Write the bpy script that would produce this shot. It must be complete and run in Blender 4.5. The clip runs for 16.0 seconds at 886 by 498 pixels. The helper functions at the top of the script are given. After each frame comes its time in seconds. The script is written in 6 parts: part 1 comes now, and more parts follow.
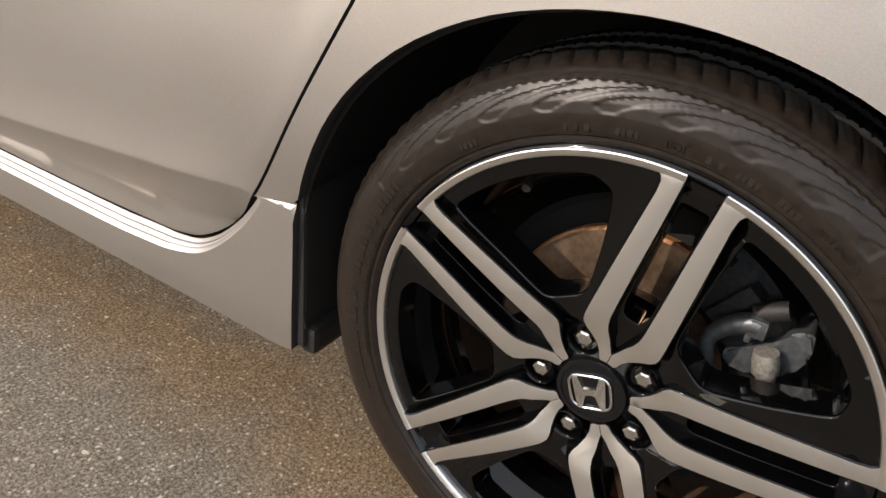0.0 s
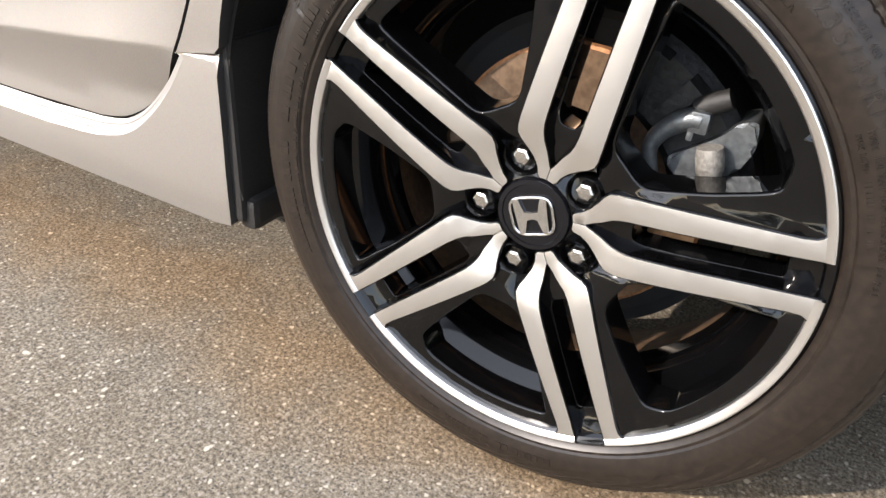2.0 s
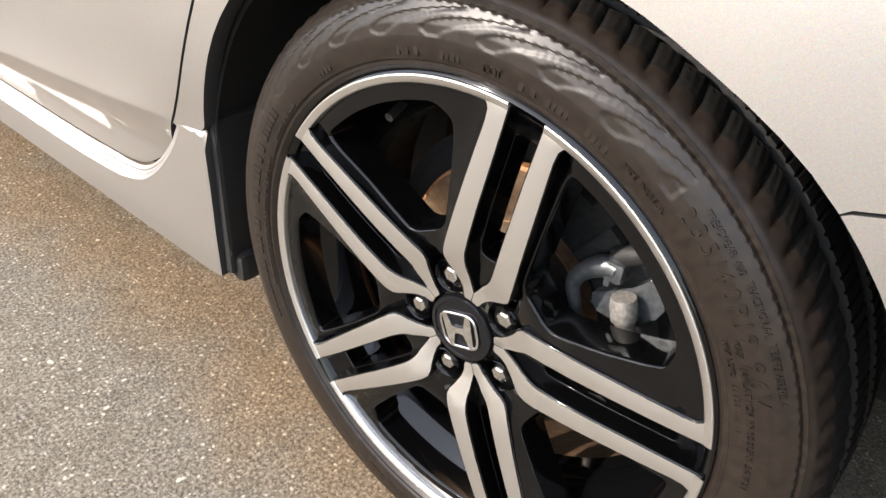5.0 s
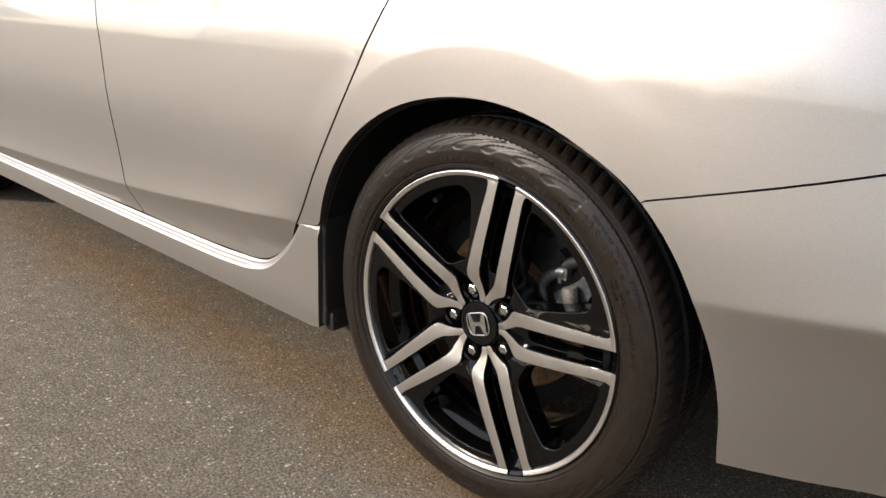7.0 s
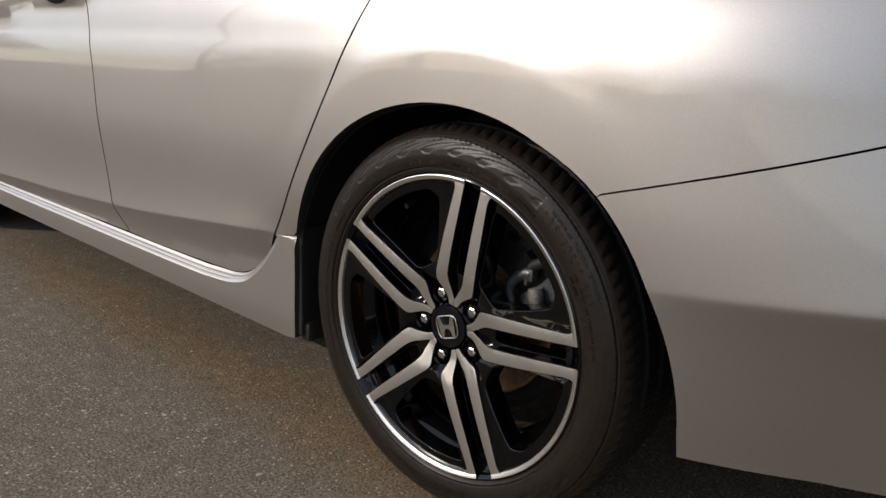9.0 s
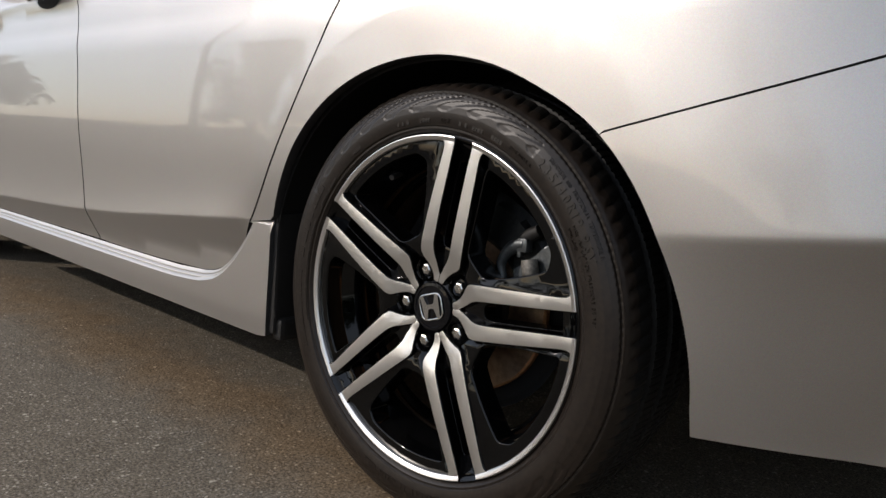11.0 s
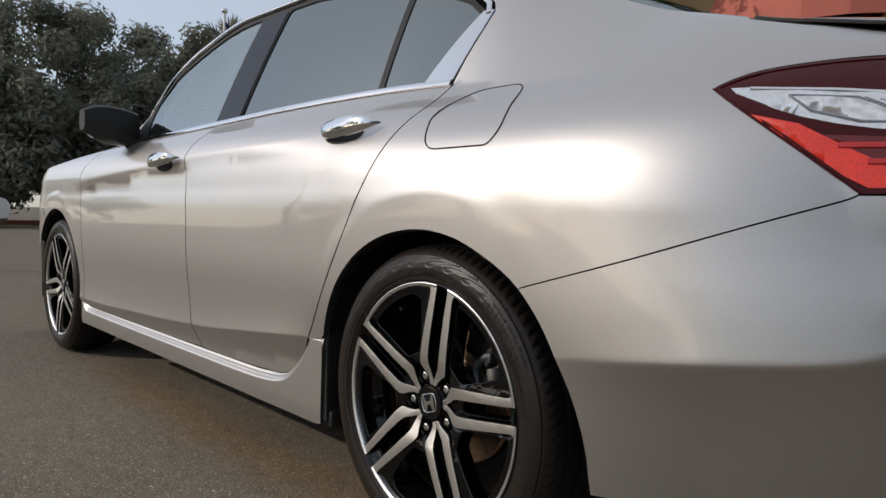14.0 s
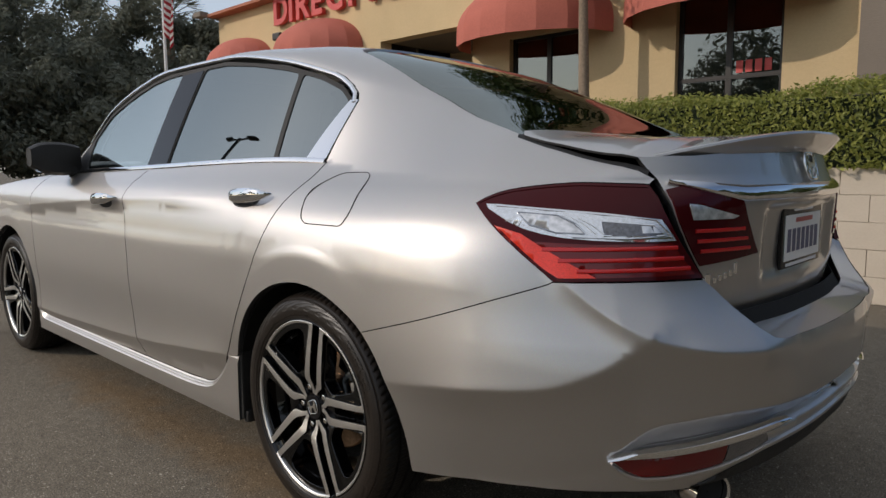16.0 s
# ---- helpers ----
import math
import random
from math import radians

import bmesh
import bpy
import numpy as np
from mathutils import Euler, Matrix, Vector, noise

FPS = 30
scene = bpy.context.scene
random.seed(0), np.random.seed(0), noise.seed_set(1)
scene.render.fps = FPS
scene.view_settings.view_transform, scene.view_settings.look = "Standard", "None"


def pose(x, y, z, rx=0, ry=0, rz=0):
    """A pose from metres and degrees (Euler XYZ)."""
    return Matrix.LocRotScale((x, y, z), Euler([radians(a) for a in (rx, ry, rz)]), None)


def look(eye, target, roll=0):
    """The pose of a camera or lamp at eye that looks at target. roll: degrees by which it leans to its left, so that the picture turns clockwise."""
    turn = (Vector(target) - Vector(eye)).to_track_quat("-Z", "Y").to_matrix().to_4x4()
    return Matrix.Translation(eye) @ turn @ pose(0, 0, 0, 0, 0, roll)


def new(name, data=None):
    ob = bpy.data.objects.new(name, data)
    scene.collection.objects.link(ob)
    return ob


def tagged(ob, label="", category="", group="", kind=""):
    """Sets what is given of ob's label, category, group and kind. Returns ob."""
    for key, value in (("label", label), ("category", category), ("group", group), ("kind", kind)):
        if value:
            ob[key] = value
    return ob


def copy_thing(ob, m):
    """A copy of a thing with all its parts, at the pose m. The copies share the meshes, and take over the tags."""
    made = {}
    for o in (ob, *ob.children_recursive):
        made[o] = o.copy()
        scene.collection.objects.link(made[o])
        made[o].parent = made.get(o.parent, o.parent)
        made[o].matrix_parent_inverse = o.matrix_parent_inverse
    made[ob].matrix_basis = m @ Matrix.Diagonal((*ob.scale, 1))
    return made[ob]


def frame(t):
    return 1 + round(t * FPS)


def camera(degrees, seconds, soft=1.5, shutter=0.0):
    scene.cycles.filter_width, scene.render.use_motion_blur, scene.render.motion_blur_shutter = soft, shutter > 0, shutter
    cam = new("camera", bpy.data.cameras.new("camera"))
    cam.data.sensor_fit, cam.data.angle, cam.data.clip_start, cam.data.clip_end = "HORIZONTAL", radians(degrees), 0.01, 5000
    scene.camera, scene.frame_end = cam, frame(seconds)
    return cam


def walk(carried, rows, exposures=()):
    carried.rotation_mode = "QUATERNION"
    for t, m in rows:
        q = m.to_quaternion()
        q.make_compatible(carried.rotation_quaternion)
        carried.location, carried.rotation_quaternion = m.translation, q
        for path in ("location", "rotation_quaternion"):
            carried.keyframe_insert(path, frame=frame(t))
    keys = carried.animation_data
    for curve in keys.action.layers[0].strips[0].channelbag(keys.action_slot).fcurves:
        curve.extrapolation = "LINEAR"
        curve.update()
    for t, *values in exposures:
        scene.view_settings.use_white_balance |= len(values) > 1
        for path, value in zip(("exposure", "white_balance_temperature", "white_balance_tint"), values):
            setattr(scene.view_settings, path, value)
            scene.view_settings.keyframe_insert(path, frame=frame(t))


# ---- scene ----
import collections

# ---------------------------------------------------------------- camera
cam = camera(65.67, 16.0)
# seconds, eye (x, y, z), heading to the left of +y, tilt up, lean
ROWS = [
    (0.0, 0.121, -0.534, 0.779, 29.08, -29.41, 6.93),
    (0.5, 0.134, -0.524, 0.751, 26.38, -30.23, 7.13),
    (1.0, 0.149, -0.538, 0.698, 26.28, -30.06, 6.48),
    (1.5, 0.168, -0.547, 0.646, 27.90, -29.34, 5.55),
    (2.0, 0.197, -0.535, 0.641, 27.57, -31.32, 4.45),
    (2.5, 0.248, -0.495, 0.644, 28.54, -32.49, 4.08),
    (3.0, 0.298, -0.447, 0.664, 31.30, -34.03, 3.62),
    (3.5, 0.323, -0.417, 0.698, 34.90, -36.62, 3.45),
    (4.0, 0.325, -0.409, 0.716, 35.20, -35.79, 3.74),
    (4.5, 0.311, -0.397, 0.740, 35.29, -35.89, 4.42),
    (5.0, 0.290, -0.406, 0.781, 37.00, -34.74, 4.98),
    (5.2, 0.280, -0.418, 0.791, 37.32, -34.56, 5.02),
    (7.3, 0.650, -0.838, 0.826, 40.10, -18.40, 2.00),
    (7.5, 0.667, -0.845, 0.835, 40.13, -18.54, 1.81),
    (8.0, 0.692, -0.855, 0.857, 40.00, -19.22, 1.70),
    (10.3, 0.644, -0.736, 0.585, 39.80, -8.60, 4.45),
    (10.5, 0.646, -0.740, 0.578, 39.74, -8.36, 4.50),
    (11.0, 0.652, -0.750, 0.564, 39.79, -8.00, 4.68),
    (11.5, 0.686, -0.764, 0.576, 42.00, -8.75, 3.59),
    (12.0, 0.733, -0.798, 0.568, 45.33, -7.60, 2.88),
    (12.5, 0.769, -0.805, 0.557, 46.74, -7.04, 3.02),
    (13.0, 0.836, -0.822, 0.579, 47.74, -6.36, 2.28),
    (13.5, 0.940, -0.871, 0.642, 47.96, -4.44, 1.41),
    (14.0, 1.053, -0.936, 0.726, 47.04, -2.78, 1.39),
    (14.5, 1.230, -1.001, 0.781, 47.09, -3.12, 0.26),
    (15.0, 1.438, -1.088, 0.888, 45.38, -4.81, -0.04),
    (15.5, 1.536, -1.113, 0.942, 44.55, -6.05, -0.04),
    (16.0, 1.587, -1.103, 1.014, 43.64, -6.77, -0.39),
]


def stand(x, y, z, yaw, pitch, roll):
    a, b = radians(yaw), radians(pitch)
    ahead = Vector((-math.sin(a) * math.cos(b), math.cos(a) * math.cos(b), math.sin(b)))
    return look((x, y, z), Vector((x, y, z)) + ahead, roll)


EXPOSURES = [(0.0, 0.23, 6710, 15), (1.5, 0.91, 6340, 14), (3.0, 1.44, 6240, 13), (5.0, 1.16, 6340, 13), (7.5, -0.33, 6680, 14), (8.0, -0.66, 6580, 14),
             (10.5, -0.77, 6270, 13), (11.5, -0.75, 6220, 13), (12.5, -0.97, 6290, 13), (14.5, -0.85, 6320, 12), (16.0, -0.87, 6370, 12)]
walk(cam, [(t, stand(*row)) for t, *row in ROWS], EXPOSURES)

# ---------------------------------------------------------------- sky and sun
SUN = Vector((-0.50, -0.72, 0.46)).normalized()
world = bpy.data.worlds.new("sky")
scene.world = world
world.use_nodes = True
wn, wl = world.node_tree.nodes, world.node_tree.links
sky = wn.new("ShaderNodeTexSky")
sky.sky_type, sky.sun_disc = "NISHITA", False
sky.sun_elevation = math.asin(SUN.z)
sky.sun_rotation = math.atan2(SUN.x, SUN.y)
sky.air_density, sky.dust_density, sky.ozone_density = 1.0, 1.0, 3.0
wn["Background"].inputs["Strength"].default_value = 0.15
# summer haze
way, up, low_part, power, haze = wn.new("ShaderNodeTexCoord"), wn.new("ShaderNodeSeparateXYZ"), wn.new("ShaderNodeMath"), wn.new("ShaderNodeMath"), wn.new("ShaderNodeMix")
wl.new(way.outputs["Generated"], up.inputs[0])
low_part.operation, low_part.use_clamp = "SUBTRACT", True
low_part.inputs[0].default_value = 1.0
wl.new(up.outputs["Z"], low_part.inputs[1])
power.operation = "POWER"
wl.new(low_part.outputs[0], power.inputs[0])
power.inputs[1].default_value = 1.2
glow, span, veil = wn.new("ShaderNodeVectorMath"), wn.new("ShaderNodeMapRange"), wn.new("ShaderNodeMath")
glow.operation = "DOT_PRODUCT"                # and brightest on the sun's side of the sky
wl.new(way.outputs["Generated"], glow.inputs[0])
glow.inputs[1].default_value = SUN
for key, v in (("From Min", -0.35), ("From Max", -0.03), ("To Min", 0.08), ("To Max", 1.0)):
    span.inputs[key].default_value = v
wl.new(glow.outputs["Value"], span.inputs["Value"])
veil.operation = "MULTIPLY"
thin = wn.new("ShaderNodeMath")               # thin smoke, brightest overhead
thin.operation = "MULTIPLY_ADD"
thin.inputs[1].default_value, thin.inputs[2].default_value = -0.50, 1.45
wl.new(power.outputs[0], thin.inputs[0])
wl.new(thin.outputs[0], veil.inputs[0])
wl.new(span.outputs[0], veil.inputs[1])
haze.data_type, haze.blend_type = "RGBA", "ADD"
wl.new(veil.outputs[0], haze.inputs[0])
haze.clamp_factor = False
wl.new(sky.outputs["Color"], haze.inputs[6])
haze.inputs[7].default_value = (4.0, 3.93, 3.58, 1)
wl.new(haze.outputs[2], wn["Background"].inputs["Color"])
sun = new("sun", bpy.data.lights.new("sun", "SUN"))
sun.data.energy, sun.data.angle, sun.data.color = 3.35, radians(0.6), (1.0, 0.89, 0.76)
sun.matrix_world = look((0, 0, 20), Vector((0, 0, 20)) - SUN)


# ---------------------------------------------------------------- materials
def material(name, base=(0.5, 0.5, 0.5), rough=0.5, metal=0.0, coat=0.0, **more):
    m = bpy.data.materials.new(name)
    m.use_nodes = True
    b = m.node_tree.nodes["Principled BSDF"]
    b.inputs["Base Color"].default_value = (*base, 1)
    b.inputs["Roughness"].default_value = rough
    b.inputs["Metallic"].default_value = metal
    b.inputs["Coat Weight"].default_value = coat
    b.inputs["Coat Roughness"].default_value = more.get("coat_rough", 0.03)
    b.inputs["Specular IOR Level"].default_value = more.get("spec", 0.5)
    if "transmission" in more:
        b.inputs["Transmission Weight"].default_value = more["transmission"]
    return m


def node(m, kind, **values):
    n = m.node_tree.nodes.new("ShaderNode" + kind)
    for key, v in values.items():
        n.inputs[key].default_value = v
    return n


def link(m, a, b):
    m.node_tree.links.new(a, b)


def surface(m):
    return m.node_tree.nodes["Principled BSDF"]


def coords(m, which="Object", scale=(1, 1, 1)):
    c, p = node(m, "TexCoord"), node(m, "Mapping")
    p.inputs["Scale"].default_value = scale
    link(m, c.outputs[which], p.inputs["Vector"])
    return p.outputs["Vector"]


def ramp(m, fac, stops):
    r = node(m, "ValToRGB")
    while len(r.color_ramp.elements) < len(stops):
        r.color_ramp.elements.new(0.5)
    for e, (pos, col) in zip(r.color_ramp.elements, stops):
        e.position, e.color = pos, (*col, 1)
    link(m, fac, r.inputs["Fac"])
    return r.outputs["Color"]


def mix(m, fac, a, b, kind="MIX"):
    n = m.node_tree.nodes.new("ShaderNodeMix")
    n.data_type, n.blend_type = "RGBA", kind
    for sock, v in ((n.inputs[0], fac), (n.inputs[6], a), (n.inputs[7], b)):
        if isinstance(v, bpy.types.NodeSocket):
            link(m, v, sock)
        else:
            sock.default_value = v if isinstance(v, (int, float)) else (*v, 1)
    return n.outputs[2]


def noisy(m, scale, detail=4.0, which="Object", rough=0.55):
    n = node(m, "TexNoise", Scale=scale, Detail=detail, Roughness=rough)
    link(m, coords(m, which), n.inputs["Vector"])
    return n.outputs["Fac"]


def bump(m, height, strength, distance=0.01, target="Normal"):
    n = node(m, "Bump", Strength=strength, Distance=distance)
    link(m, height, n.inputs["Height"])
    link(m, n.outputs["Normal"], surface(m).inputs[target])
    return n


def plain(name, base, rough=0.5, metal=0.0, coat=0.0, var=0.15, scale=20.0, relief=0.05, **more):
    """A surface with stains and grain at two scales."""
    m = material(name, base, rough, metal, coat, **more)
    big, fine = noisy(m, scale * 0.12, 3), noisy(m, scale * 4, 6)
    dark, light = tuple(c * (1 - var) for c in base), tuple(min(1, c * (1 + var)) for c in base)
    c = ramp(m, big, [(0.3, dark), (0.7, light)])
    c = mix(m, 0.35 * var / 0.15 if var < 0.4 else 0.8, c, ramp(m, fine, [(0.35, dark), (0.65, light)]))
    link(m, c, surface(m).inputs["Base Color"])
    if relief:
        bump(m, fine, relief, 0.004)
    return m


def car_paint():
    m = material("silver_metallic_paint", (0.535, 0.512, 0.488), 0.45, 1.0, 1.0, coat_rough=0.02)
    v = node(m, "TexVoronoi", Scale=1400.0)
    link(m, coords(m), v.inputs["Vector"])
    c = mix(m, 0.10, (0.535, 0.512, 0.488), v.outputs["Color"], "OVERLAY")
    link(m, c, surface(m).inputs["Base Color"])
    n = node(m, "NormalMap", Strength=0.06)
    link(m, v.outputs["Color"], n.inputs["Color"])
    dust = noisy(m, 7, 6)
    r = node(m, "MapRange")
    r.inputs["To Min"].default_value, r.inputs["To Max"].default_value = 0.42, 0.48
    link(m, dust, r.inputs["Value"])
    link(m, r.outputs["Result"], surface(m).inputs["Roughness"])
    return m


def asphalt():
    """Worn asphalt: grit of two sizes with dark pits between, sparse pale chips, a band of painted warm light and tan
    dirt beside the car.
    """
    m = material("worn_asphalt", (0.12, 0.115, 0.105), 0.92, spec=0.06)
    p = coords(m)
    grain = noisy(m, 190, 8, rough=0.78)
    c = ramp(m, grain, [(0.37, (0.050, 0.045, 0.038)), (0.47, (0.140, 0.127, 0.108)), (0.54, (0.195, 0.180, 0.160)), (0.64, (0.345, 0.312, 0.265))])
    big = ramp(m, noisy(m, 1.6, 5), [(0.3, (0.95, 0.90, 0.81)), (0.7, (1.12, 1.06, 0.95))])
    mid = ramp(m, noisy(m, 22, 5), [(0.3, (0.86, 0.85, 0.83)), (0.7, (1.12, 1.12, 1.12))])
    c = mix(m, 1.0, c, big, "MULTIPLY")
    c = mix(m, 1.0, c, mid, "MULTIPLY")
    warp = node(m, "TexNoise", Scale=90.0, Detail=3.0)      # broken stones: cells with bent edges
    link(m, p, warp.inputs["Vector"])
    bent = node(m, "VectorMath")
    bent.operation = "MULTIPLY_ADD"
    link(m, warp.outputs["Color"], bent.inputs[0])
    bent.inputs[1].default_value = (0.008, 0.008, 0.008)
    link(m, p, bent.inputs[2])
    for size, share, tone in ((170.0, 0.62, (0.29, 0.262, 0.224)), (240.0, 0.60, (0.065, 0.060, 0.055)), (140.0, 0.78, (0.45, 0.41, 0.335)), (90.0, 0.90, (0.53, 0.485, 0.40))):
        v = node(m, "TexVoronoi", Scale=size)
        link(m, bent.outputs[0], v.inputs["Vector"])
        pick = ramp(m, v.outputs["Color"], [(share, (0, 0, 0)), (share + 0.01, (1, 1, 1))])
        core = ramp(m, v.outputs["Distance"], [(0.28, (0.9, 0.9, 0.9)), (0.40, (0, 0, 0))])
        c = mix(m, mix(m, 1.0, pick, core, "MULTIPLY"), c, tone)
    # tan band beside the car: warm light off its side painted in, with dirt
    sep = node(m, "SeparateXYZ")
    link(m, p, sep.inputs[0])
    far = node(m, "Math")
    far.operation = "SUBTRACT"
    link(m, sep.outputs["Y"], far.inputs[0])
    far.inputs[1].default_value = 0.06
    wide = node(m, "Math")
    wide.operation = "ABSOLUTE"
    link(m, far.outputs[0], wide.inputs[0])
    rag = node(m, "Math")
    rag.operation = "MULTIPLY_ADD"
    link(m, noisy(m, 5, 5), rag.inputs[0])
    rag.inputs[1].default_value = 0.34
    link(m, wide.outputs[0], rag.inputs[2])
    warm_band = ramp(m, rag.outputs[0], [(0.20, (0.55, 0.55, 0.55)), (0.34, (0, 0, 0))])
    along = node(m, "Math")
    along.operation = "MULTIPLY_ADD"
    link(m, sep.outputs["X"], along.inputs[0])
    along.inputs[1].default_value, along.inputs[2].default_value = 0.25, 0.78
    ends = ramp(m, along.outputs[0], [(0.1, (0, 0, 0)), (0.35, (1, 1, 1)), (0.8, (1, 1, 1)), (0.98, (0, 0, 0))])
    warm_band = mix(m, 1.0, warm_band, ends, "MULTIPLY")
    c = mix(m, warm_band, c, mix(m, 1.0, c, (1.22, 0.88, 0.52), "MULTIPLY"))
    link(m, c, surface(m).inputs["Base Color"])
    bump(m, grain, 0.5, 0.004)
    return m


def machined():
    """Lathe-turned aluminium: fine rings about the wheel's axle."""
    m = material("machined_aluminium", (0.85, 0.84, 0.825), 0.33, 1.0, 0.35)
    w = node(m, "TexWave", Scale=190.0)
    w.wave_type, w.rings_direction = "RINGS", "Y"
    w.inputs["Distortion"].default_value = 0.6
    link(m, coords(m), w.inputs["Vector"])
    bump(m, w.outputs["Fac"], 0.045, 0.001)
    return m


def tint(name, colour, clear, ior=2.2):
    """A window pane: tinted see-through with a real reflection on top."""
    m = material(name)
    t = m.node_tree
    t.nodes.remove(surface(m))
    see, gloss, mx, fr = node(m, "BsdfTransparent"), node(m, "BsdfGlossy"), node(m, "MixShader"), node(m, "Fresnel", IOR=ior)
    see.inputs["Color"].default_value = (*[c * clear for c in colour], 1)
    gloss.inputs["Roughness"].default_value = 0.01
    gloss.inputs["Color"].default_value = (0.93, 1.0, 0.96, 1)
    link(m, fr.outputs[0], mx.inputs[0])
    link(m, see.outputs[0], mx.inputs[1])
    link(m, gloss.outputs[0], mx.inputs[2])
    link(m, mx.outputs[0], t.nodes["Material Output"].inputs["Surface"])
    return m


def rubber():
    m = plain("tyre_rubber", (0.0140, 0.0098, 0.0070), 0.40, var=0.45, scale=30, relief=0.04, spec=0.40)
    return m


def stucco(name, base):
    m = plain(name, base, 0.9, var=0.10, scale=6, relief=0.0)
    bump(m, noisy(m, 60, 6), 0.5, 0.01)
    return m


def leafy(name, dark, light):
    m = material(name, dark, 0.55)
    g = node(m, "NewGeometry")
    c = ramp(m, g.outputs["Random Per Island"], [(0.0, dark), (0.7, tuple((a + b) / 2 for a, b in zip(dark, light))), (1.0, light)])
    link(m, c, surface(m).inputs["Base Color"])
    thin, mx = node(m, "BsdfTranslucent"), node(m, "MixShader", Fac=0.45)
    link(m, c, thin.inputs["Color"])
    link(m, surface(m).outputs[0], mx.inputs[1])
    link(m, thin.outputs[0], mx.inputs[2])
    link(m, mx.outputs[0], m.node_tree.nodes["Material Output"].inputs["Surface"])
    return m


PAINT = car_paint()
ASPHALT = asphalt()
ALU = machined()
CHROME = material("chrome", (0.80, 0.80, 0.80), 0.06, 1.0)
GLOSS_BLACK = plain("gloss_black_enamel", (0.0018, 0.0018, 0.0020), 0.06, coat=0.0, var=0.3, scale=8, relief=0.0, spec=0.42)
PIANO = material("black_lacquer_trim", (0.006, 0.006, 0.007), 0.12, 0.0, 0.0, spec=0.30)
PLASTIC = plain("black_moulded_plastic", (0.014, 0.013, 0.012), 0.6, var=0.25, scale=60, relief=0.15)
# near-black for rubber seals, and for shade painted into panel gaps
SEAL_GAP = material("black_seal_and_gap_shade", (0.01, 0.01, 0.01), 0.7)
# near-black fill that stands in for shade inside gaps and the pipe
DARK = material("dark_inside_fill", (0.006, 0.006, 0.006), 0.9)
RUBBER = rubber()
# tread darkened to carry the shade under the arch; the flanks are browner
TREAD = plain("shaded_tread_rubber", (0.0085, 0.0078, 0.0070), 0.55, var=0.35, scale=40, relief=0.12, spec=0.3)
STEEL_GREY = plain("zinc_grey_casting", (0.14, 0.15, 0.155), 0.38, 0.7, var=0.3, scale=40, relief=0.2)
IRON = plain("cast_iron_grey", (0.020, 0.021, 0.022), 0.45, 0.5, var=0.35, scale=40, relief=0.25)
DUSTY = plain("dusty_alloy_casting", (0.22, 0.205, 0.18), 0.6, 0.3, var=0.35, scale=60, relief=0.3)
RUST = plain("rusty_iron", (0.36, 0.17, 0.07), 0.6, 0.3, var=0.45, scale=50, relief=0.3)
DISC = plain("worn_brake_disc", (0.50, 0.34, 0.22), 0.33, 0.9, var=0.3, scale=25, relief=0.05)
BARREL = plain("brake_dust_brown", (0.066, 0.038, 0.019), 0.6, var=0.5, scale=25, relief=0.1)
STEEL = material("plated_steel", (0.62, 0.60, 0.57), 0.25, 1.0)
GLASS_DARK = tint("privacy_glass", (0.55, 0.60, 0.62), 0.10, 3.4)
GLASS_CLEAR = tint("window_glass", (0.80, 0.90, 0.86), 0.85, 6.0)
LAMP_DARK = material("smoked_red_lens", (0.045, 0.0035, 0.005), 0.06, 0.0, 0.0, spec=0.22)
LAMP_RED = material("red_lens", (0.46, 0.016, 0.014), 0.20, 0.0, 0.4)
LAMP_MID = material("deep_red_lens", (0.115, 0.004, 0.004), 0.12, 0.0, 0.3)
LAMP_BRIGHT = plain("red_reflex", (0.72, 0.035, 0.015), 0.3, 0.0, 0.5, var=0.25, scale=80, relief=0.3)
LAMP_CLEAR = plain("clear_lens_reflector", (0.78, 0.80, 0.82), 0.20, 0.75, 1.0, var=0.18, scale=30, relief=0.06)
LAMP_FACET = plain("faceted_reflector", (0.80, 0.82, 0.84), 0.12, 0.6, 1.0, var=0.4, scale=14, relief=0.25)
LAMP_GREY = material("grey_bulb_cup", (0.30, 0.31, 0.33), 0.2, 0.9, 1.0)
LAMP_SMOKE = plain("smoked_grey_reflector", (0.16, 0.16, 0.17), 0.25, 0.7, 1.0, var=0.4, scale=40, relief=0.1)

# ---------------------------------------------------------------- the car's skin
YC = 0.925          # centre line of the car


def spline(x, pts):
    """Smooth (monotone) curve through (x, value) pairs."""
    n = len(pts)
    if x <= pts[0][0]:
        return pts[0][1]
    if x >= pts[-1][0]:
        return pts[-1][1]
    d = [(pts[i + 1][1] - pts[i][1]) / (pts[i + 1][0] - pts[i][0]) for i in range(n - 1)]
    i = 0
    while x > pts[i + 1][0]:
        i += 1

    def slope(k):
        if k == 0:
            return d[0]
        if k == n - 1:
            return d[-1]
        if d[k - 1] * d[k] <= 0:
            return 0.0
        h0, h1 = pts[k][0] - pts[k - 1][0], pts[k + 1][0] - pts[k][0]
        w0, w1 = 2 * h1 + h0, h1 + 2 * h0
        return (w0 + w1) / (w0 / d[k - 1] + w1 / d[k])
    h = pts[i + 1][0] - pts[i][0]
    t = (x - pts[i][0]) / h
    m0, m1 = slope(i) * h, slope(i + 1) * h
    return ((2 * t**3 - 3 * t**2 + 1) * pts[i][1] + (t**3 - 2 * t**2 + t) * m0 + (3 * t**2 - 2 * t**3) * pts[i + 1][1] + (t**3 - t**2) * m1)


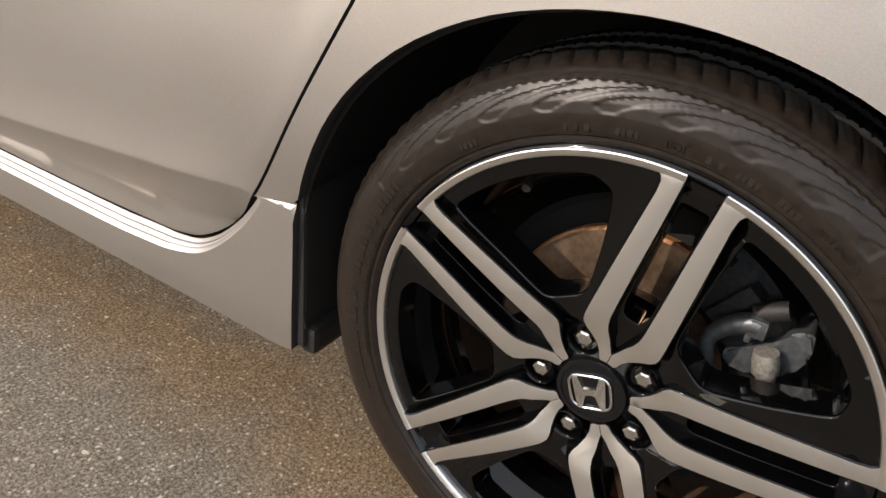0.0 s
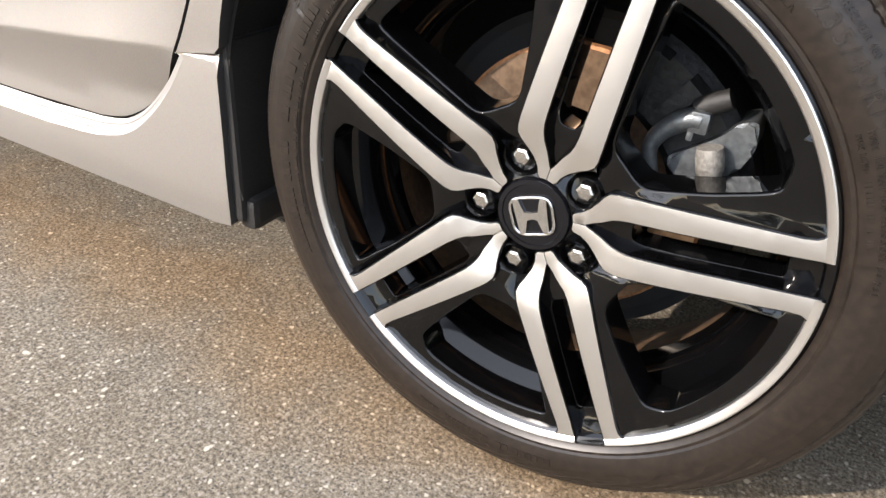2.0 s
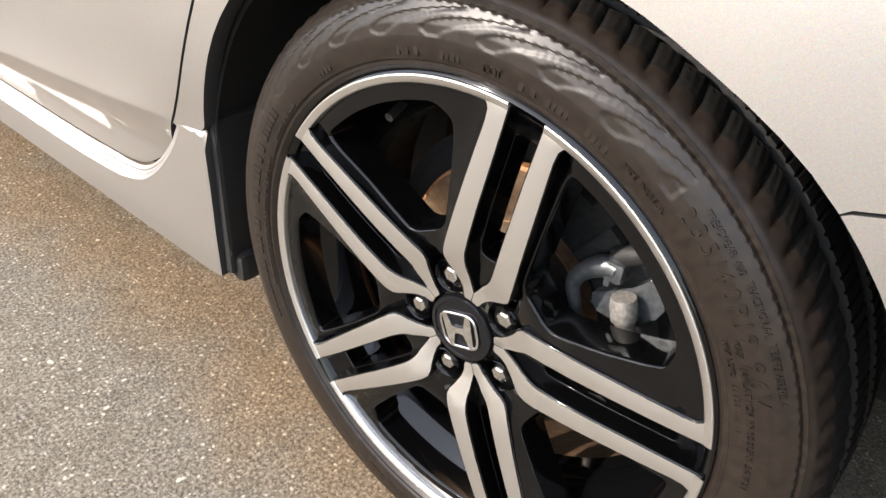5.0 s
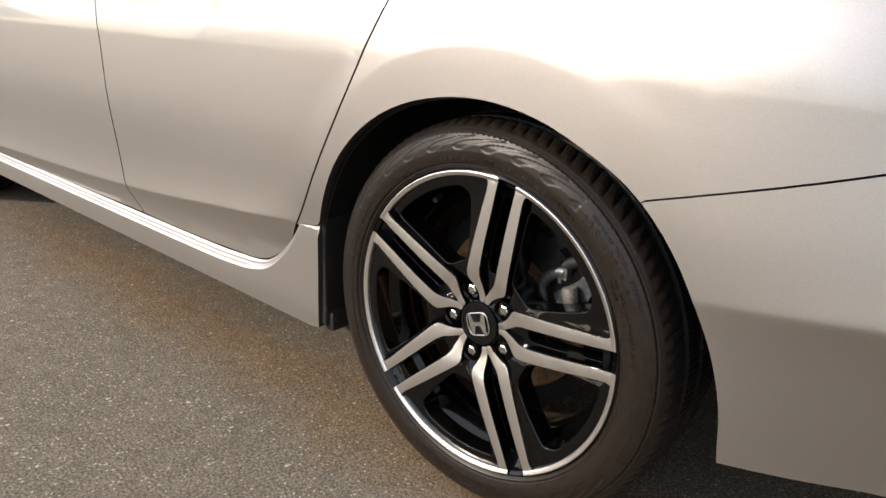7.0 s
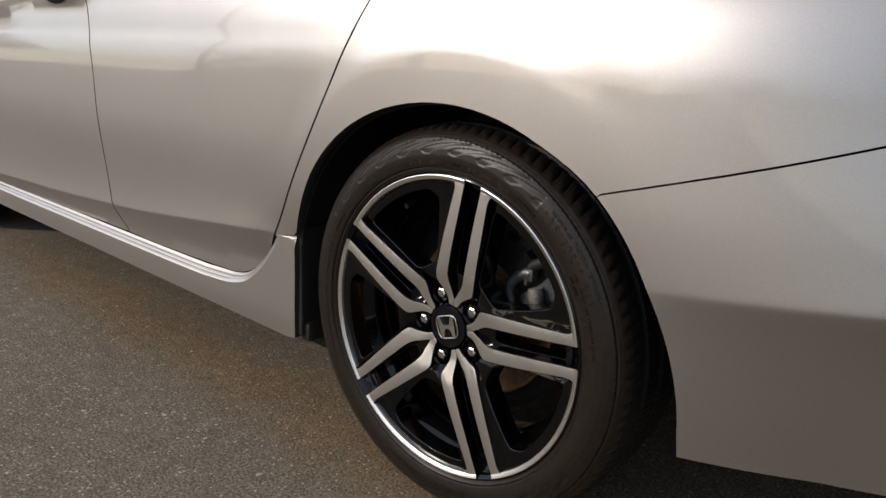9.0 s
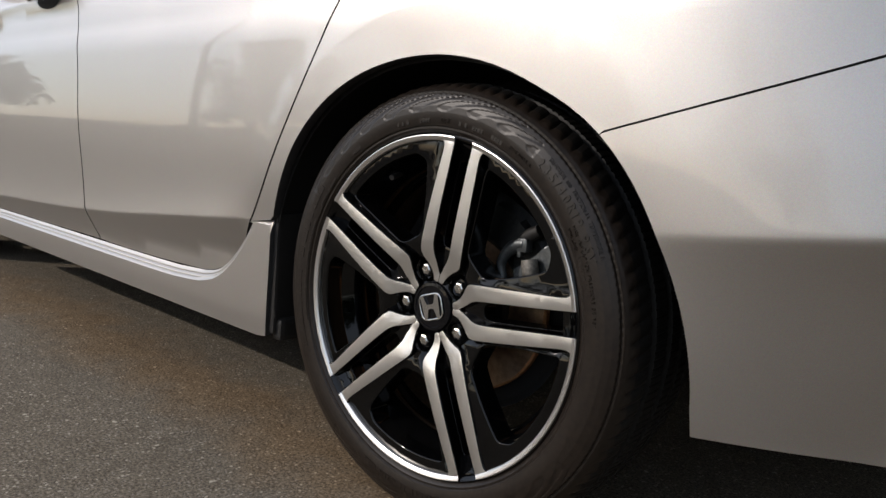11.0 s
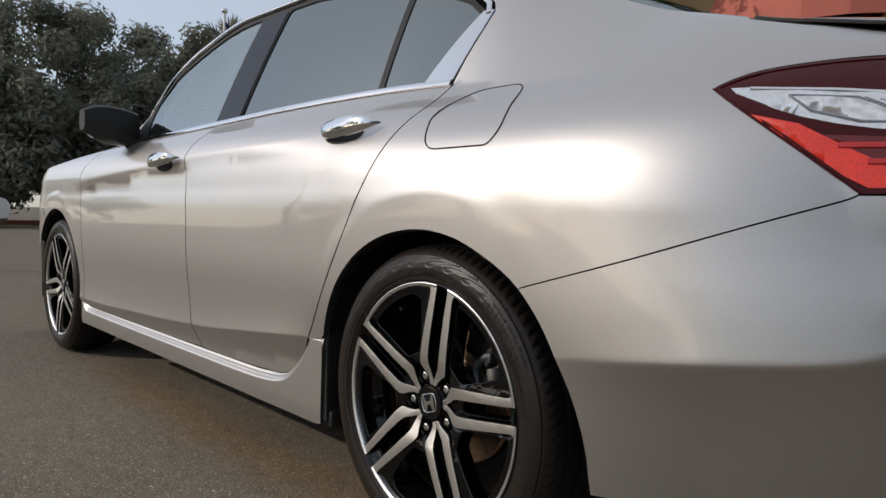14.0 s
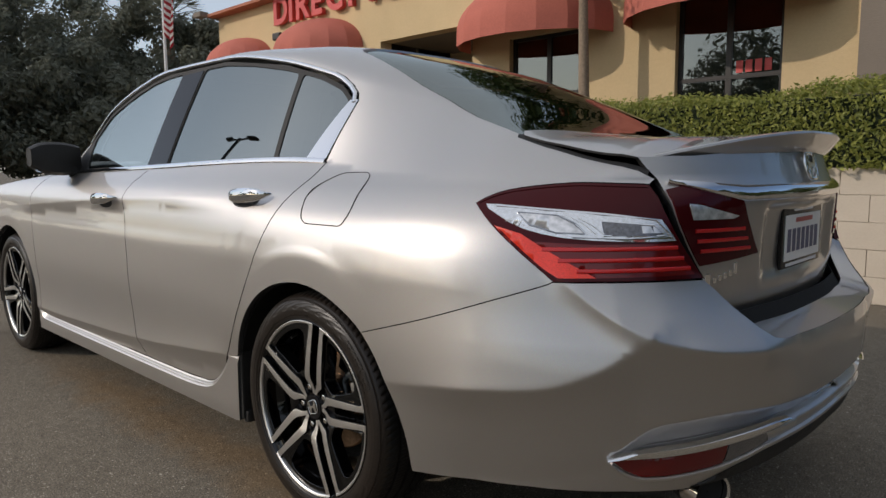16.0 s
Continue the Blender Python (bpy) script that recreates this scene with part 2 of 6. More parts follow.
# heights of the belt line and of the centre line (bonnet, screen, roof, rear screen, deck) along the car
BELT = [(-3.8, 0.80), (-3.3, 0.90), (-2.8, 0.955), (-2.4, 0.985), (-2.0, 0.998), (-1.06, 1.023), (-0.36, 1.039), (-0.13, 1.033), (0.1, 1.005), (0.4, 0.99), (0.8, 0.985), (1.05, 0.985)]
SPINE = [(-3.8, 0.72), (-3.6, 0.83), (-3.2, 0.95), (-2.6, 1.03), (-2.25, 1.065), (-2.05, 1.17), (-1.75, 1.34), (-1.45, 1.45), (-1.2, 1.478), (-0.85, 1.487), (-0.5, 1.475), (-0.15, 1.40), (0.2, 1.265), (0.5, 1.125), (0.6, 1.098), (0.8, 1.092), (1.05, 1.085)]
# the edge between flank and roof: how far in, how high
RAIL_Y = [(-3.8, 0.34), (-2.6, 0.28), (-2.2, 0.20), (-1.84, 0.215), (-1.58, 0.25), (-1.33, 0.27), (-0.9, 0.30), (-0.5, 0.305), (-0.3, 0.315), (-0.1, 0.33), (0.1, 0.36), (0.3, 0.35), (0.5, 0.30), (0.6, 0.297), (0.8, 0.315), (1.05, 0.50)]
RAIL_Z = [(-3.8, 0.80), (-3.2, 0.93), (-2.6, 1.0), (-2.2, 1.06), (-2.05, 1.165), (-1.84, 1.284), (-1.58, 1.383), (-1.33, 1.430), (-0.9, 1.442), (-0.5, 1.388), (-0.3, 1.335), (-0.1, 1.275), (0.1, 1.22), (0.3, 1.155), (0.5, 1.09), (0.6, 1.062), (0.8, 1.016), (1.05, 1.0)]
SIDE = [(0.12, 0.06), (0.16, 0.02), (0.22, 0.004), (0.33, -0.002), (0.42, -0.007), (0.60, -0.016), (0.74, -0.016), (0.80, -0.009), (0.84, 0.0025), (0.875, 0.019), (0.94, 0.074), (1.0, 0.150), (1.05, 0.205)]
TAIL = [(0.12, 0.98), (0.2, 1.03), (0.3, 1.085), (0.4, 1.118), (0.5, 1.132), (0.58, 1.134), (0.62, 1.126), (0.66, 1.102), (0.70, 1.078), (0.76, 1.055), (0.8, 1.047), (0.9, 1.035), (1.0, 1.03), (1.1, 1.03)]
CX, FX, ROUND = 0.2, -3.0, 2.57


def crease(x):
    return spline(x, [(-2.9, 0.80), (-2.4, 0.838), (-1.24, 0.900), (-0.6, 0.917), (-0.1, 0.930)])


def bumper_crease(u):
    return spline(u, [(0.25, 0.489), (0.296, 0.495), (0.337, 0.501), (0.435, 0.515), (0.52, 0.526), (0.614, 0.537), (0.66, 0.546), (0.72, 0.567), (0.787, 0.600), (0.838, 0.634), (0.95, 0.69)])


def shelf_crease(u):
    return spline(u, [(0.66, 0.800), (0.731, 0.763), (0.778, 0.723), (0.834, 0.683), (0.889, 0.653), (0.967, 0.630), (1.052, 0.617), (1.166, 0.610), (1.5, 0.604)])


def door_crease(x):
    """The edge over the tucked-in foot of the doors; it climbs towards the rear wheel."""
    return spline(x, [(-2.40, 0.309), (-2.1, 0.312), (-1.785, 0.322), (-1.40, 0.336), (-1.14, 0.350), (-0.99, 0.360), (-0.708, 0.387), (-0.455, 0.411), (-0.40, 0.416)])


def flare(x, y, z):
    """Flat flares round the wheel arches."""
    for cx in (0.0, -2.776):
        d = math.hypot(x - cx, z - 0.335)
        f = max(0.0, min(1.0, (0.475 - d) / 0.045))
        f = f * f * (3 - 2 * f) * max(0.0, min(1.0, (z - 0.42) / 0.2)) * max(0.0, min(1.0, (0.34 - x + cx) / 0.26))
        y += f * (min(y, -0.0185) - y)
    return y


def sideline(x, z):
    """How far in the body side lies at a length and height."""
    y = spline(z, SIDE)
    k = max(0.0, min(1.0, (0.2 - x) / 1.2))
    k = k * k * (3 - 2 * k)
    hi = max(0.0, min(1.0, (z - 0.78) / 0.22))
    y -= 0.055 * k * hi * hi * (3 - 2 * hi)          # fuller shoulder over the doors
    if x < -0.3:                                      # door foot tucked in under its edge
        q = door_crease(x) - z
        f = max(0.0, min(1.0, (-0.415 - x) / 0.05))
        y += f * 0.36 * min(0.066, 0.5 * (q + math.hypot(q, 0.003)) - 0.0015)
        swell = max(0.0, min(1.0, (-0.40 - x) / 0.18)) * max(0.0, min(1.0, (x + 2.62) / 0.25))
        y -= 0.010 * swell * math.exp(-max(0.0, -q) / 0.060)
    below = crease(x) - z                             # the crease through the door handles
    if below > 0 and x > -2.9:
        y += 0.013 * max(0.0, min(1.0, (-0.30 - x) / 0.5)) * max(0.0, min(1.0, (x + 2.62) / 0.35)) * min(1.0, below / 0.045) * math.exp(-max(0.0, below - 0.045) / 0.16)
    return y


def hollow_line(u):
    """Upper edge of the hollow over the bumper strip."""
    return spline(u, [(0.77, 0.374), (0.80, 0.394), (0.84, 0.425), (0.88, 0.448), (0.96, 0.462), (1.10, 0.473), (1.21, 0.467), (1.5, 0.462)])


def strip_line(u):
    return spline(u, [(0.773, 0.369), (0.84, 0.380), (0.985, 0.397), (1.10, 0.410), (1.20, 0.417), (1.30, 0.423), (1.5, 0.427)])


def lower(u, z, hollow=True):
    if u <= CX and u >= FX:
        return (u, flare(u, sideline(u, z), z), z)
    if u > CX:
        th = min(1.0, (u - CX) / 1.3) * math.pi / 2
        a, b = spline(z, TAIL) - CX, YC - sideline(CX, z)
        fade = max(0.0, min(1.0, (u - 0.22) / 0.25)) * max(0.0, min(1.0, (1.08 - u) / 0.25))
        away = math.hypot(z - bumper_crease(u), 0.006)     # the crease round the bumper
        b += fade * (0.024 * math.exp(-away / 0.12) if z > bumper_crease(u) else 0.024 - 0.040 * (1 - math.exp(-away / 0.08)) - 0.030 * min(1.0, away / 0.24))
        a += 0.016 * fade * math.exp(-away / 0.085)
        fade = max(0.0, min(1.0, (u - 0.68) / 0.15)) * max(0.0, min(1.0, (1.30 - u) / 0.15))
        away = math.hypot(z - shelf_crease(u), 0.006)      # and the edge of the ledge under the lamp
        wide = 0.065 if z > shelf_crease(u) else 0.05
        b += 0.026 * fade * math.exp(-away / wide)
        a += 0.034 * fade * math.exp(-away / wide)
        if hollow and u > 0.78 and z < hollow_line(u):
            deep = hollow_line(u) - strip_line(u)
            t = (hollow_line(u) - z) / deep
            dip = 0.60 * deep * max(0.0, t if t < 0.95 else 0.95 * (1.15 - t) / 0.20)
            a, b = a - dip, b - dip
        x = CX + a * math.sin(th) ** (2 / ROUND)
        return (x, flare(x, YC - b * max(0.0, math.cos(th)) ** (2 / ROUND), z), z)
    th = min(1.0, (FX - u) / 1.25) * math.pi / 2
    a, b = 0.74 - 0.35 * max(0.0, z - 0.6), YC - sideline(FX, z)
    return (FX - a * math.sin(th) ** (2 / 2.3), YC - b * max(0.0, math.cos(th)) ** (2 / 2.3), z)


def section(x, yb, zb, s):
    """Upper cross section from the belt (s = 0) to the centre line (s = 1)."""
    zr, yr, zk = spline(x, SPINE), spline(x, RAIL_Y), spline(x, RAIL_Z)
    yr = max(yr, yb + 0.03)
    zk = max(zk, zb + 0.012)
    zr = max(zr, zk + 0.004)
    my, mz = (yb + yr) / 2 - 0.010, (zb + zk) / 2 + 0.004
    if s <= 0.5:
        t = max(0.0, s) * 2
        return ((1 - t) ** 2 * yb + 2 * t * (1 - t) * my + t * t * yr, (1 - t) ** 2 * zb + 2 * t * (1 - t) * mz + t * t * zk)
    t = min(1.0, s * 2 - 1)
    dy, dz = yr - my, zk - mz
    k = min(0.85 * (zr - zk) / dz, 0.25 * (YC - yr) / dy)
    p1, p2 = (yr + dy * k, zk + dz * k), (yr + 0.45 * (YC - yr), zr)
    a, b, c, d = (1 - t) ** 3, 3 * t * (1 - t) ** 2, 3 * t * t * (1 - t), t**3
    return (a * yr + b * p1[0] + c * p2[0] + d * YC, a * zk + b * p1[1] + c * p2[1] + d * zr)


def skin(u, v):
    """The body's skin: v is the height up to the belt, past it 1 m of v runs from the belt to the centre line."""
    x = lower(u, 0.99)[0]
    zb = spline(x, BELT)
    if v <= zb:
        return lower(u, v)
    p = lower(u, zb)
    y, z = section(p[0], p[1], zb, min(1.0, v - zb))
    return (p[0], y, z)


def belt_at(x):
    """u and the belt's height at a length x."""
    lo, hi = -4.3, 1.5
    for _ in range(40):
        m = (lo + hi) / 2
        lo, hi = (m, hi) if lower(m, 0.99)[0] < x else (lo, m)
    return lo, spline(x, BELT)


def glass_uv(x, z):
    """u, v of the upper skin at a length and height (side windows)."""
    u, zb = belt_at(x)
    lo, hi = 0.0, 0.75
    for _ in range(36):
        m = (lo + hi) / 2
        lo, hi = (m, hi) if skin(u, zb + m)[2] < z else (lo, m)
    return u, zb + lo


def plan_uv(x, y):
    """u, v of the upper skin at a place in plan (roof, screens, deck)."""
    u, zb = belt_at(x)
    lo, hi = 0.0, 1.0
    for _ in range(36):
        m = (lo + hi) / 2
        lo, hi = (m, hi) if skin(u, zb + m)[1] < y else (lo, m)
    return u, zb + lo

# ---------------------------------------------------------------- building helpers
from mathutils.geometry import delaunay_2d_cdt


def part(name, bm, mat, parent=None, label="", smooth=None):
    """Links a bmesh as one mesh object under a thing or a part."""
    me = bpy.data.meshes.new(name)
    bm.normal_update()
    bm.to_mesh(me)
    bm.free()
    for m in mat if isinstance(mat, (list, tuple)) else [mat]:
        me.materials.append(m)
    if smooth is not None:
        me.shade_smooth()
        me.set_sharp_from_angle(angle=radians(smooth))
    ob = new(name, me)
    ob.parent = parent
    return tagged(ob, label)


def thing(name, label, category, group="", kind="", at=(0, 0, 0)):
    ob = new(name)
    ob.location = at
    ob.empty_display_size = 0.1
    return tagged(ob, label, category, group, kind)


def add_box(bm, lo, hi, m=None, bevel=0.0, mat=0):
    lo, hi = Vector(lo), Vector(hi)
    c, s = (lo + hi) / 2, hi - lo
    made = bmesh.ops.create_cube(bm, size=1.0, matrix=(m or Matrix()) @ Matrix.Translation(c) @ Matrix.Diagonal((*s, 1)))
    faces = {f for v in made["verts"] for f in v.link_faces}
    if bevel:
        edges = list({e for v in made["verts"] for e in v.link_edges})
        made = bmesh.ops.bevel(bm, geom=edges, offset=bevel, segments=2, affect="EDGES", profile=0.6)
        faces = set(made["faces"]) | {f for f in faces if f.is_valid}
    for f in faces:
        f.material_index = mat
    return faces


def add_tube(bm, pts, radii, segs=10, mat=0, cap=True):
    pts = [Vector(p) for p in pts]
    rings = []
    for i, p in enumerate(pts):
        d = (pts[min(i + 1, len(pts) - 1)] - pts[max(i - 1, 0)]).normalized()
        a = d.orthogonal().normalized() if i == 0 else (a - d * a.dot(d)).normalized()
        b = d.cross(a)
        r = radii[i] if isinstance(radii, (list, tuple)) else radii
        rings.append([bm.verts.new(p + r * (a * math.cos(k * math.tau / segs) + b * math.sin(k * math.tau / segs))) for k in range(segs)])
    for q, w in zip(rings, rings[1:]):
        for k in range(segs):
            bm.faces.new((q[k], q[(k + 1) % segs], w[(k + 1) % segs], w[k])).material_index = mat
    if cap:
        bm.faces.new(rings[0][::-1]).material_index = mat
        bm.faces.new(rings[-1]).material_index = mat


def add_lathe(bm, profile, segs=64, centre=(0, 0, 0), mat=0, arc=(0, math.tau), close=False, inward=False):
    """Revolves (radius, y) pairs about the y axis."""
    cx, cy, cz = centre
    full = abs(arc[1] - arc[0] - math.tau) < 1e-6
    n = segs if full else segs + 1
    rings = []
    for r, y in profile:
        rings.append([bm.verts.new((cx + r * math.cos(arc[0] + (arc[1] - arc[0]) * k / segs), cy + y, cz + r * math.sin(arc[0] + (arc[1] - arc[0]) * k / segs))) for k in range(n)])
    pairs = list(zip(rings, rings[1:])) + ([(rings[-1], rings[0])] if close else [])
    for q, w in pairs:
        for k in range(segs):
            f = (q[k], q[(k + 1) % n], w[(k + 1) % n], w[k])
            bm.faces.new(f if not inward else f[::-1]).material_index = mat
    return rings


def add_prism(bm, outline, y0, y1, mat=0, bevel=0.0):
    """A plate with a given (x, z) outline between two depths along y."""
    a = [bm.verts.new((x, y0, z)) for x, z in outline]
    b = [bm.verts.new((x, y1, z)) for x, z in outline]
    faces = [bm.faces.new(a), bm.faces.new(b[::-1])]
    n = len(outline)
    for k in range(n):
        faces.append(bm.faces.new((a[k], b[k], b[(k + 1) % n], a[(k + 1) % n])))
    for f in faces:
        f.material_index = mat
    if bevel:
        edges = [e for e in faces[0].edges]
        bmesh.ops.bevel(bm, geom=edges, offset=bevel, segments=2, affect="EDGES")
    return faces


def dense(pts, step, closed=True):
    """The same polygon with points no further apart than step."""
    out = []
    n = len(pts)
    for i in range(n if closed else n - 1):
        a, b = pts[i], pts[(i + 1) % n]
        k = max(1, math.ceil(math.hypot(b[0] - a[0], b[1] - a[1]) / step))
        out += [(a[0] + (b[0] - a[0]) * j / k, a[1] + (b[1] - a[1]) * j / k) for j in range(k)]
    return out if closed else out + [pts[-1]]


def curve(pts, n=8, closed=False):
    """A smooth line (Catmull-Rom) through points in the plane."""
    m, out = len(pts), []
    for i in range(m if closed else m - 1):
        p = [pts[(i + k) % m] if closed else pts[min(max(i + k, 0), m - 1)] for k in (-1, 0, 1, 2)]
        for j in range(n):
            t = j / n
            out.append(tuple(0.5 * (2 * p[1][c] + (p[2][c] - p[0][c]) * t + (2 * p[0][c] - 5 * p[1][c] + 4 * p[2][c] - p[3][c]) * t * t + (3 * p[1][c] - p[0][c] - 3 * p[2][c] + p[3][c]) * t**3) for c in (0, 1)))
    return out if closed else out + [tuple(pts[-1])]


def rounded(pts, r, n=5):
    """A polygon with its corners rounded."""
    out, m = [], len(pts)
    for i in range(m):
        p, a, b = Vector(pts[i]), Vector(pts[i - 1]), Vector(pts[(i + 1) % m])
        q = min(r, (a - p).length * 0.45, (b - p).length * 0.45)
        s, e = p + (a - p).normalized() * q, p + (b - p).normalized() * q
        out += [tuple((1 - t) ** 2 * s + 2 * t * (1 - t) * p + t * t * e) for t in (k / n for k in range(n + 1))]
    return out


def inside(p, poly):
    x, y, c = p[0], p[1], False
    for (x0, y0), (x1, y1) in zip(poly, poly[1:] + poly[:1]):
        if (y0 > y) != (y1 > y) and x < (x1 - x0) * (y - y0) / (y1 - y0) + x0:
            c = not c
    return c


def fill(outline, step, holes=(), extras=()):
    """Triangles that fill a polygon of the plane, with even inner points."""
    loops = [list(outline)] + [list(h) for h in holes]
    verts = [p for lp in loops for p in lp]
    edges, k = [], 0
    for lp in loops:
        edges += [(k + i, k + (i + 1) % len(lp)) for i in range(len(lp))]
        k += len(lp)
    verts += [p for p in extras if inside(p, loops[0]) and not any(inside(p, h) for h in loops[1:]) and min(math.hypot(p[0] - q[0], p[1] - q[1]) for q in verts) > 0.003]
    arr = np.array(verts)
    xs, ys = [p[0] for p in outline], [p[1] for p in outline]
    for iy in range(int((max(ys) - min(ys)) / step) + 2):
        for ix in range(int((max(xs) - min(xs)) / step) + 2):
            p = (min(xs) + (ix + 0.5 * (iy % 2)) * step, min(ys) + iy * step * 0.9)
            if inside(p, loops[0]) and not any(inside(p, h) for h in loops[1:]) and np.min(np.hypot(arr[:, 0] - p[0], arr[:, 1] - p[1])) > 0.55 * step:
                verts.append(p)
    co, _, tris, *_ = delaunay_2d_cdt([Vector(p) for p in verts], edges, [], 0, 1e-7, False)
    co = [tuple(c) for c in co]
    keep = []
    for f in tris:
        c = (sum(co[i][0] for i in f) / 3, sum(co[i][1] for i in f) / 3)
        if inside(c, loops[0]) and not any(inside(c, h) for h in loops[1:]):
            keep.append(tuple(f))
    return co, keep


def hull(name, surf, outline, mat, parent, label="", step=0.03, depth=0.02, lift=0.0, sides=("left",), joined=False, out=None, edge_mat=None, holes=(), lines=()):
    """A sheet of the skin inside an outline given in the skin's own (u, v), with a turned-in edge. sides: left, right or both;
    joined: the two halves meet on the centre line and make one sheet."""
    outline = dense(outline, step)
    holes = [dense(h, step) for h in holes]
    flat, tris = fill(outline, step, holes, lines)
    pos, nor, h = [], [], 1e-3
    for u, v in flat:
        p = Vector(surf(u, v))
        du, dv = Vector(surf(u + h, v)) - Vector(surf(u - h, v)), Vector(surf(u, v + h)) - Vector(surf(u, v - h))
        n = du.cross(dv)
        if n.length < 1e-12:
            n = Vector((0, 0, 1))
        n.normalize()
        away = out(p) if out else p - Vector((min(max(p.x, -2.4), 0.4), YC, min(p.z, 0.75)))
        if n.dot(away) < 0:
            n = -n
        if joined and abs(p.y - YC) < 1e-3:
            p.y, n.y = YC, 0
            n.normalize()
        nor.append(n)
        pos.append(p + n * lift)
    a, b, c = tris[len(tris) // 2]
    count = {}
    tris = [t if (pos[t[1]] - pos[t[0]]).cross(pos[t[2]] - pos[t[0]]).dot(nor[t[0]]) > 0 else t[::-1] for t in tris]
    for t in tris:
        for e in ((t[0], t[1]), (t[1], t[2]), (t[2], t[0])):
            count[e] = 1
    rim = [e for e in count if (e[1], e[0]) not in count]
    if joined:
        rim = [e for e in rim if abs(pos[e[0]].y - YC) > 1e-3 or abs(pos[e[1]].y - YC) > 1e-3]
    made = []
    for halves in ([("left", "right")] if joined else [(s,) for s in sides]):
        vs, fs, ns, ms = [], [], [], []
        for side in halves:
            base = len(vs)

            def put(p, flip=(side == "right")):
                return (p[0], 2 * YC - p[1], p[2]) if flip else tuple(p)

            def turn(n, flip=(side == "right")):
                return (n[0], -n[1], n[2]) if flip else tuple(n)
            vs += [put(p) for p in pos]
            for t in tris:
                f = [base + i for i in t]
                n3 = [turn(nor[i]) for i in t]
                fs.append(f[::-1] if side == "right" else f)
                ns += n3[::-1] if side == "right" else n3
                ms.append(0)
            if depth:
                low = {}
                for e in rim:
                    for i in e:
                        if i not in low:
                            low[i] = len(vs)
                            vs.append(put(pos[i] - nor[i] * depth))
                for i, j in rim:
                    f = [base + j, base + i, low[i], low[j]]
                    e = (pos[j] - pos[i])
                    o = e.cross(nor[i]).normalized()
                    n3 = [turn((o + nor[j] * 0.5).normalized()), turn((o + nor[i] * 0.5).normalized()), turn(o), turn(o)]
                    fs.append(f[::-1] if side == "right" else f)
                    ns += n3[::-1] if side == "right" else n3
                    ms.append(1 if edge_mat else 0)
        me = bpy.data.meshes.new(name)
        me.from_pydata(vs, [], fs)
        me.materials.append(mat)
        if edge_mat:
            me.materials.append(edge_mat)
            me.polygons.foreach_set("material_index", ms)
        me.shade_smooth()
        me.normals_split_custom_set(ns)
        ob = new(name, me)
        ob.parent = parent
        made.append(tagged(ob, label))
    return made


def ribbon(name, surf, path, half, height, mat, parent, label="", lift=0.0, sides=("left",), out=None):
    """A raised strip that follows a line on the skin."""
    made = []
    pts, nrm, h = [], [], 1e-3
    for u, v in path:
        p = Vector(surf(u, v))
        n = (Vector(surf(u + h, v)) - Vector(surf(u - h, v))).cross(Vector(surf(u, v + h)) - Vector(surf(u, v - h))).normalized()
        away = out(p) if out else p - Vector((min(max(p.x, -2.4), 0.4), YC, min(p.z, 0.75)))
        nrm.append(n if n.dot(away) > 0 else -n)
        pts.append(p)
    for side in sides:
        bm = bmesh.new()
        rings = []
        for i, p in enumerate(pts):
            d = (pts[min(i + 1, len(pts) - 1)] - pts[max(i - 1, 0)]).normalized()
            n = nrm[i]
            t = n.cross(d).normalized()
            w = half(i / (len(pts) - 1)) if callable(half) else half
            ring = []
            for a, b in ((-1, -0.006), (-1, 0.2 * height), (-0.75, 0.8 * height), (0, height), (0.75, 0.8 * height), (1, 0.2 * height), (1, -0.006)):
                q = p + t * (a * w) + n * (b + lift)
                ring.append(bm.verts.new((q.x, 2 * YC - q.y, q.z) if side == "right" else q))
            rings.append(ring)
        for q, w in zip(rings, rings[1:]):
            for k in range(6):
                bm.faces.new((q[k], q[k + 1], w[k + 1], w[k]))
        bm.faces.new(rings[0][::-1])
        bm.faces.new(rings[-1])
        bmesh.ops.recalc_face_normals(bm, faces=bm.faces)
        made.append(part(name, bm, mat, parent, label, smooth=50))
    return made


# ---------------------------------------------------------------- ground
def ground():
    bm = bmesh.new()
    xs = [-400, -60, -20, -8, -4, -2, 0, 2, 4, 8, 20, 60, 400]
    grid = [[bm.verts.new((x, y, 0.0)) for y in xs] for x in xs]
    for a, b in zip(grid, grid[1:]):
        for k in range(len(xs) - 1):
            bm.faces.new((a[k], b[k], b[k + 1], a[k + 1]))
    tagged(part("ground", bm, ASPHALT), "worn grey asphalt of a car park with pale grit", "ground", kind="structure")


ground()

# ---------------------------------------------------------------- the car
car = thing("car", "silver metallic four-door sedan parked on asphalt", "car", at=(0, 0, 0))
BOTH = ("left", "right")


ARCH = [(-8, 0.399), (5, 0.3885), (12, 0.384), (25, 0.378), (36, 0.3755), (46, 0.3725), (65, 0.362), (80, 0.3615), (92, 0.3625), (103, 0.365), (117, 0.371), (131, 0.3765), (145, 0.379), (157, 0.378), (172, 0.379)]


def rear_arch(a0, a1, n=24):
    """The rear wheel opening: a little flattened on top, opening out towards the bumper."""
    line = []
    for k in range(n + 1):
        a = a0 + (a1 - a0) * k / n
        r = spline(a, ARCH)
        line.append((r * math.cos(radians(a)), 0.335 + r * math.sin(radians(a))))
    return line


def arch(cx, r, a0, a1, n=24):
    return [(cx + r * math.cos(radians(a0 + (a1 - a0) * k / n)), 0.335 + r * math.sin(radians(a0 + (a1 - a0) * k / n))) for k in range(n + 1)]


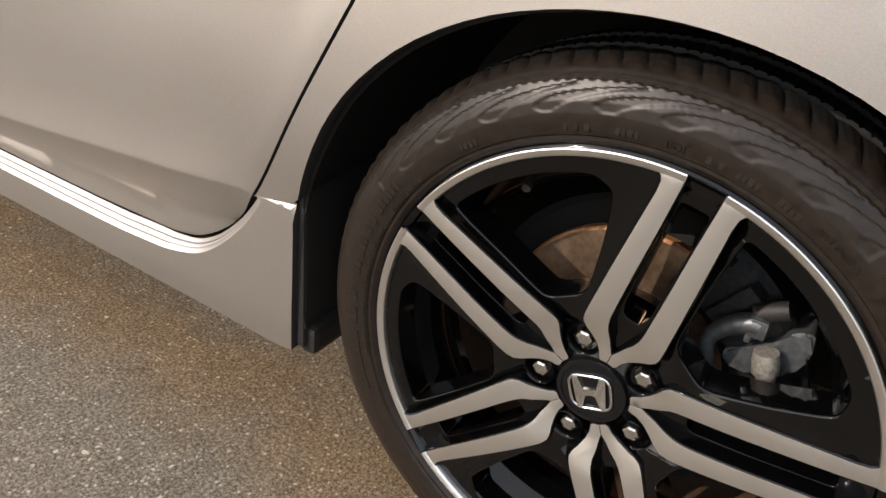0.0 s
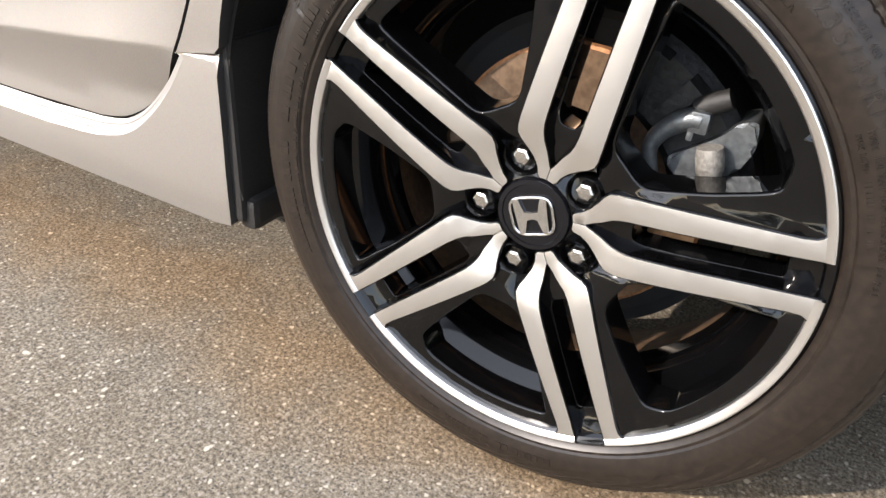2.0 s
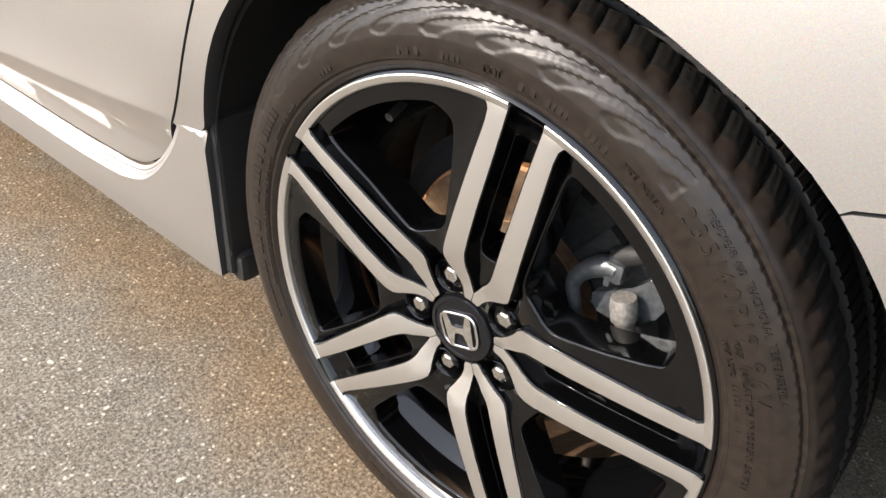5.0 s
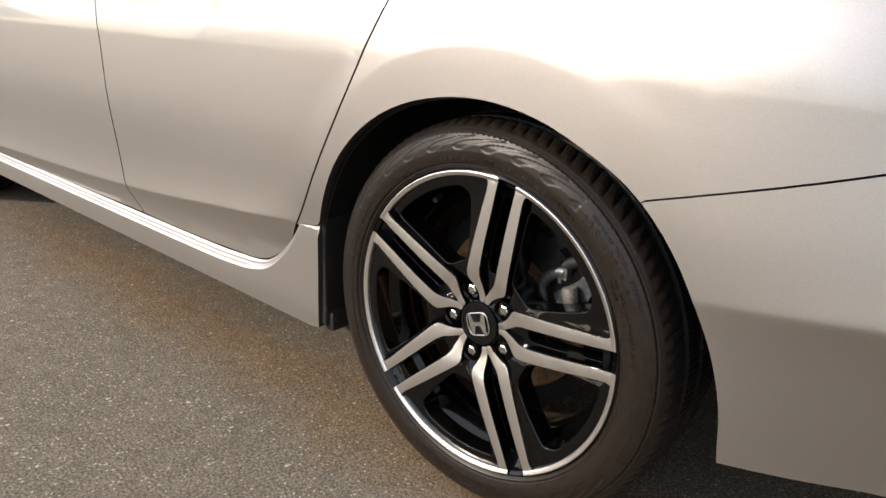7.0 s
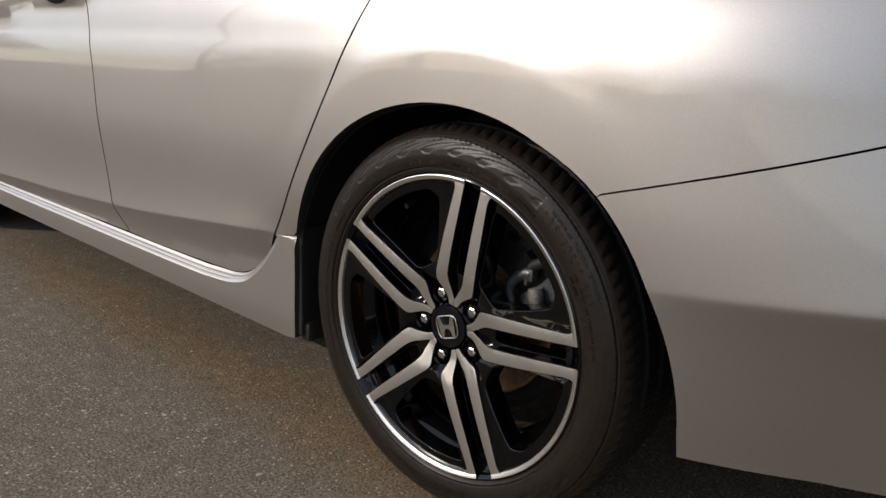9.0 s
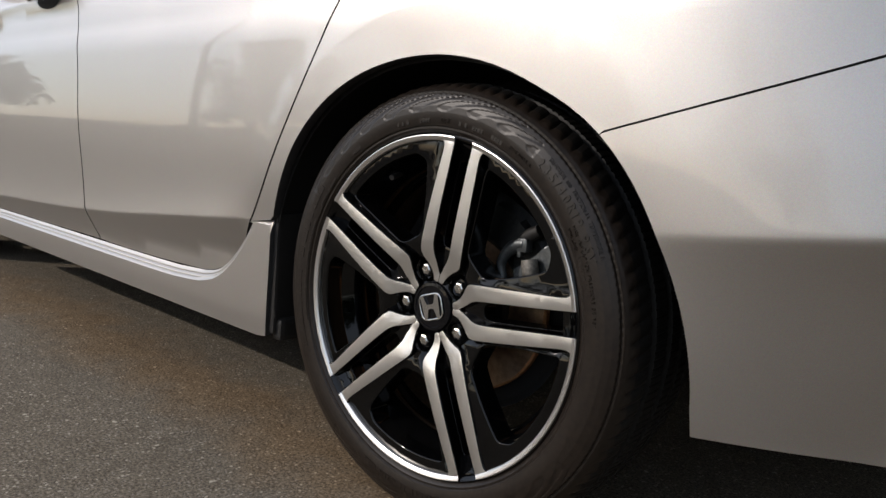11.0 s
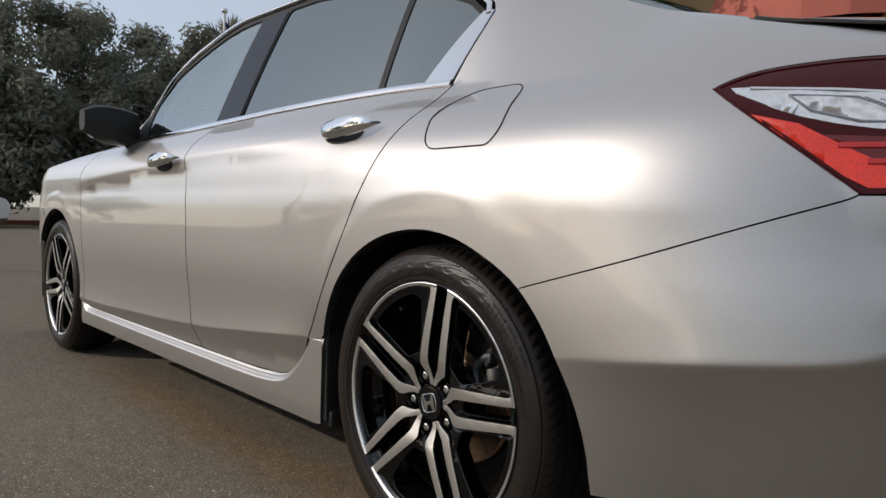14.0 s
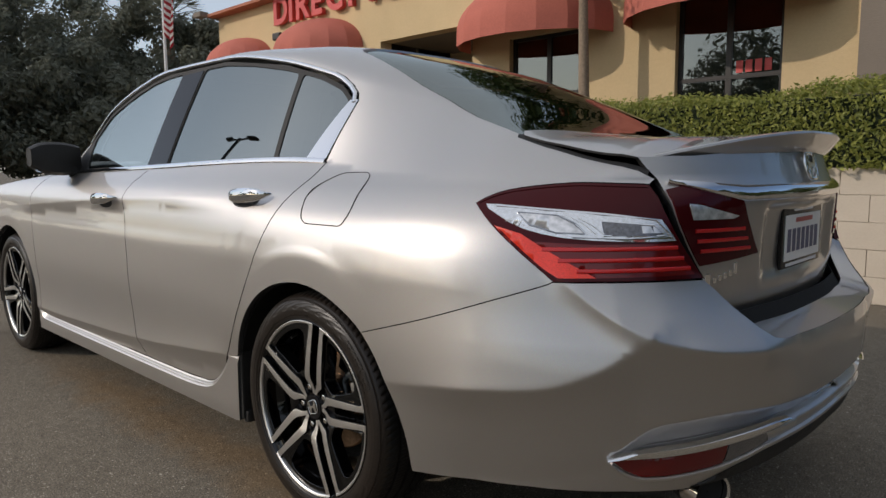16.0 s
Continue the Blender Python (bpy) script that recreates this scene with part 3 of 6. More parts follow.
def u_of(x, z):
    """u on the lower skin at a length and height."""
    lo, hi = -4.3, 1.5
    for _ in range(40):
        m = (lo + hi) / 2
        lo, hi = (m, hi) if lower(m, z)[0] < x else (lo, m)
    return lo


def low(pts):
    return [(u_of(x, z), z) for x, z in pts]


def side_glass(pts, step=0.05):
    return [glass_uv(x, z) for x, z in dense(pts, step)]


def plan(pts, step=0.06, closed=True):
    return [plan_uv(x, y) for x, y in dense(pts, step, closed)]


G = 0.0024                                    # half a panel gap
rear_edge = curve([(-0.118, 1.031), (-0.128, 0.978), (-0.150, 0.925), (-0.182, 0.85), (-0.266, 0.70), (-0.355, 0.55), (-0.438, 0.407), (-0.498, 0.339), (-0.560, 0.298), (-0.62, 0.284)], 6)
mid_edge = curve([(-1.222, 1.020), (-1.240, 0.95), (-1.244, 0.89), (-1.215, 0.80), (-1.193, 0.70), (-1.183, 0.58), (-1.160, 0.42), (-1.135, 0.33), (-1.115, 0.278)], 6)
fore_edge = curve([(-2.30, 0.985), (-2.385, 0.90), (-2.392, 0.80), (-2.36, 0.62), (-2.335, 0.43), (-2.335, 0.29)], 6)


def shift(line, d):
    return [(x + d, z) for x, z in line]


def belt_line(x0, x1, n=16, drop=0.004):
    return [(x0 + (x1 - x0) * k / n, spline(x0 + (x1 - x0) * k / n, BELT) - drop) for k in range(n + 1)]


# doors: outlines run down the rear edge, along the foot, up the front edge and back along the belt
rear_door = shift(rear_edge, -G) + [(-0.80, 0.278), (-1.0, 0.276)] + shift(mid_edge, G)[::-1] + belt_line(-1.20, -0.15)
front_door = shift(mid_edge, -G) + [(-1.4, 0.277), (-1.9, 0.277), (-2.26, 0.279)] + shift(fore_edge, G)[::-1] + belt_line(-2.27, -1.25)
crease_rows = [(-2.9 + 0.02 * k, crease(-2.9 + 0.02 * k) + d) for k in range(145) for d in (0.006, 0.0, -0.006, -0.014)]
foot_rows = [(-2.4 + 0.018 * k, door_crease(-2.4 + 0.018 * k) + d) for k in range(112) for d in (0.018, 0.008, 0.003, -0.003, -0.008, -0.018)]
hull("rear_door", skin, rear_door, PAINT, car, sides=BOTH, step=0.028, lines=crease_rows + foot_rows, edge_mat=SEAL_GAP)
hull("front_door", skin, front_door, PAINT, car, sides=BOTH, step=0.028, lines=crease_rows + foot_rows, edge_mat=SEAL_GAP)

# front wing
fw = low([(-2.335 - G, 0.29)]) + low(shift(fore_edge, -G)[::-1]) + low(belt_line(-2.33, -3.36, 12)) + low([(-3.40, 0.80), (-3.38, 0.60)]) + low(arch(-2.776, 0.379, 147, 0, 26)) + low([(-2.39, 0.29)])
hull("front_wing", skin, fw, PAINT, car, sides=BOTH, step=0.03, lines=crease_rows, edge_mat=SEAL_GAP)

# rear quarter with the roof pillar: from the door edge round the wheel arch to the lamp
seam = curve([(0.268, 0.604), (0.478, 0.668), (0.662, 0.733), (0.735, 0.760), (0.752, 0.769)], 5)
lamp_lead = curve([(0.752, 0.769), (0.66, 0.845), (0.545, 0.932)], 4)
lamp_top = curve([(0.545, 0.932), (0.60, 0.960), (0.72, 0.976), (0.82, 0.974), (0.858, 0.972)], 5)
quarter_low = low(shift(seam, 0.0)) + low(lamp_lead[1:]) + low([(x, z + 0.003) for x, z in lamp_top[1:]])
lid_side = [(0.862, 0.343), (0.80, 0.312), (0.70, 0.300), (0.60, 0.296), (0.51, 0.303)]


def rail_uv(x, s=0.5):
    u, zb = belt_at(x)
    return (u, zb + s)


rails = [rail_uv(x, 0.515) for x in [-0.25 - 0.06 * k for k in range(22)]]
quarter_up = plan(lid_side, 0.04, closed=False) + plan([(0.50, 0.322), (0.41, 0.338), (0.20, 0.385), (-0.10, 0.430), (-0.29, 0.475)], 0.05, closed=False)
dlo_back = [rail_uv(-0.25, 0.515), rail_uv(-0.20, 0.505), rail_uv(-0.15, 0.475), rail_uv(-0.115, 0.435), glass_uv(-0.100, 1.222), glass_uv(-0.104, 1.17), glass_uv(-0.114, 1.10), (-0.123 + G, 1.036)]
quarter = quarter_low + quarter_up + dlo_back + shift(rear_edge, G)[:37] + low([(-0.442 + 2 * G, 0.4085), (-0.376, 0.4185)]) + low(rear_arch(166, 45.2, 30))
flare_rows = [(r * math.cos(radians(t)), 0.335 + r * math.sin(radians(t))) for r in (0.432, 0.442, 0.452, 0.462, 0.472) for t in range(24, 158, 2)]
hull("rear_quarter", skin, quarter, PAINT, car, sides=BOTH, step=0.026, lines=crease_rows + flare_rows, edge_mat=SEAL_GAP)

# roof, one sheet from the screen header to the rear screen
roof = plan([(-0.40, YC - 1e-4), (-0.37, 0.60), (-0.33, 0.50), (-0.292, 0.478)], 0.05, closed=False) + rails + [rail_uv(-1.56, 0.53)] + plan([(-1.50, 0.34), (-1.45, 0.50), (-1.47, YC - 1e-4)], 0.05, closed=False)
roof = [(u, min(v, spline(lower(u, 0.99)[0], BELT) + 1.0)) for u, v in roof]
hull("roof", skin, roof, PAINT, car, step=0.05, joined=True)
# front pillar and cowl, bonnet
apillar = [rail_uv(x, 0.515) for x in (-1.56, -1.70, -1.84, -1.98, -2.10, -2.20)] + [rail_uv(-2.24, 0.30)] + [rail_uv(x, 0.62) for x in (-2.2, -2.05, -1.9, -1.75, -1.6, -1.5)]
hull("front_pillar", skin, apillar, PAINT, car, sides=BOTH, step=0.04, depth=0.012)
bonnet = [rail_uv(x, 0.35) for x in (-2.28, -2.6, -3.0, -3.3)] + plan([(-3.45, 0.45), (-3.56, 0.70), (-3.60, YC - 1e-4)], 0.08, closed=False) + plan([(-2.30, YC - 1e-4), (-2.27, 0.6), (-2.25, 0.3)], 0.08, closed=False)
hull("bonnet", skin, bonnet, PAINT, car, step=0.07, joined=True)
cheek = [(u_of(x, 0.70), spline(x, BELT) - 0.002) for x in (-2.33, -2.6, -3.0, -3.3)] + [rail_uv(x, 0.345) for x in (-3.3, -3.0, -2.6, -2.34)]
hull("wing_top", skin, cheek, PAINT, car, sides=BOTH, step=0.05)
nose = low([(-3.384, 0.60), (-3.405, 0.80)]) + [(-3.6, 0.84), (-3.9, 0.84), (-4.25, 0.82)] + [(-4.25, 0.20), (-3.7, 0.20)] + low([(-3.16, 0.22)]) + low(arch(-2.776, 0.381, 190, 148, 10))
hull("front_bumper", skin, nose, PAINT, car, step=0.06, joined=True)

# screens and side glass
screen = [rail_uv(x, 0.63) for x in (-1.52, -1.62, -1.77, -1.92, -2.07, -2.21)] + plan([(-2.24, 0.5), (-2.27, YC - 1e-4), (-1.48, YC - 1e-4), (-1.46, 0.5)], 0.1, closed=False)
hull("windscreen", skin, screen, GLASS_CLEAR, car, step=0.08, joined=True, depth=0.0, lift=-0.008)[0].visible_shadow = False
back = plan([(0.495, 0.335), (0.41, 0.346), (0.20, 0.393), (-0.10, 0.438), (-0.28, 0.485), (-0.33, 0.53), (-0.36, 0.60), (-0.395, YC - 1e-4), (0.57, YC - 1e-4), (0.55, 0.6)], 0.05)
hull("rear_screen", skin, back, GLASS_DARK, car, "dark tinted curved rear screen", step=0.05, joined=True, depth=0.0, lift=-0.006)
black_band = plan([(0.50, 0.327), (0.41, 0.341), (0.20, 0.388), (-0.10, 0.433), (-0.29, 0.480), (-0.335, 0.53), (-0.365, 0.60), (-0.400, YC - 1e-4), (-0.365, YC - 1e-4), (-0.335, 0.61), (-0.305, 0.55), (-0.26, 0.52), (-0.09, 0.475), (0.20, 0.430), (0.40, 0.383), (0.47, 0.372)], 0.05)
hull("screen_border", skin, black_band, PIANO, car, "black enamel border of the rear screen", step=0.03, joined=True, depth=0.004, lift=-0.0075)
fore_glass = [(-1.905, 1.018), (-1.945, 1.160), (-1.84, 1.256), (-1.70, 1.312), (-1.58, 1.355), (-1.44, 1.388), (-1.33, 1.403), (-1.202, 1.412), (-1.262, 1.028)]
aft_glass = [(-1.098, 1.032), (-1.050, 1.416), (-0.90, 1.417), (-0.70, 1.395), (-0.50, 1.362), (-0.412, 1.342), (-0.400, 1.044)]
fly_glass = [(-0.388, 1.046), (-0.400, 1.338), (-0.30, 1.310), (-0.20, 1.270), (-0.136, 1.222), (-0.228, 1.044)]
hull("front_door_glass", skin, side_glass(rounded(fore_glass, 0.02)), GLASS_CLEAR, car, "lightly tinted door glass", sides=BOTH, step=0.06, depth=0.0, lift=-0.010)
hull("rear_door_glass", skin, side_glass(rounded(aft_glass, 0.02)), GLASS_DARK, car, "dark privacy door glass", sides=BOTH, step=0.06, depth=0.0, lift=-0.010)
hull("quarter_glass", skin, side_glass(rounded(fly_glass, 0.015)), GLASS_DARK, car, "dark privacy fixed quarter glass", sides=BOTH, step=0.06, depth=0.0, lift=-0.009)
# black door frame behind the glass: one sheet with the three openings cut in
frame_line = [(-2.13, 1.012), (-2.06, 1.10), (-1.84, 1.272), (-1.58, 1.370), (-1.33, 1.418), (-0.9, 1.430), (-0.5, 1.376), (-0.3, 1.322), (-0.20, 1.282), (-0.108, 1.214), (-0.13, 1.10), (-0.14, 1.04), (-0.36, 1.042), (-1.06, 1.027), (-2.0, 1.003)]
frame_uv = side_glass(frame_line)
opens = [side_glass(rounded([(x + (cx - x) * 0.02, z + (1.2 - z) * 0.015) for x, z in g], 0.02)) for g, cx in ((fore_glass, -1.55), (aft_glass, -0.75), (fly_glass, -0.28))]
hull("window_frame", skin, frame_uv, SEAL_GAP, car, "black rubber window seals", sides=BOTH, step=0.05, depth=0.012, lift=-0.006, holes=opens)
bpost = side_glass([(-1.262, 1.022), (-1.205, 1.400), (-1.052, 1.408), (-1.098, 1.026)])
hull("door_post", skin, bpost, PIANO, car, "gloss black pillar cover between the door windows", sides=BOTH, step=0.05, depth=0.006, lift=-0.003)
trim = [rail_uv(x, 0.30 if x < -2.15 else 0.499) for x in [-2.16 + 0.0637 * k for k in range(31)]] + [rail_uv(-0.205, 0.489), rail_uv(-0.16, 0.462), rail_uv(-0.130, 0.428), glass_uv(-0.116, 1.218)]
ribbon("chrome_trim", skin, trim, 0.0078, 0.005, CHROME, car, "bright chrome window surround", sides=BOTH)
corner = side_glass([(-0.104, 1.226), (-0.134, 1.226), (-0.226, 1.043), (-0.128, 1.041), (-0.118, 1.10), (-0.108, 1.17)], 0.03)
hull("chrome_corner", skin, corner, CHROME, car, "bright chrome corner of the window surround", sides=BOTH, step=0.02, depth=0.008, lift=0.002)
belt_trim = [(u, spline(u, BELT) + 0.006) for u in [-2.05 + 0.0801 * k for k in range(25)]]
ribbon("chrome_sill", skin, belt_trim, 0.009, 0.007, CHROME, car, "bright chrome strip under the side windows", sides=BOTH)

# side sill: a flat outer face with a ridged ledge that follows the foot of the doors and dies out up the rear edge
foot_line = dense(curve([(-2.352, 0.318), (-2.347, 0.295), (-2.325, 0.278), (-2.27, 0.2745), (-1.9, 0.273), (-1.4, 0.2740), (-0.9, 0.2755), (-0.72, 0.2775)], 5) + [(x, z) for x, z in shift(rear_edge, 2 * G)[36:][::-1]], 0.014, False)


def sill_face(x, z):
    y = spline(z, [(0.15, 0.002), (0.20, -0.002), (0.24, -0.004), (0.29, -0.004), (0.42, -0.006)])
    return (x, y + 0.007 * max(0.0, min(1.0, (z - 0.4085) / 0.008)) * max(0.0, min(1.0, (x + 0.452) / 0.01)), z)


def sill_ledge():
    ridges = [(0.0, 1.0), (0.10, 0.97), (0.24, 0.74), (0.30, 0.70), (0.42, 0.70), (0.56, 0.40), (0.62, 0.36), (0.74, 0.35), (0.88, 0.10), (1.0, 0.0)]
    rings = []
    for i, (x, z) in enumerate(foot_line):
        x0, z0 = foot_line[max(0, i - 2)]
        x1, z1 = foot_line[min(len(foot_line) - 1, i + 2)]
        d = math.hypot(x1 - x0, z1 - z0)
        nx, nz = (z1 - z0) / d, -(x1 - x0) / d
        k = spline(x, [(-2.35, 0.5), (-2.30, 1.0), (-0.66, 1.0), (-0.56, 0.72), (-0.50, 0.42), (-0.455, 0.22), (-0.43, 0.14)])
        w, deep = 0.005 + 0.017 * k, 0.017 * k
        rings.append([(x + nx * w * q, sill_face(x + nx * w * q, min(0.40, z + nz * w * q))[1] + deep * h, z + nz * w * q) for q, h in ridges])
    for side in BOTH:
        bm = bmesh.new()
        vs = [[bm.verts.new((x, 2 * YC - y if side == "right" else y, z)) for x, y, z in r] for r in rings]
        for p, q in zip(vs, vs[1:]):
            for j in range(len(ridges) - 1):
                f = (p[j], p[j + 1], q[j + 1], q[j])
                bm.faces.new(f if side == "right" else f[::-1])
        bm.normal_update()
        part("sill_ledge", bm, PAINT, car, "ridged ledge of the side sill", smooth=50)
    return [(r[-1][0], r[-1][2]) for r in rings]


ledge_line = sill_ledge()
sill = [(-2.385, 0.195), (-2.385, 0.318)] + ledge_line + [(-0.438, 0.4085), (-0.376, 0.4165), (-0.383, 0.20), (-0.41, 0.196)]
hull("side_sill", sill_face, sill, PAINT, car, sides=BOTH, step=0.026, depth=0.02, out=lambda p: Vector((0, -1, 0.3)), lines=[(-0.44 + 0.01 * k, z) for k in range(7) for z in (0.4075, 0.4105, 0.4135)], edge_mat=SEAL_GAP)

# rear bumper: round the corner, under the lamps, with the shelf below the boot lid
bump_top = [(u, v - 1.1 * G) for u, v in low(seam)] + [(0.80, 0.767), (0.95, 0.765), (1.072, 0.763), (1.095, 0.742), (1.130, 0.70), (1.168, 0.655), (1.195, 0.632), (1.24, 0.622), (1.5, 0.622)]
bump_low = [(1.5, 0.33), (1.30, 0.318), (1.15, 0.30), (1.0, 0.288), (0.80, 0.284), (0.60, 0.281), (0.45, 0.272)] + low([(0.398, 0.262)]) + low(rear_arch(-6, 45, 14))
bumper_rows = [(0.25 + 0.018 * k, bumper_crease(0.25 + 0.018 * k) + d) for k in range(33) for d in (-0.016, -0.008, -0.003, 0.003, 0.008, 0.016)]
bumper_rows += [(0.68 + 0.009 * k, shelf_crease(0.68 + 0.009 * k) + d) for k in range(70) for d in (-0.014, -0.005, 0.005, 0.014)]
for k in range(60):
    u = 0.79 + 0.012 * k
    bumper_rows += [(u, hollow_line(u) + (strip_line(u) - hollow_line(u)) * t) for t in (-0.06, 0.04, 0.35, 0.65, 0.93, 0.97, 1.15)]
hull("rear_bumper", skin, bump_top + bump_low, PAINT, car, step=0.02, joined=True, depth=0.03, lines=bumper_rows, edge_mat=SEAL_GAP)

# boot lid: deck and rear face
deck = plan([(0.57, YC - 1e-4), (0.555, 0.60), (0.50, 0.345), (0.52, 0.318), (0.60, 0.314), (0.70, 0.319), (0.79, 0.328), (0.822, 0.340), (0.870, 0.40), (0.92, 0.52), (0.955, 0.66), (0.97, YC - 1e-4)], 0.05)


def deck_skin(u, v):
    """The lid's deck stands proud of the wings towards its rear corners."""
    x, y, z = skin(u, v)
    return (x, y, z + 0.017 * max(0.0, min(1.0, (x - 0.50) / 0.30)) ** 1.4 * max(0.0, min(1.0, 1 - (y - 0.34) / 0.28)))


hull("boot_lid", deck_skin, deck, PAINT, car, step=0.03, joined=True, depth=0.006, lift=0.003, edge_mat=SEAL_GAP)
# black strip laid in as the shade of the gap beside the lid
ribbon("lid_side_shade", skin, plan([(0.50, 0.326), (0.52, 0.311), (0.60, 0.306), (0.70, 0.311), (0.80, 0.324), (0.85, 0.345)], 0.03, closed=False), 0.011, 0.001, SEAL_GAP, car, "black strip painted as shade in the gap beside the boot lid", lift=-0.003, sides=BOTH)


def lid_skin(u, z):
    """The lid's rear face: upright over the chrome bar, hollow round the plate."""
    x, y, _ = lower(u, max(0.76, min(z, 0.985)))
    x -= 0.32 * max(0.0, z - 0.945)
    x -= 0.20 * max(0.0, 0.925 - z)
    w = max(0.0, min(1.0, (y - 0.62) / 0.06))
    w = w * w * (3 - 2 * w)
    k = max(0.0, min(1.0, (z - 0.715) / 0.05))
    x -= 0.020 * w * max(0.0, min(1.0, (0.925 - z) / 0.02)) * k * k * (3 - 2 * k)
    return (x, y, z)


def rear_out(p):
    return Vector((1, (p.y - YC) * 0.8, 0))


face = [(0.884, 1.034), (0.900, 1.01), (0.922, 0.985), (0.950, 0.955), (1.036, 0.86), (1.106, 0.772), (1.152, 0.714), (1.190, 0.678), (1.222, 0.664), (1.5, 0.660), (1.5, 1.060), (1.35, 1.054), (1.2, 1.046), (1.05, 1.037), (0.95, 1.036)]
hull("lid_face", lid_skin, face, PAINT, car, step=0.022, joined=True, depth=0.02, out=rear_out, edge_mat=SEAL_GAP)


def shelf_skin(u, v):
    """The ledge under the lid: from the bumper's top edge inwards, a little upwards."""
    x, y, z = lower(u, spline(u, [(1.072, 0.763), (1.095, 0.742), (1.130, 0.700), (1.168, 0.655), (1.195, 0.632), (1.24, 0.622), (1.5, 0.622)]))
    k = max(0.0, min(1.0, (u - 1.07) / 0.14))
    return (x - (0.03 + 0.055 * k) * v, y + 0.035 * v * (1 - k), z + 0.020 * v - 0.002)


hull("bumper_shelf", shelf_skin, [(1.074, 0.0), (1.12, 0.0), (1.168, 0.0), (1.24, 0.0), (1.5, 0.0), (1.5, 1.0), (1.24, 1.0), (1.168, 1.0), (1.12, 1.0), (1.074, 1.0)], PAINT, car, "silver ledge of the bumper under the boot lid", step=0.025, joined=True, depth=0.0, out=lambda p: Vector((0.2, (p.y - YC) * -0.5, 1)))
# near-black sheet behind the lid, put in for the shade of its gap
gap_back = [(1.130, 0.652), (1.5, 0.640), (1.5, 0.70), (1.17, 0.70), (1.08, 0.80), (0.98, 0.95), (0.925, 1.0), (0.88, 0.985), (0.955, 0.89), (1.04, 0.78)]
hull("lid_back_shade", skin, gap_back, DARK, car, "near-black sheet painted as shade round the boot lid", step=0.04, joined=True, depth=0.0, lift=-0.062, out=rear_out)

# lip spoiler on the lid
def spoiler():
    bm = bmesh.new()
    n = 28
    rings = []
    for i in range(-n, n + 1):
        t = i / n
        y = YC + t * 0.552
        k = 1 - abs(t) ** 4
        thick = 1 - abs(t) ** 8
        edge = 1.052 - 0.212 * abs(t) ** 2.6
        zt = 1.037 + 0.064 * (1 - abs(t) ** 2.4)
        base = zt - 0.005 - 0.030 * thick
        fx = edge - 0.02 - 0.15 * k
        top = 1.030 + 0.066 * (1 - abs(t) ** 2.4)
        prof = [(fx, top - 0.004), (fx + 0.006, top + 0.002), (edge - 0.018 - 0.03 * thick, zt - 0.003), (edge - 0.012, zt + 0.002), (edge - 0.002, zt), (edge, zt - 0.005), (edge - 0.006 - 0.018 * thick, base), (edge - 0.012 - 0.038 * thick, base - 0.016 * thick)]
        rings.append([bm.verts.new((x, y, z)) for x, z in prof])
    for a, b in zip(rings, rings[1:]):
        for k in range(7):
            bm.faces.new((a[k], a[k + 1], b[k + 1], b[k]))
    bm.faces.new(rings[0])
    bm.faces.new(rings[-1][::-1])
    bmesh.ops.recalc_face_normals(bm, faces=bm.faces)
    part("spoiler", bm, PAINT, car, "silver lip spoiler on the boot lid", smooth=40)


spoiler()
bar = [(0.952 + 0.0274 * k, 0.977 - 0.027 * min(1, k / 9)) for k in range(21)]
ribbon("chrome_bar", lid_skin, bar, lambda t: 0.005 + 0.015 * min(1, t * 2.4), 0.012, CHROME, car, "chrome bar across the boot lid", sides=BOTH, out=rear_out)

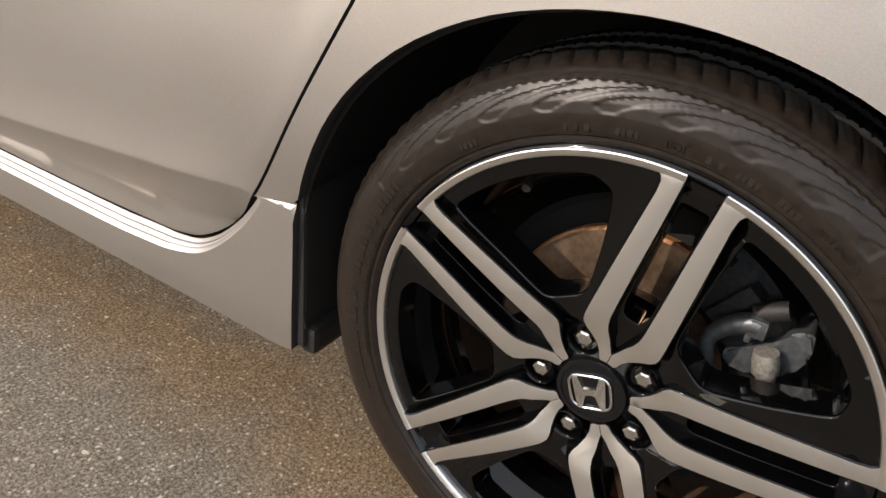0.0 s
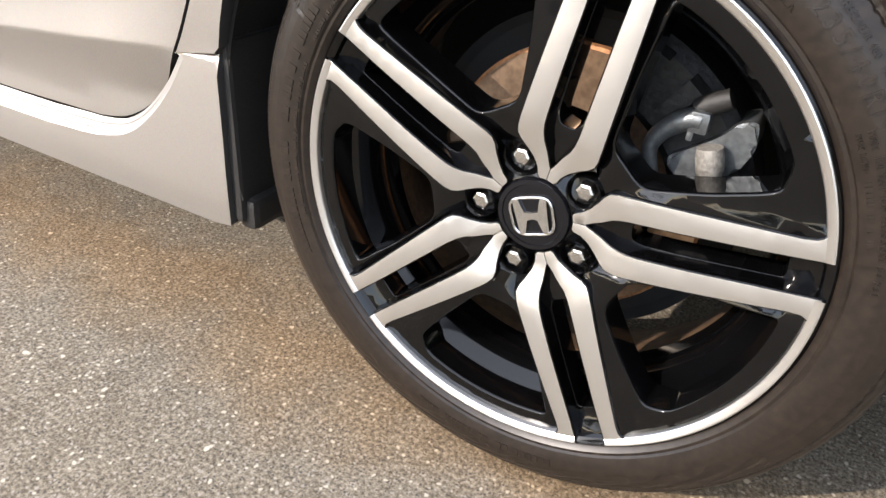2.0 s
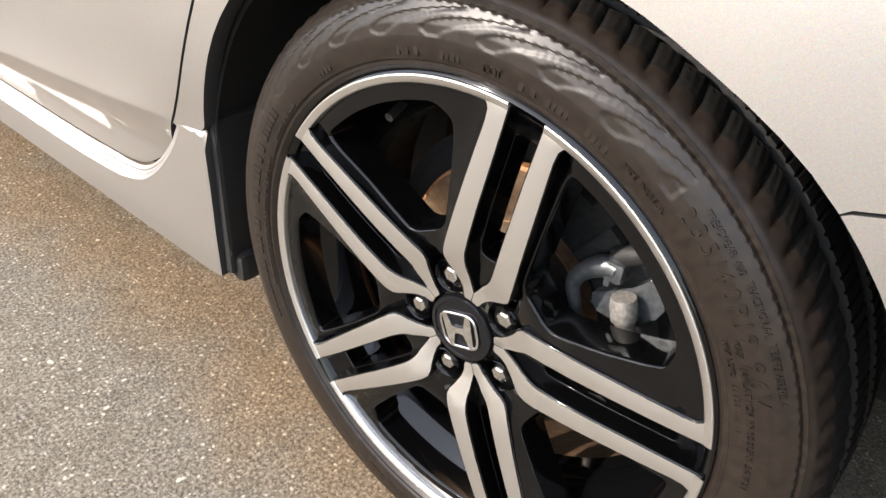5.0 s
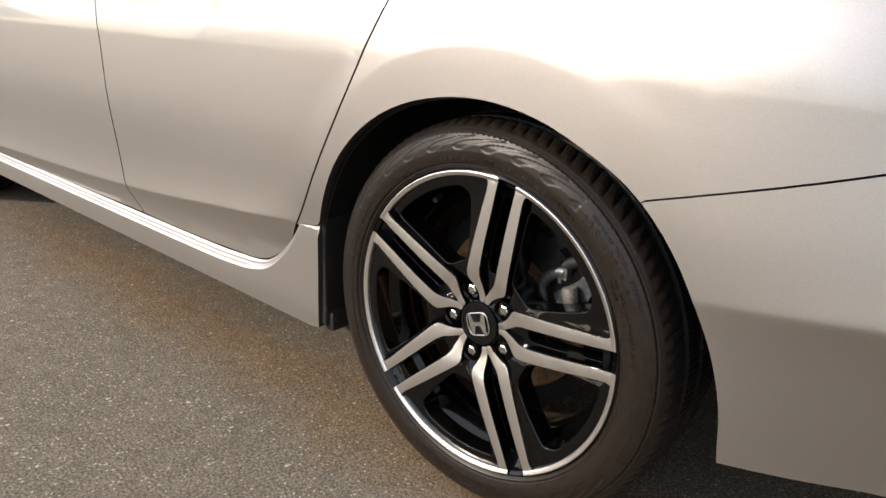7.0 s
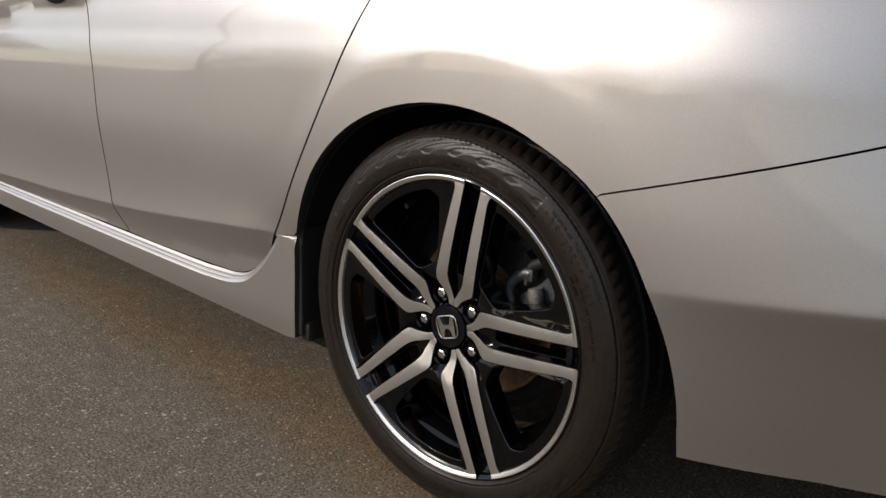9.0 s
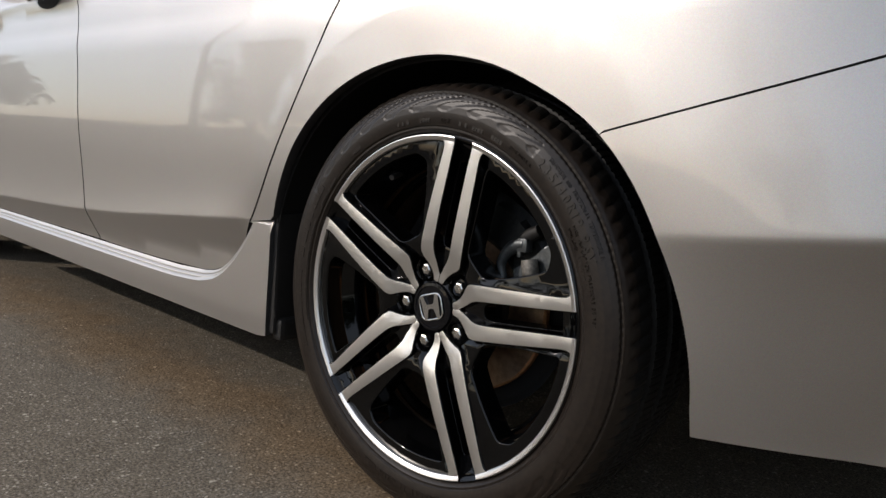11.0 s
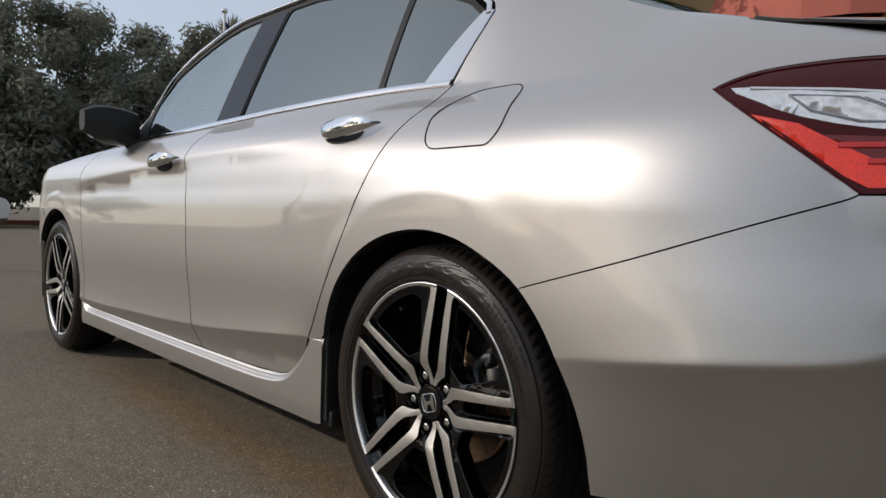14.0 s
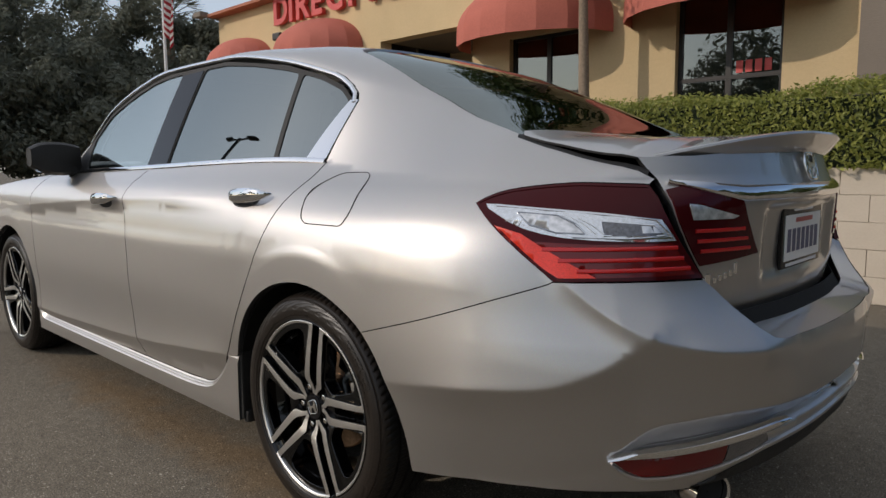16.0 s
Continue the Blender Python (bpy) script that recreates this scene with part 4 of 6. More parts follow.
# rear lamps in the wings, dark lens with clear and red parts
wl_top = low(lamp_top)
lens = low(lamp_lead) + wl_top[1:] + [(0.93, 0.945), (0.985, 0.885), (1.03, 0.825), (1.070, 0.768)] + [(0.95, 0.769), (0.80, 0.771)]
for lamp in hull("tail_lamp", skin, lens, LAMP_DARK, car, "smoked red tail lamp with a clear indicator", sides=BOTH, step=0.025, depth=0.012, lift=0.001):
    s = ("right",) if lamp.name.endswith(".001") else ("left",)
    clear = [(0.500, 0.930), (0.60, 0.924), (0.72, 0.915), (0.845, 0.906), (0.945, 0.898), (0.962, 0.890), (0.998, 0.855), (0.985, 0.850), (0.86, 0.852), (0.72, 0.860), (0.62, 0.878), (0.545, 0.906)]
    hull("clear_lens", skin, curve(clear, 2, True), LAMP_CLEAR, lamp, "clear lens with a bright reflector", sides=s, step=0.02, depth=0.004, lift=0.0022)
    pocket = [(0.590, 0.912), (0.690, 0.906), (0.735, 0.890), (0.768, 0.868), (0.70, 0.870), (0.630, 0.886)]
    hull("reflector_pocket", skin, pocket, LAMP_FACET, lamp, "mirror-bright reflector", sides=s, step=0.02, depth=0.002, lift=0.0034)
    ribbon("pocket_rim", skin, pocket + pocket[:1], 0.0016, 0.002, LAMP_GREY, lamp, "grey edge of the reflector", lift=0.0034, sides=s)
    cup = [(0.800, 0.894), (0.935, 0.884), (0.968, 0.862), (0.815, 0.864)]
    hull("bulb_cup", skin, cup, LAMP_SMOKE, lamp, "grey smoked bulb cup", sides=s, step=0.02, depth=0.002, lift=0.0034)
    ribbon("cup_rim", skin, cup + cup[:1], 0.0018, 0.002, CHROME, lamp, "chrome rim of the cup", lift=0.0034, sides=s)
    for u0, u1 in ((0.905, 0.928), (0.934, 0.952)):
        hull("cup_facet", skin, [(u0, 0.884), (u1, 0.882), (u1 + 0.012, 0.868), (u0 + 0.006, 0.868)], LAMP_FACET, lamp, "bright facet in the bulb cup", sides=s, step=0.01, depth=0.002, lift=0.0046)
    for q in range(3):
        ribbon("lens_step", skin, [(0.70 + 0.022 * q, 0.907 - 0.003 * q), (0.745 + 0.020 * q, 0.889 - 0.002 * q), (0.775 + 0.02 * q, 0.868)], 0.0013, 0.002, CHROME, lamp, "fine chrome step", lift=0.003, sides=s)
    ribbon("lens_rib", skin, [(0.53, 0.926), (0.66, 0.918), (0.80, 0.909), (0.94, 0.896), (0.988, 0.857), (0.86, 0.857), (0.74, 0.862)], 0.0030, 0.003, CHROME, lamp, "chrome rib", lift=0.003, sides=s)
    reflex = [(0.545, 0.884), (0.615, 0.868), (0.70, 0.826), (0.800, 0.777), (0.712, 0.7765), (0.655, 0.808)]
    hull("reflex", skin, reflex, LAMP_BRIGHT, lamp, "bright red reflex", sides=s, step=0.02, depth=0.002, lift=0.0024)
    panel = [(0.640, 0.852), (0.80, 0.846), (0.990, 0.846), (1.030, 0.800), (1.048, 0.777), (0.80, 0.777), (0.700, 0.820)]
    hull("red_panel", skin, panel, LAMP_MID, lamp, "deep red lamp panel", sides=s, step=0.02, depth=0.002, lift=0.0016)
    for z, u0, u1 in ((0.836, 0.672, 1.004), (0.813, 0.712, 1.020), (0.791, 0.755, 1.036)):
        ribbon("light_bar", skin, [(u0 + (u1 - u0) * k / 14, z) for k in range(15)], 0.0050, 0.004, LAMP_RED, lamp, "glossy red light bar", lift=0.001, sides=s)
    ribbon("lens_edge", skin, [(u, v) for u, v in low([(x + 0.006, z + 0.001) for x, z in lamp_lead])] + [(u, v - 0.005) for u, v in wl_top[1:]], 0.0025, 0.002, LAMP_DARK, lamp, "thin dark red lens edge", sides=s, lift=0.001)
inner = [(0.950, 0.960), (1.00, 0.968), (1.06, 0.962), (1.190, 0.938), (1.245, 0.870), (1.290, 0.806), (1.19, 0.796), (1.098, 0.789), (1.040, 0.86)]
for lamp in hull("lid_lamp", lid_skin, inner, LAMP_DARK, car, "smoked red lamp in the boot lid", sides=BOTH, step=0.02, depth=0.006, lift=0.004, out=rear_out):
    s = ("right",) if lamp.name.endswith(".001") else ("left",)
    hull("clear_lens", lid_skin, [(1.022, 0.928), (1.06, 0.925), (1.19, 0.899), (1.175, 0.893), (1.05, 0.893)], LAMP_FACET, lamp, "clear reversing lens", sides=s, step=0.02, depth=0.003, lift=0.0055, out=rear_out)
    for z, u0, u1 in ((0.868, 1.066, 1.222), (0.845, 1.078, 1.238), (0.822, 1.092, 1.252)):
        ribbon("light_bar", lid_skin, [(u0 + (u1 - u0) * k / 10, z) for k in range(11)], 0.0046, 0.004, LAMP_RED, lamp, "glossy red light bar", lift=0.004, sides=s, out=rear_out)

# bumper corner: red reflector under a chrome strip, with a painted lip below
def corner_skin(u, z):
    return lower(u, z, False)


strip = [(u, strip_line(u)) for u in [0.773 + 0.0251 * k for k in range(21)]]
ribbon("bumper_strip", corner_skin, strip, lambda t: 0.0015 + 0.0095 * min(1.0, t / 0.25) ** 0.7 * min(1.0, (1.02 - t) / 0.12), 0.011, CHROME, car, "chrome strip along the bumper corner", sides=BOTH)
ref = [(0.785, 0.365), (0.84, 0.374), (0.95, 0.385), (1.02, 0.391), (1.085, 0.396), (1.085, 0.350), (1.0, 0.338), (0.93, 0.330), (0.868, 0.327), (0.82, 0.342)]
hull("bumper_reflector", corner_skin, ref, LAMP_MID, car, "dull red bumper reflector", sides=BOTH, step=0.02, depth=0.006, lift=0.004)
blank = [(1.090, 0.396), (1.20, 0.406), (1.215, 0.380), (1.15, 0.362), (1.090, 0.351)]
hull("reflector_end", corner_skin, blank, LAMP_SMOKE, car, "grey clear end of the bumper reflector", sides=BOTH, step=0.02, depth=0.006, lift=0.0035)
lip = curve([(0.783, 0.360), (0.82, 0.334), (0.868, 0.320), (0.93, 0.321), (1.0, 0.328), (1.09, 0.340), (1.155, 0.353), (1.22, 0.368), (1.36, 0.380), (1.5, 0.386)], 3)
ribbon("bumper_fin", corner_skin, lip, lambda t: 0.002 + 0.005 * min(1.0, t / 0.15), 0.009, PAINT, car, "lower bumper lip", sides=BOTH)

diffuser = [(1.02, 0.292), (1.15, 0.301), (1.30, 0.319), (1.5, 0.331), (1.5, 0.378), (1.36, 0.371), (1.22, 0.352), (1.13, 0.330)]
hull("diffuser", corner_skin, diffuser, PLASTIC, car, "black plastic lower panel of the bumper", step=0.03, joined=True, depth=0.004, lift=0.0025)

# fuel flap, marked by its gap
flap = rounded([(0.094, 1.002), (-0.045, 1.001), (-0.112, 0.950), (-0.062, 0.862), (0.118, 0.862), (0.130, 0.895)], 0.035)
gap = [(u + 0.034, v) for u, v in curve(flap, 1, True)]
ribbon("fuel_flap", skin, dense(gap, 0.012) + [gap[0]], 0.0016, 0.0016, SEAL_GAP, car, "fuel filler flap gap", sides=("left",))

# door handles: chrome grip over a black patch painted as the cup's shade
def handle(cx, cz, side):
    sg = 1 if side == "left" else -1
    bm = bmesh.new()
    rings = []
    y0 = sideline(cx, cz)
    for i in range(17):
        t = i / 8 - 1
        x = cx + 0.112 * t
        k = math.sqrt(max(0.0, 1 - abs(t) ** 2.6))
        y = y0 - 0.004 - 0.034 * k ** 0.7
        z = cz + 0.006 * t
        ring = []
        for j in range(10):
            a = j * math.tau / 10
            yy = y + 0.010 * math.cos(a) * max(0.25, k)
            ring.append(bm.verts.new((x, yy if side == "left" else 2 * YC - yy, z + 0.024 * math.sin(a) * max(0.10, k))))
        rings.append(ring)
    for a, b in zip(rings, rings[1:]):
        for j in range(10):
            bm.faces.new((a[j], a[(j + 1) % 10], b[(j + 1) % 10], b[j]))
    bm.faces.new(rings[0])
    bm.faces.new(rings[-1])
    bmesh.ops.recalc_face_normals(bm, faces=bm.faces)
    grip = part("door_handle", bm, CHROME, car, "chrome door handle", smooth=60)
    cup = [(cx - 0.018 + 0.072 * math.cos(a), cz - 0.016 + 0.022 * math.sin(a)) for a in (k * math.tau / 24 for k in range(24))]
    hull("handle_cup_shade", skin, cup, SEAL_GAP, grip, "flat black patch painted as the shade of the handle cup", sides=(side,), step=0.02, depth=0.0, lift=0.0012)


for s in BOTH:
    handle(-0.335, 0.932, s)
    handle(-1.395, 0.896, s)

# door mirrors
def mirror(side):
    bm = bmesh.new()
    rings = []
    for i in range(13):
        t = i / 12
        y = 0.115 - 0.235 * t
        w = 0.5 + 0.5 * math.sin(math.pi * min(1, 0.25 + t * 0.62))
        ht, dp = 0.078 * w * (1 - 0.25 * max(0, t - 0.8) / 0.2), 0.075 * w * (1 - 0.5 * max(0, t - 0.7) / 0.3)
        zc = 1.062 + 0.012 * t
        ring = []
        for j in range(16):
            a = j * math.tau / 16
            c, s2 = math.cos(a), math.sin(a)
            q = (abs(c) ** 4 + abs(s2) ** 4) ** -0.25
            xx = -2.03 + 0.07 * t + (dp * c * q if c < 0 else 0.045 * c * q)
            ring.append(bm.verts.new((xx, y if side == "left" else 2 * YC - y, zc + ht * s2 * q)))
        rings.append(ring)
    for a, b in zip(rings, rings[1:]):
        for j in range(16):
            bm.faces.new((a[j], a[(j + 1) % 16], b[(j + 1) % 16], b[j]))
    bm.faces.new(rings[0])
    bm.faces.new(rings[-1])
    bmesh.ops.recalc_face_normals(bm, faces=bm.faces)
    for f in bm.faces:
        f.material_index = 1 if f.normal.x < 0.35 and f.calc_center_median().x < -2.02 else 0
    m = part("door_mirror", bm, [PLASTIC, PAINT], car, "door mirror, silver cap and black back", smooth=40)
    bm = bmesh.new()
    pts = [(-2.02, 0.10, 1.0), (-2.0, 0.07, 1.02), (-2.0, 0.05, 1.045)]
    add_tube(bm, [(x, y if side == "left" else 2 * YC - y, z) for x, y, z in pts], [0.035, 0.03, 0.03], 12)
    part("mirror_foot", bm, PLASTIC, m, "black plastic foot", smooth=50)
    bm = bmesh.new()
    o = rounded([(-0.10, 1.005), (-0.10, 1.125), (0.085, 1.120), (0.085, 1.01)], 0.02)
    q = [(-1.935 - 0.33 * (y + 0.1) - 0.012 * 0, y if side == "left" else 2 * YC - y, z) for y, z in o]
    bm.faces.new([bm.verts.new((-1.948 - 0.26 * (y + 0.1), y if side == "left" else 2 * YC - y, z)) for y, z in o])
    bmesh.ops.recalc_face_normals(bm, faces=bm.faces)
    glass = bmesh.ops.solidify(bm, geom=list(bm.faces), thickness=0.006)
    part("mirror_glass", bm, material("mirror_glass", (0.55, 0.58, 0.6), 0.02, 1.0) if side == "left" else CHROME, m, "mirror glass")


for s in BOTH:
    mirror(s)

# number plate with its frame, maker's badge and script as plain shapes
def plate():
    bm = bmesh.new()
    add_box(bm, (0.9980, 0.760, 0.745), (1.0100, 1.090, 0.912), bevel=0.003)
    p = part("plate_frame", bm, PIANO, car, "black number plate frame")
    bm = bmesh.new()
    add_box(bm, (1.0100, 0.777, 0.765), (1.0125, 1.073, 0.885), bevel=0.001)
    part("number_plate", bm, plain("plate_white", (0.72, 0.72, 0.70), 0.4, var=0.06, scale=30, relief=0.02), p, "white plate with dark blue bars")
    blue = material("plate_blue", (0.02, 0.03, 0.10), 0.4)
    for k in range(7):
        y = 0.793 + k * 0.038
        box_bar = bmesh.new()
        add_box(box_bar, (1.0122, y, 0.788), (1.0135, y + 0.026, 0.848))
        part("plate_bar", box_bar, blue, p, "dark bar")
    bm = bmesh.new()
    add_box(bm, (1.0122, 0.855, 0.864), (1.0135, 0.995, 0.876))
    part("plate_band", bm, material("plate_red", (0.35, 0.04, 0.04), 0.4), p, "red bar")
    for z, w in ((0.898, 0.08), (0.754, 0.13)):
        bm = bmesh.new()
        add_box(bm, (1.0098, YC - w, z - 0.004), (1.0108, YC + w, z + 0.004))
        part("frame_bar", bm, material("frame_white", (0.7, 0.7, 0.7), 0.4), p, "pale bar")


plate()


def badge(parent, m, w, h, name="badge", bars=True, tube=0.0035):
    """A plain ring of rounded shape with two uprights, in chrome; m: its pose, face along -y."""
    bm = bmesh.new()
    o = rounded([(-w * 0.47, -h / 2), (-w * 0.5, h / 2), (w * 0.5, h / 2), (w * 0.47, -h / 2)], w * 0.28, 6)
    add_tube(bm, [(x, 0, z) for x, z in o + o[:2]], tube, 8, cap=False)
    for s in (-1, 1):
        pts = [(s * w * 0.22, -h * 0.47), (s * w * 0.34, -h * 0.47), (s * w * 0.40, h * 0.47), (s * w * 0.26, h * 0.47), (s * w * 0.16, h * 0.12), (s * 0.0, h * 0.10), (s * 0.0, -h * 0.06), (s * w * 0.12, -h * 0.10)]
        add_prism(bm, pts if s > 0 else pts[::-1], -tube, tube * 0.6)
    bmesh.ops.recalc_face_normals(bm, faces=bm.faces)
    bm.transform(m)
    return part(name, bm, CHROME, parent, "chrome badge", smooth=50)


badge(car, Matrix.Translation((1.020, YC, 1.012)) @ Matrix.Rotation(radians(90), 4, "Z") @ Matrix.Rotation(radians(-16), 4, "X"), 0.085, 0.07, "boot_badge", tube=0.005)
bm = bmesh.new()
u = 1.118
for k, (w, h) in enumerate(((0.020, 0.027), (0.013, 0.014), (0.013, 0.014), (0.014, 0.014), (0.012, 0.014), (0.014, 0.027))):
    p, q = Vector(lid_skin(u, 0.742)), Vector(lid_skin(u + 0.9 * w, 0.742))
    ax = (q - p).normalized()
    m = Matrix.Translation((p + q) / 2 + Vector((0, 0, 0.004 * k))) @ Matrix.Rotation(math.atan2(ax.y, ax.x), 4, "Z")
    add_box(bm, (-0.4 * w, -0.004, 0), (0.4 * w, 0.004, h), m, bevel=0.001)
    u += w + 0.004
part("boot_script", bm, CHROME, car, "chrome model script as plain bars")

# near-black boxes that put shade behind the panel gaps; wheel houses, exhaust
def inner_body():
    for name, lo, hi, bevel in (("cabin_tub", (-2.36, 0.10, 0.20), (-0.42, 1.70, 0.95), 0.02), ("rear_floor", (-0.5, 0.36, 0.22), (0.5, 1.44, 0.98), 0.02),
                                ("boot_tub", (0.42, 0.24, 0.32), (0.80, 1.56, 0.93), 0.05), ("rear_panel", (0.42, 0.5, 0.32), (0.97, 1.30, 0.93), 0.05),
                                ("parcel_shelf", (-0.30, 0.45, 0.9), (0.50, 1.35, 1.06), 0.02), ("engine_bay", (-3.45, 0.38, 0.22), (-2.3, 1.42, 0.86), 0.02)):
        bm = bmesh.new()
        add_box(bm, lo, hi, bevel=bevel)
        part(name, bm, DARK, car, "near-black inner box that fills the panel gaps with shade")
    for sg in BOTH:
        for cx in (0.0, -2.776):
            bm = bmesh.new()
            add_lathe(bm, [(0.3745, 0.006), (0.386, 0.008), (0.392, 0.10), (0.392, 0.34), (0.30, 0.36), (0.02, 0.37)], 40, (cx, 0, 0.335), arc=(radians(-7), radians(195)), inward=True)
            for v in bm.verts:
                if v.co.z < 0.335:
                    v.co.x = cx + math.copysign(min(abs(v.co.x - cx) * 1.0 + 0.004, 0.42), v.co.x - cx)
            if cx == 0.0:
                for v in bm.verts:
                    if v.co.y < 0.02:
                        a = math.degrees(math.atan2(v.co.z - 0.335, v.co.x))
                        f = spline(a if a > -90 else a + 360, ARCH) / 0.379
                        v.co.x, v.co.z = v.co.x * f, 0.335 + (v.co.z - 0.335) * f
                        v.co.y += 0.026 * max(0.0, min(1.0, (v.co.x - 0.2) / 0.15))
            if sg == "right":
                for v in bm.verts:
                    v.co.y = 2 * YC - v.co.y
            part("arch_liner", bm, PLASTIC, car, "black plastic wheel arch liner", smooth=40)
        bm = bmesh.new()
        add_box(bm, (-0.384, 0.004, 0.205), (-0.368, 0.22, 0.43), bevel=0.006)
        add_box(bm, (-0.384, 0.012, 0.192), (-0.356, 0.20, 0.235), bevel=0.010)
        if sg == "right":
            for v in bm.verts:
                v.co.y = 2 * YC - v.co.y
            bmesh.ops.reverse_faces(bm, faces=bm.faces)
        part("mud_guard", bm, PLASTIC, car, "black plastic guard before the rear wheel")
    bm = bmesh.new()
    add_box(bm, (0.45, 0.30, 0.285), (0.80, 1.55, 0.33), bevel=0.02)
    part("rear_valance", bm, PLASTIC, car, "black rear valance")
    for sg in (0.47, 2 * YC - 0.47):
        bm = bmesh.new()
        add_lathe(bm, [(0.044, 0.04), (0.047, 0.0), (0.052, -0.004), (0.055, 0.004), (0.055, 0.05)], 36)
        stand_out = Matrix.Translation((0.972, sg, 0.232)) @ Matrix.Rotation(radians(65 if sg < YC else 115), 4, "Z")
        bm.transform(stand_out)
        pipe = part("exhaust_tip", bm, CHROME, car, "chrome exhaust tip", smooth=40)
        # near-black disc closes the pipe, painting in the shade of its depth
        bm = bmesh.new()
        add_lathe(bm, [(0.002, 0.016), (0.0445, 0.014), (0.050, 0.06), (0.030, 0.20)], 28)
        bm.transform(stand_out)
        part("exhaust_bore", bm, DARK, pipe, "near-black disc standing in for the shade inside the pipe", smooth=40)



inner_body()

# seats and wheel inside, seen faintly through the glass
def cabin():
    cloth = plain("dark_seat_cloth", (0.03, 0.03, 0.032), 0.9, var=0.2, scale=60, relief=0.1)
    for x, y in ((-1.35, 0.50), (-1.35, 1.30), (-0.50, 0.52), (-0.50, 1.28)):
        bm = bmesh.new()
        add_box(bm, (x - 0.05, y - 0.24, 0.55), (x + 0.10, y + 0.24, 1.13), Matrix.Translation((x, y, 0.55)) @ Matrix.Rotation(radians(14), 4, "Y") @ Matrix.Translation((-x, -y, -0.55)), bevel=0.04)
        add_box(bm, (x - 0.5, y - 0.25, 0.5), (x + 0.02, y + 0.25, 0.66), bevel=0.04)
        seat = part("seat", bm, cloth, car, "dark cloth seat")
        bm = bmesh.new()
        add_box(bm, (x + 0.13, y - 0.12, 1.14), (x + 0.22, y + 0.12, 1.30), bevel=0.03)
        part("headrest", bm, cloth, seat)
    bm = bmesh.new()
    add_box(bm, (-2.25, 0.2, 0.7), (-1.95, 1.6, 1.0), bevel=0.06)
    part("dashboard", bm, PLASTIC, car, "black dashboard")
    bm = bmesh.new()
    pts = [(-1.86 + 0.10 * math.sin(a), 0.5 + 0.18 * math.cos(a), 0.96 + 0.155 * math.sin(a)) for a in (k * math.tau / 28 for k in range(30))]
    add_tube(bm, pts, 0.014, 8, cap=False)
    add_box(bm, (-1.9, 0.46, 0.93), (-1.86, 0.54, 0.99), bevel=0.01)
    part("steering_wheel", bm, PLASTIC, car, "black steering wheel", smooth=50)


cabin()

# ---------------------------------------------------------------- wheels
PAIRS = [78.96 + 72 * k for k in range(5)]


def wheel_depth(r):
    """How far the face lies behind the rim's outer plane."""
    return spline(r, [(0.0, 0.0185), (0.05, 0.0172), (0.075, 0.0115), (0.10, 0.0052), (0.16, 0.0012), (0.24, 0.000), (0.255, 0.000)])


def polar(a, r, l):
    """A point of the wheel face from a pair's angle, the way along it and the way across."""
    c, s = math.cos(radians(a)), math.sin(radians(a))
    return (r * c - l * s, r * s + l * c)


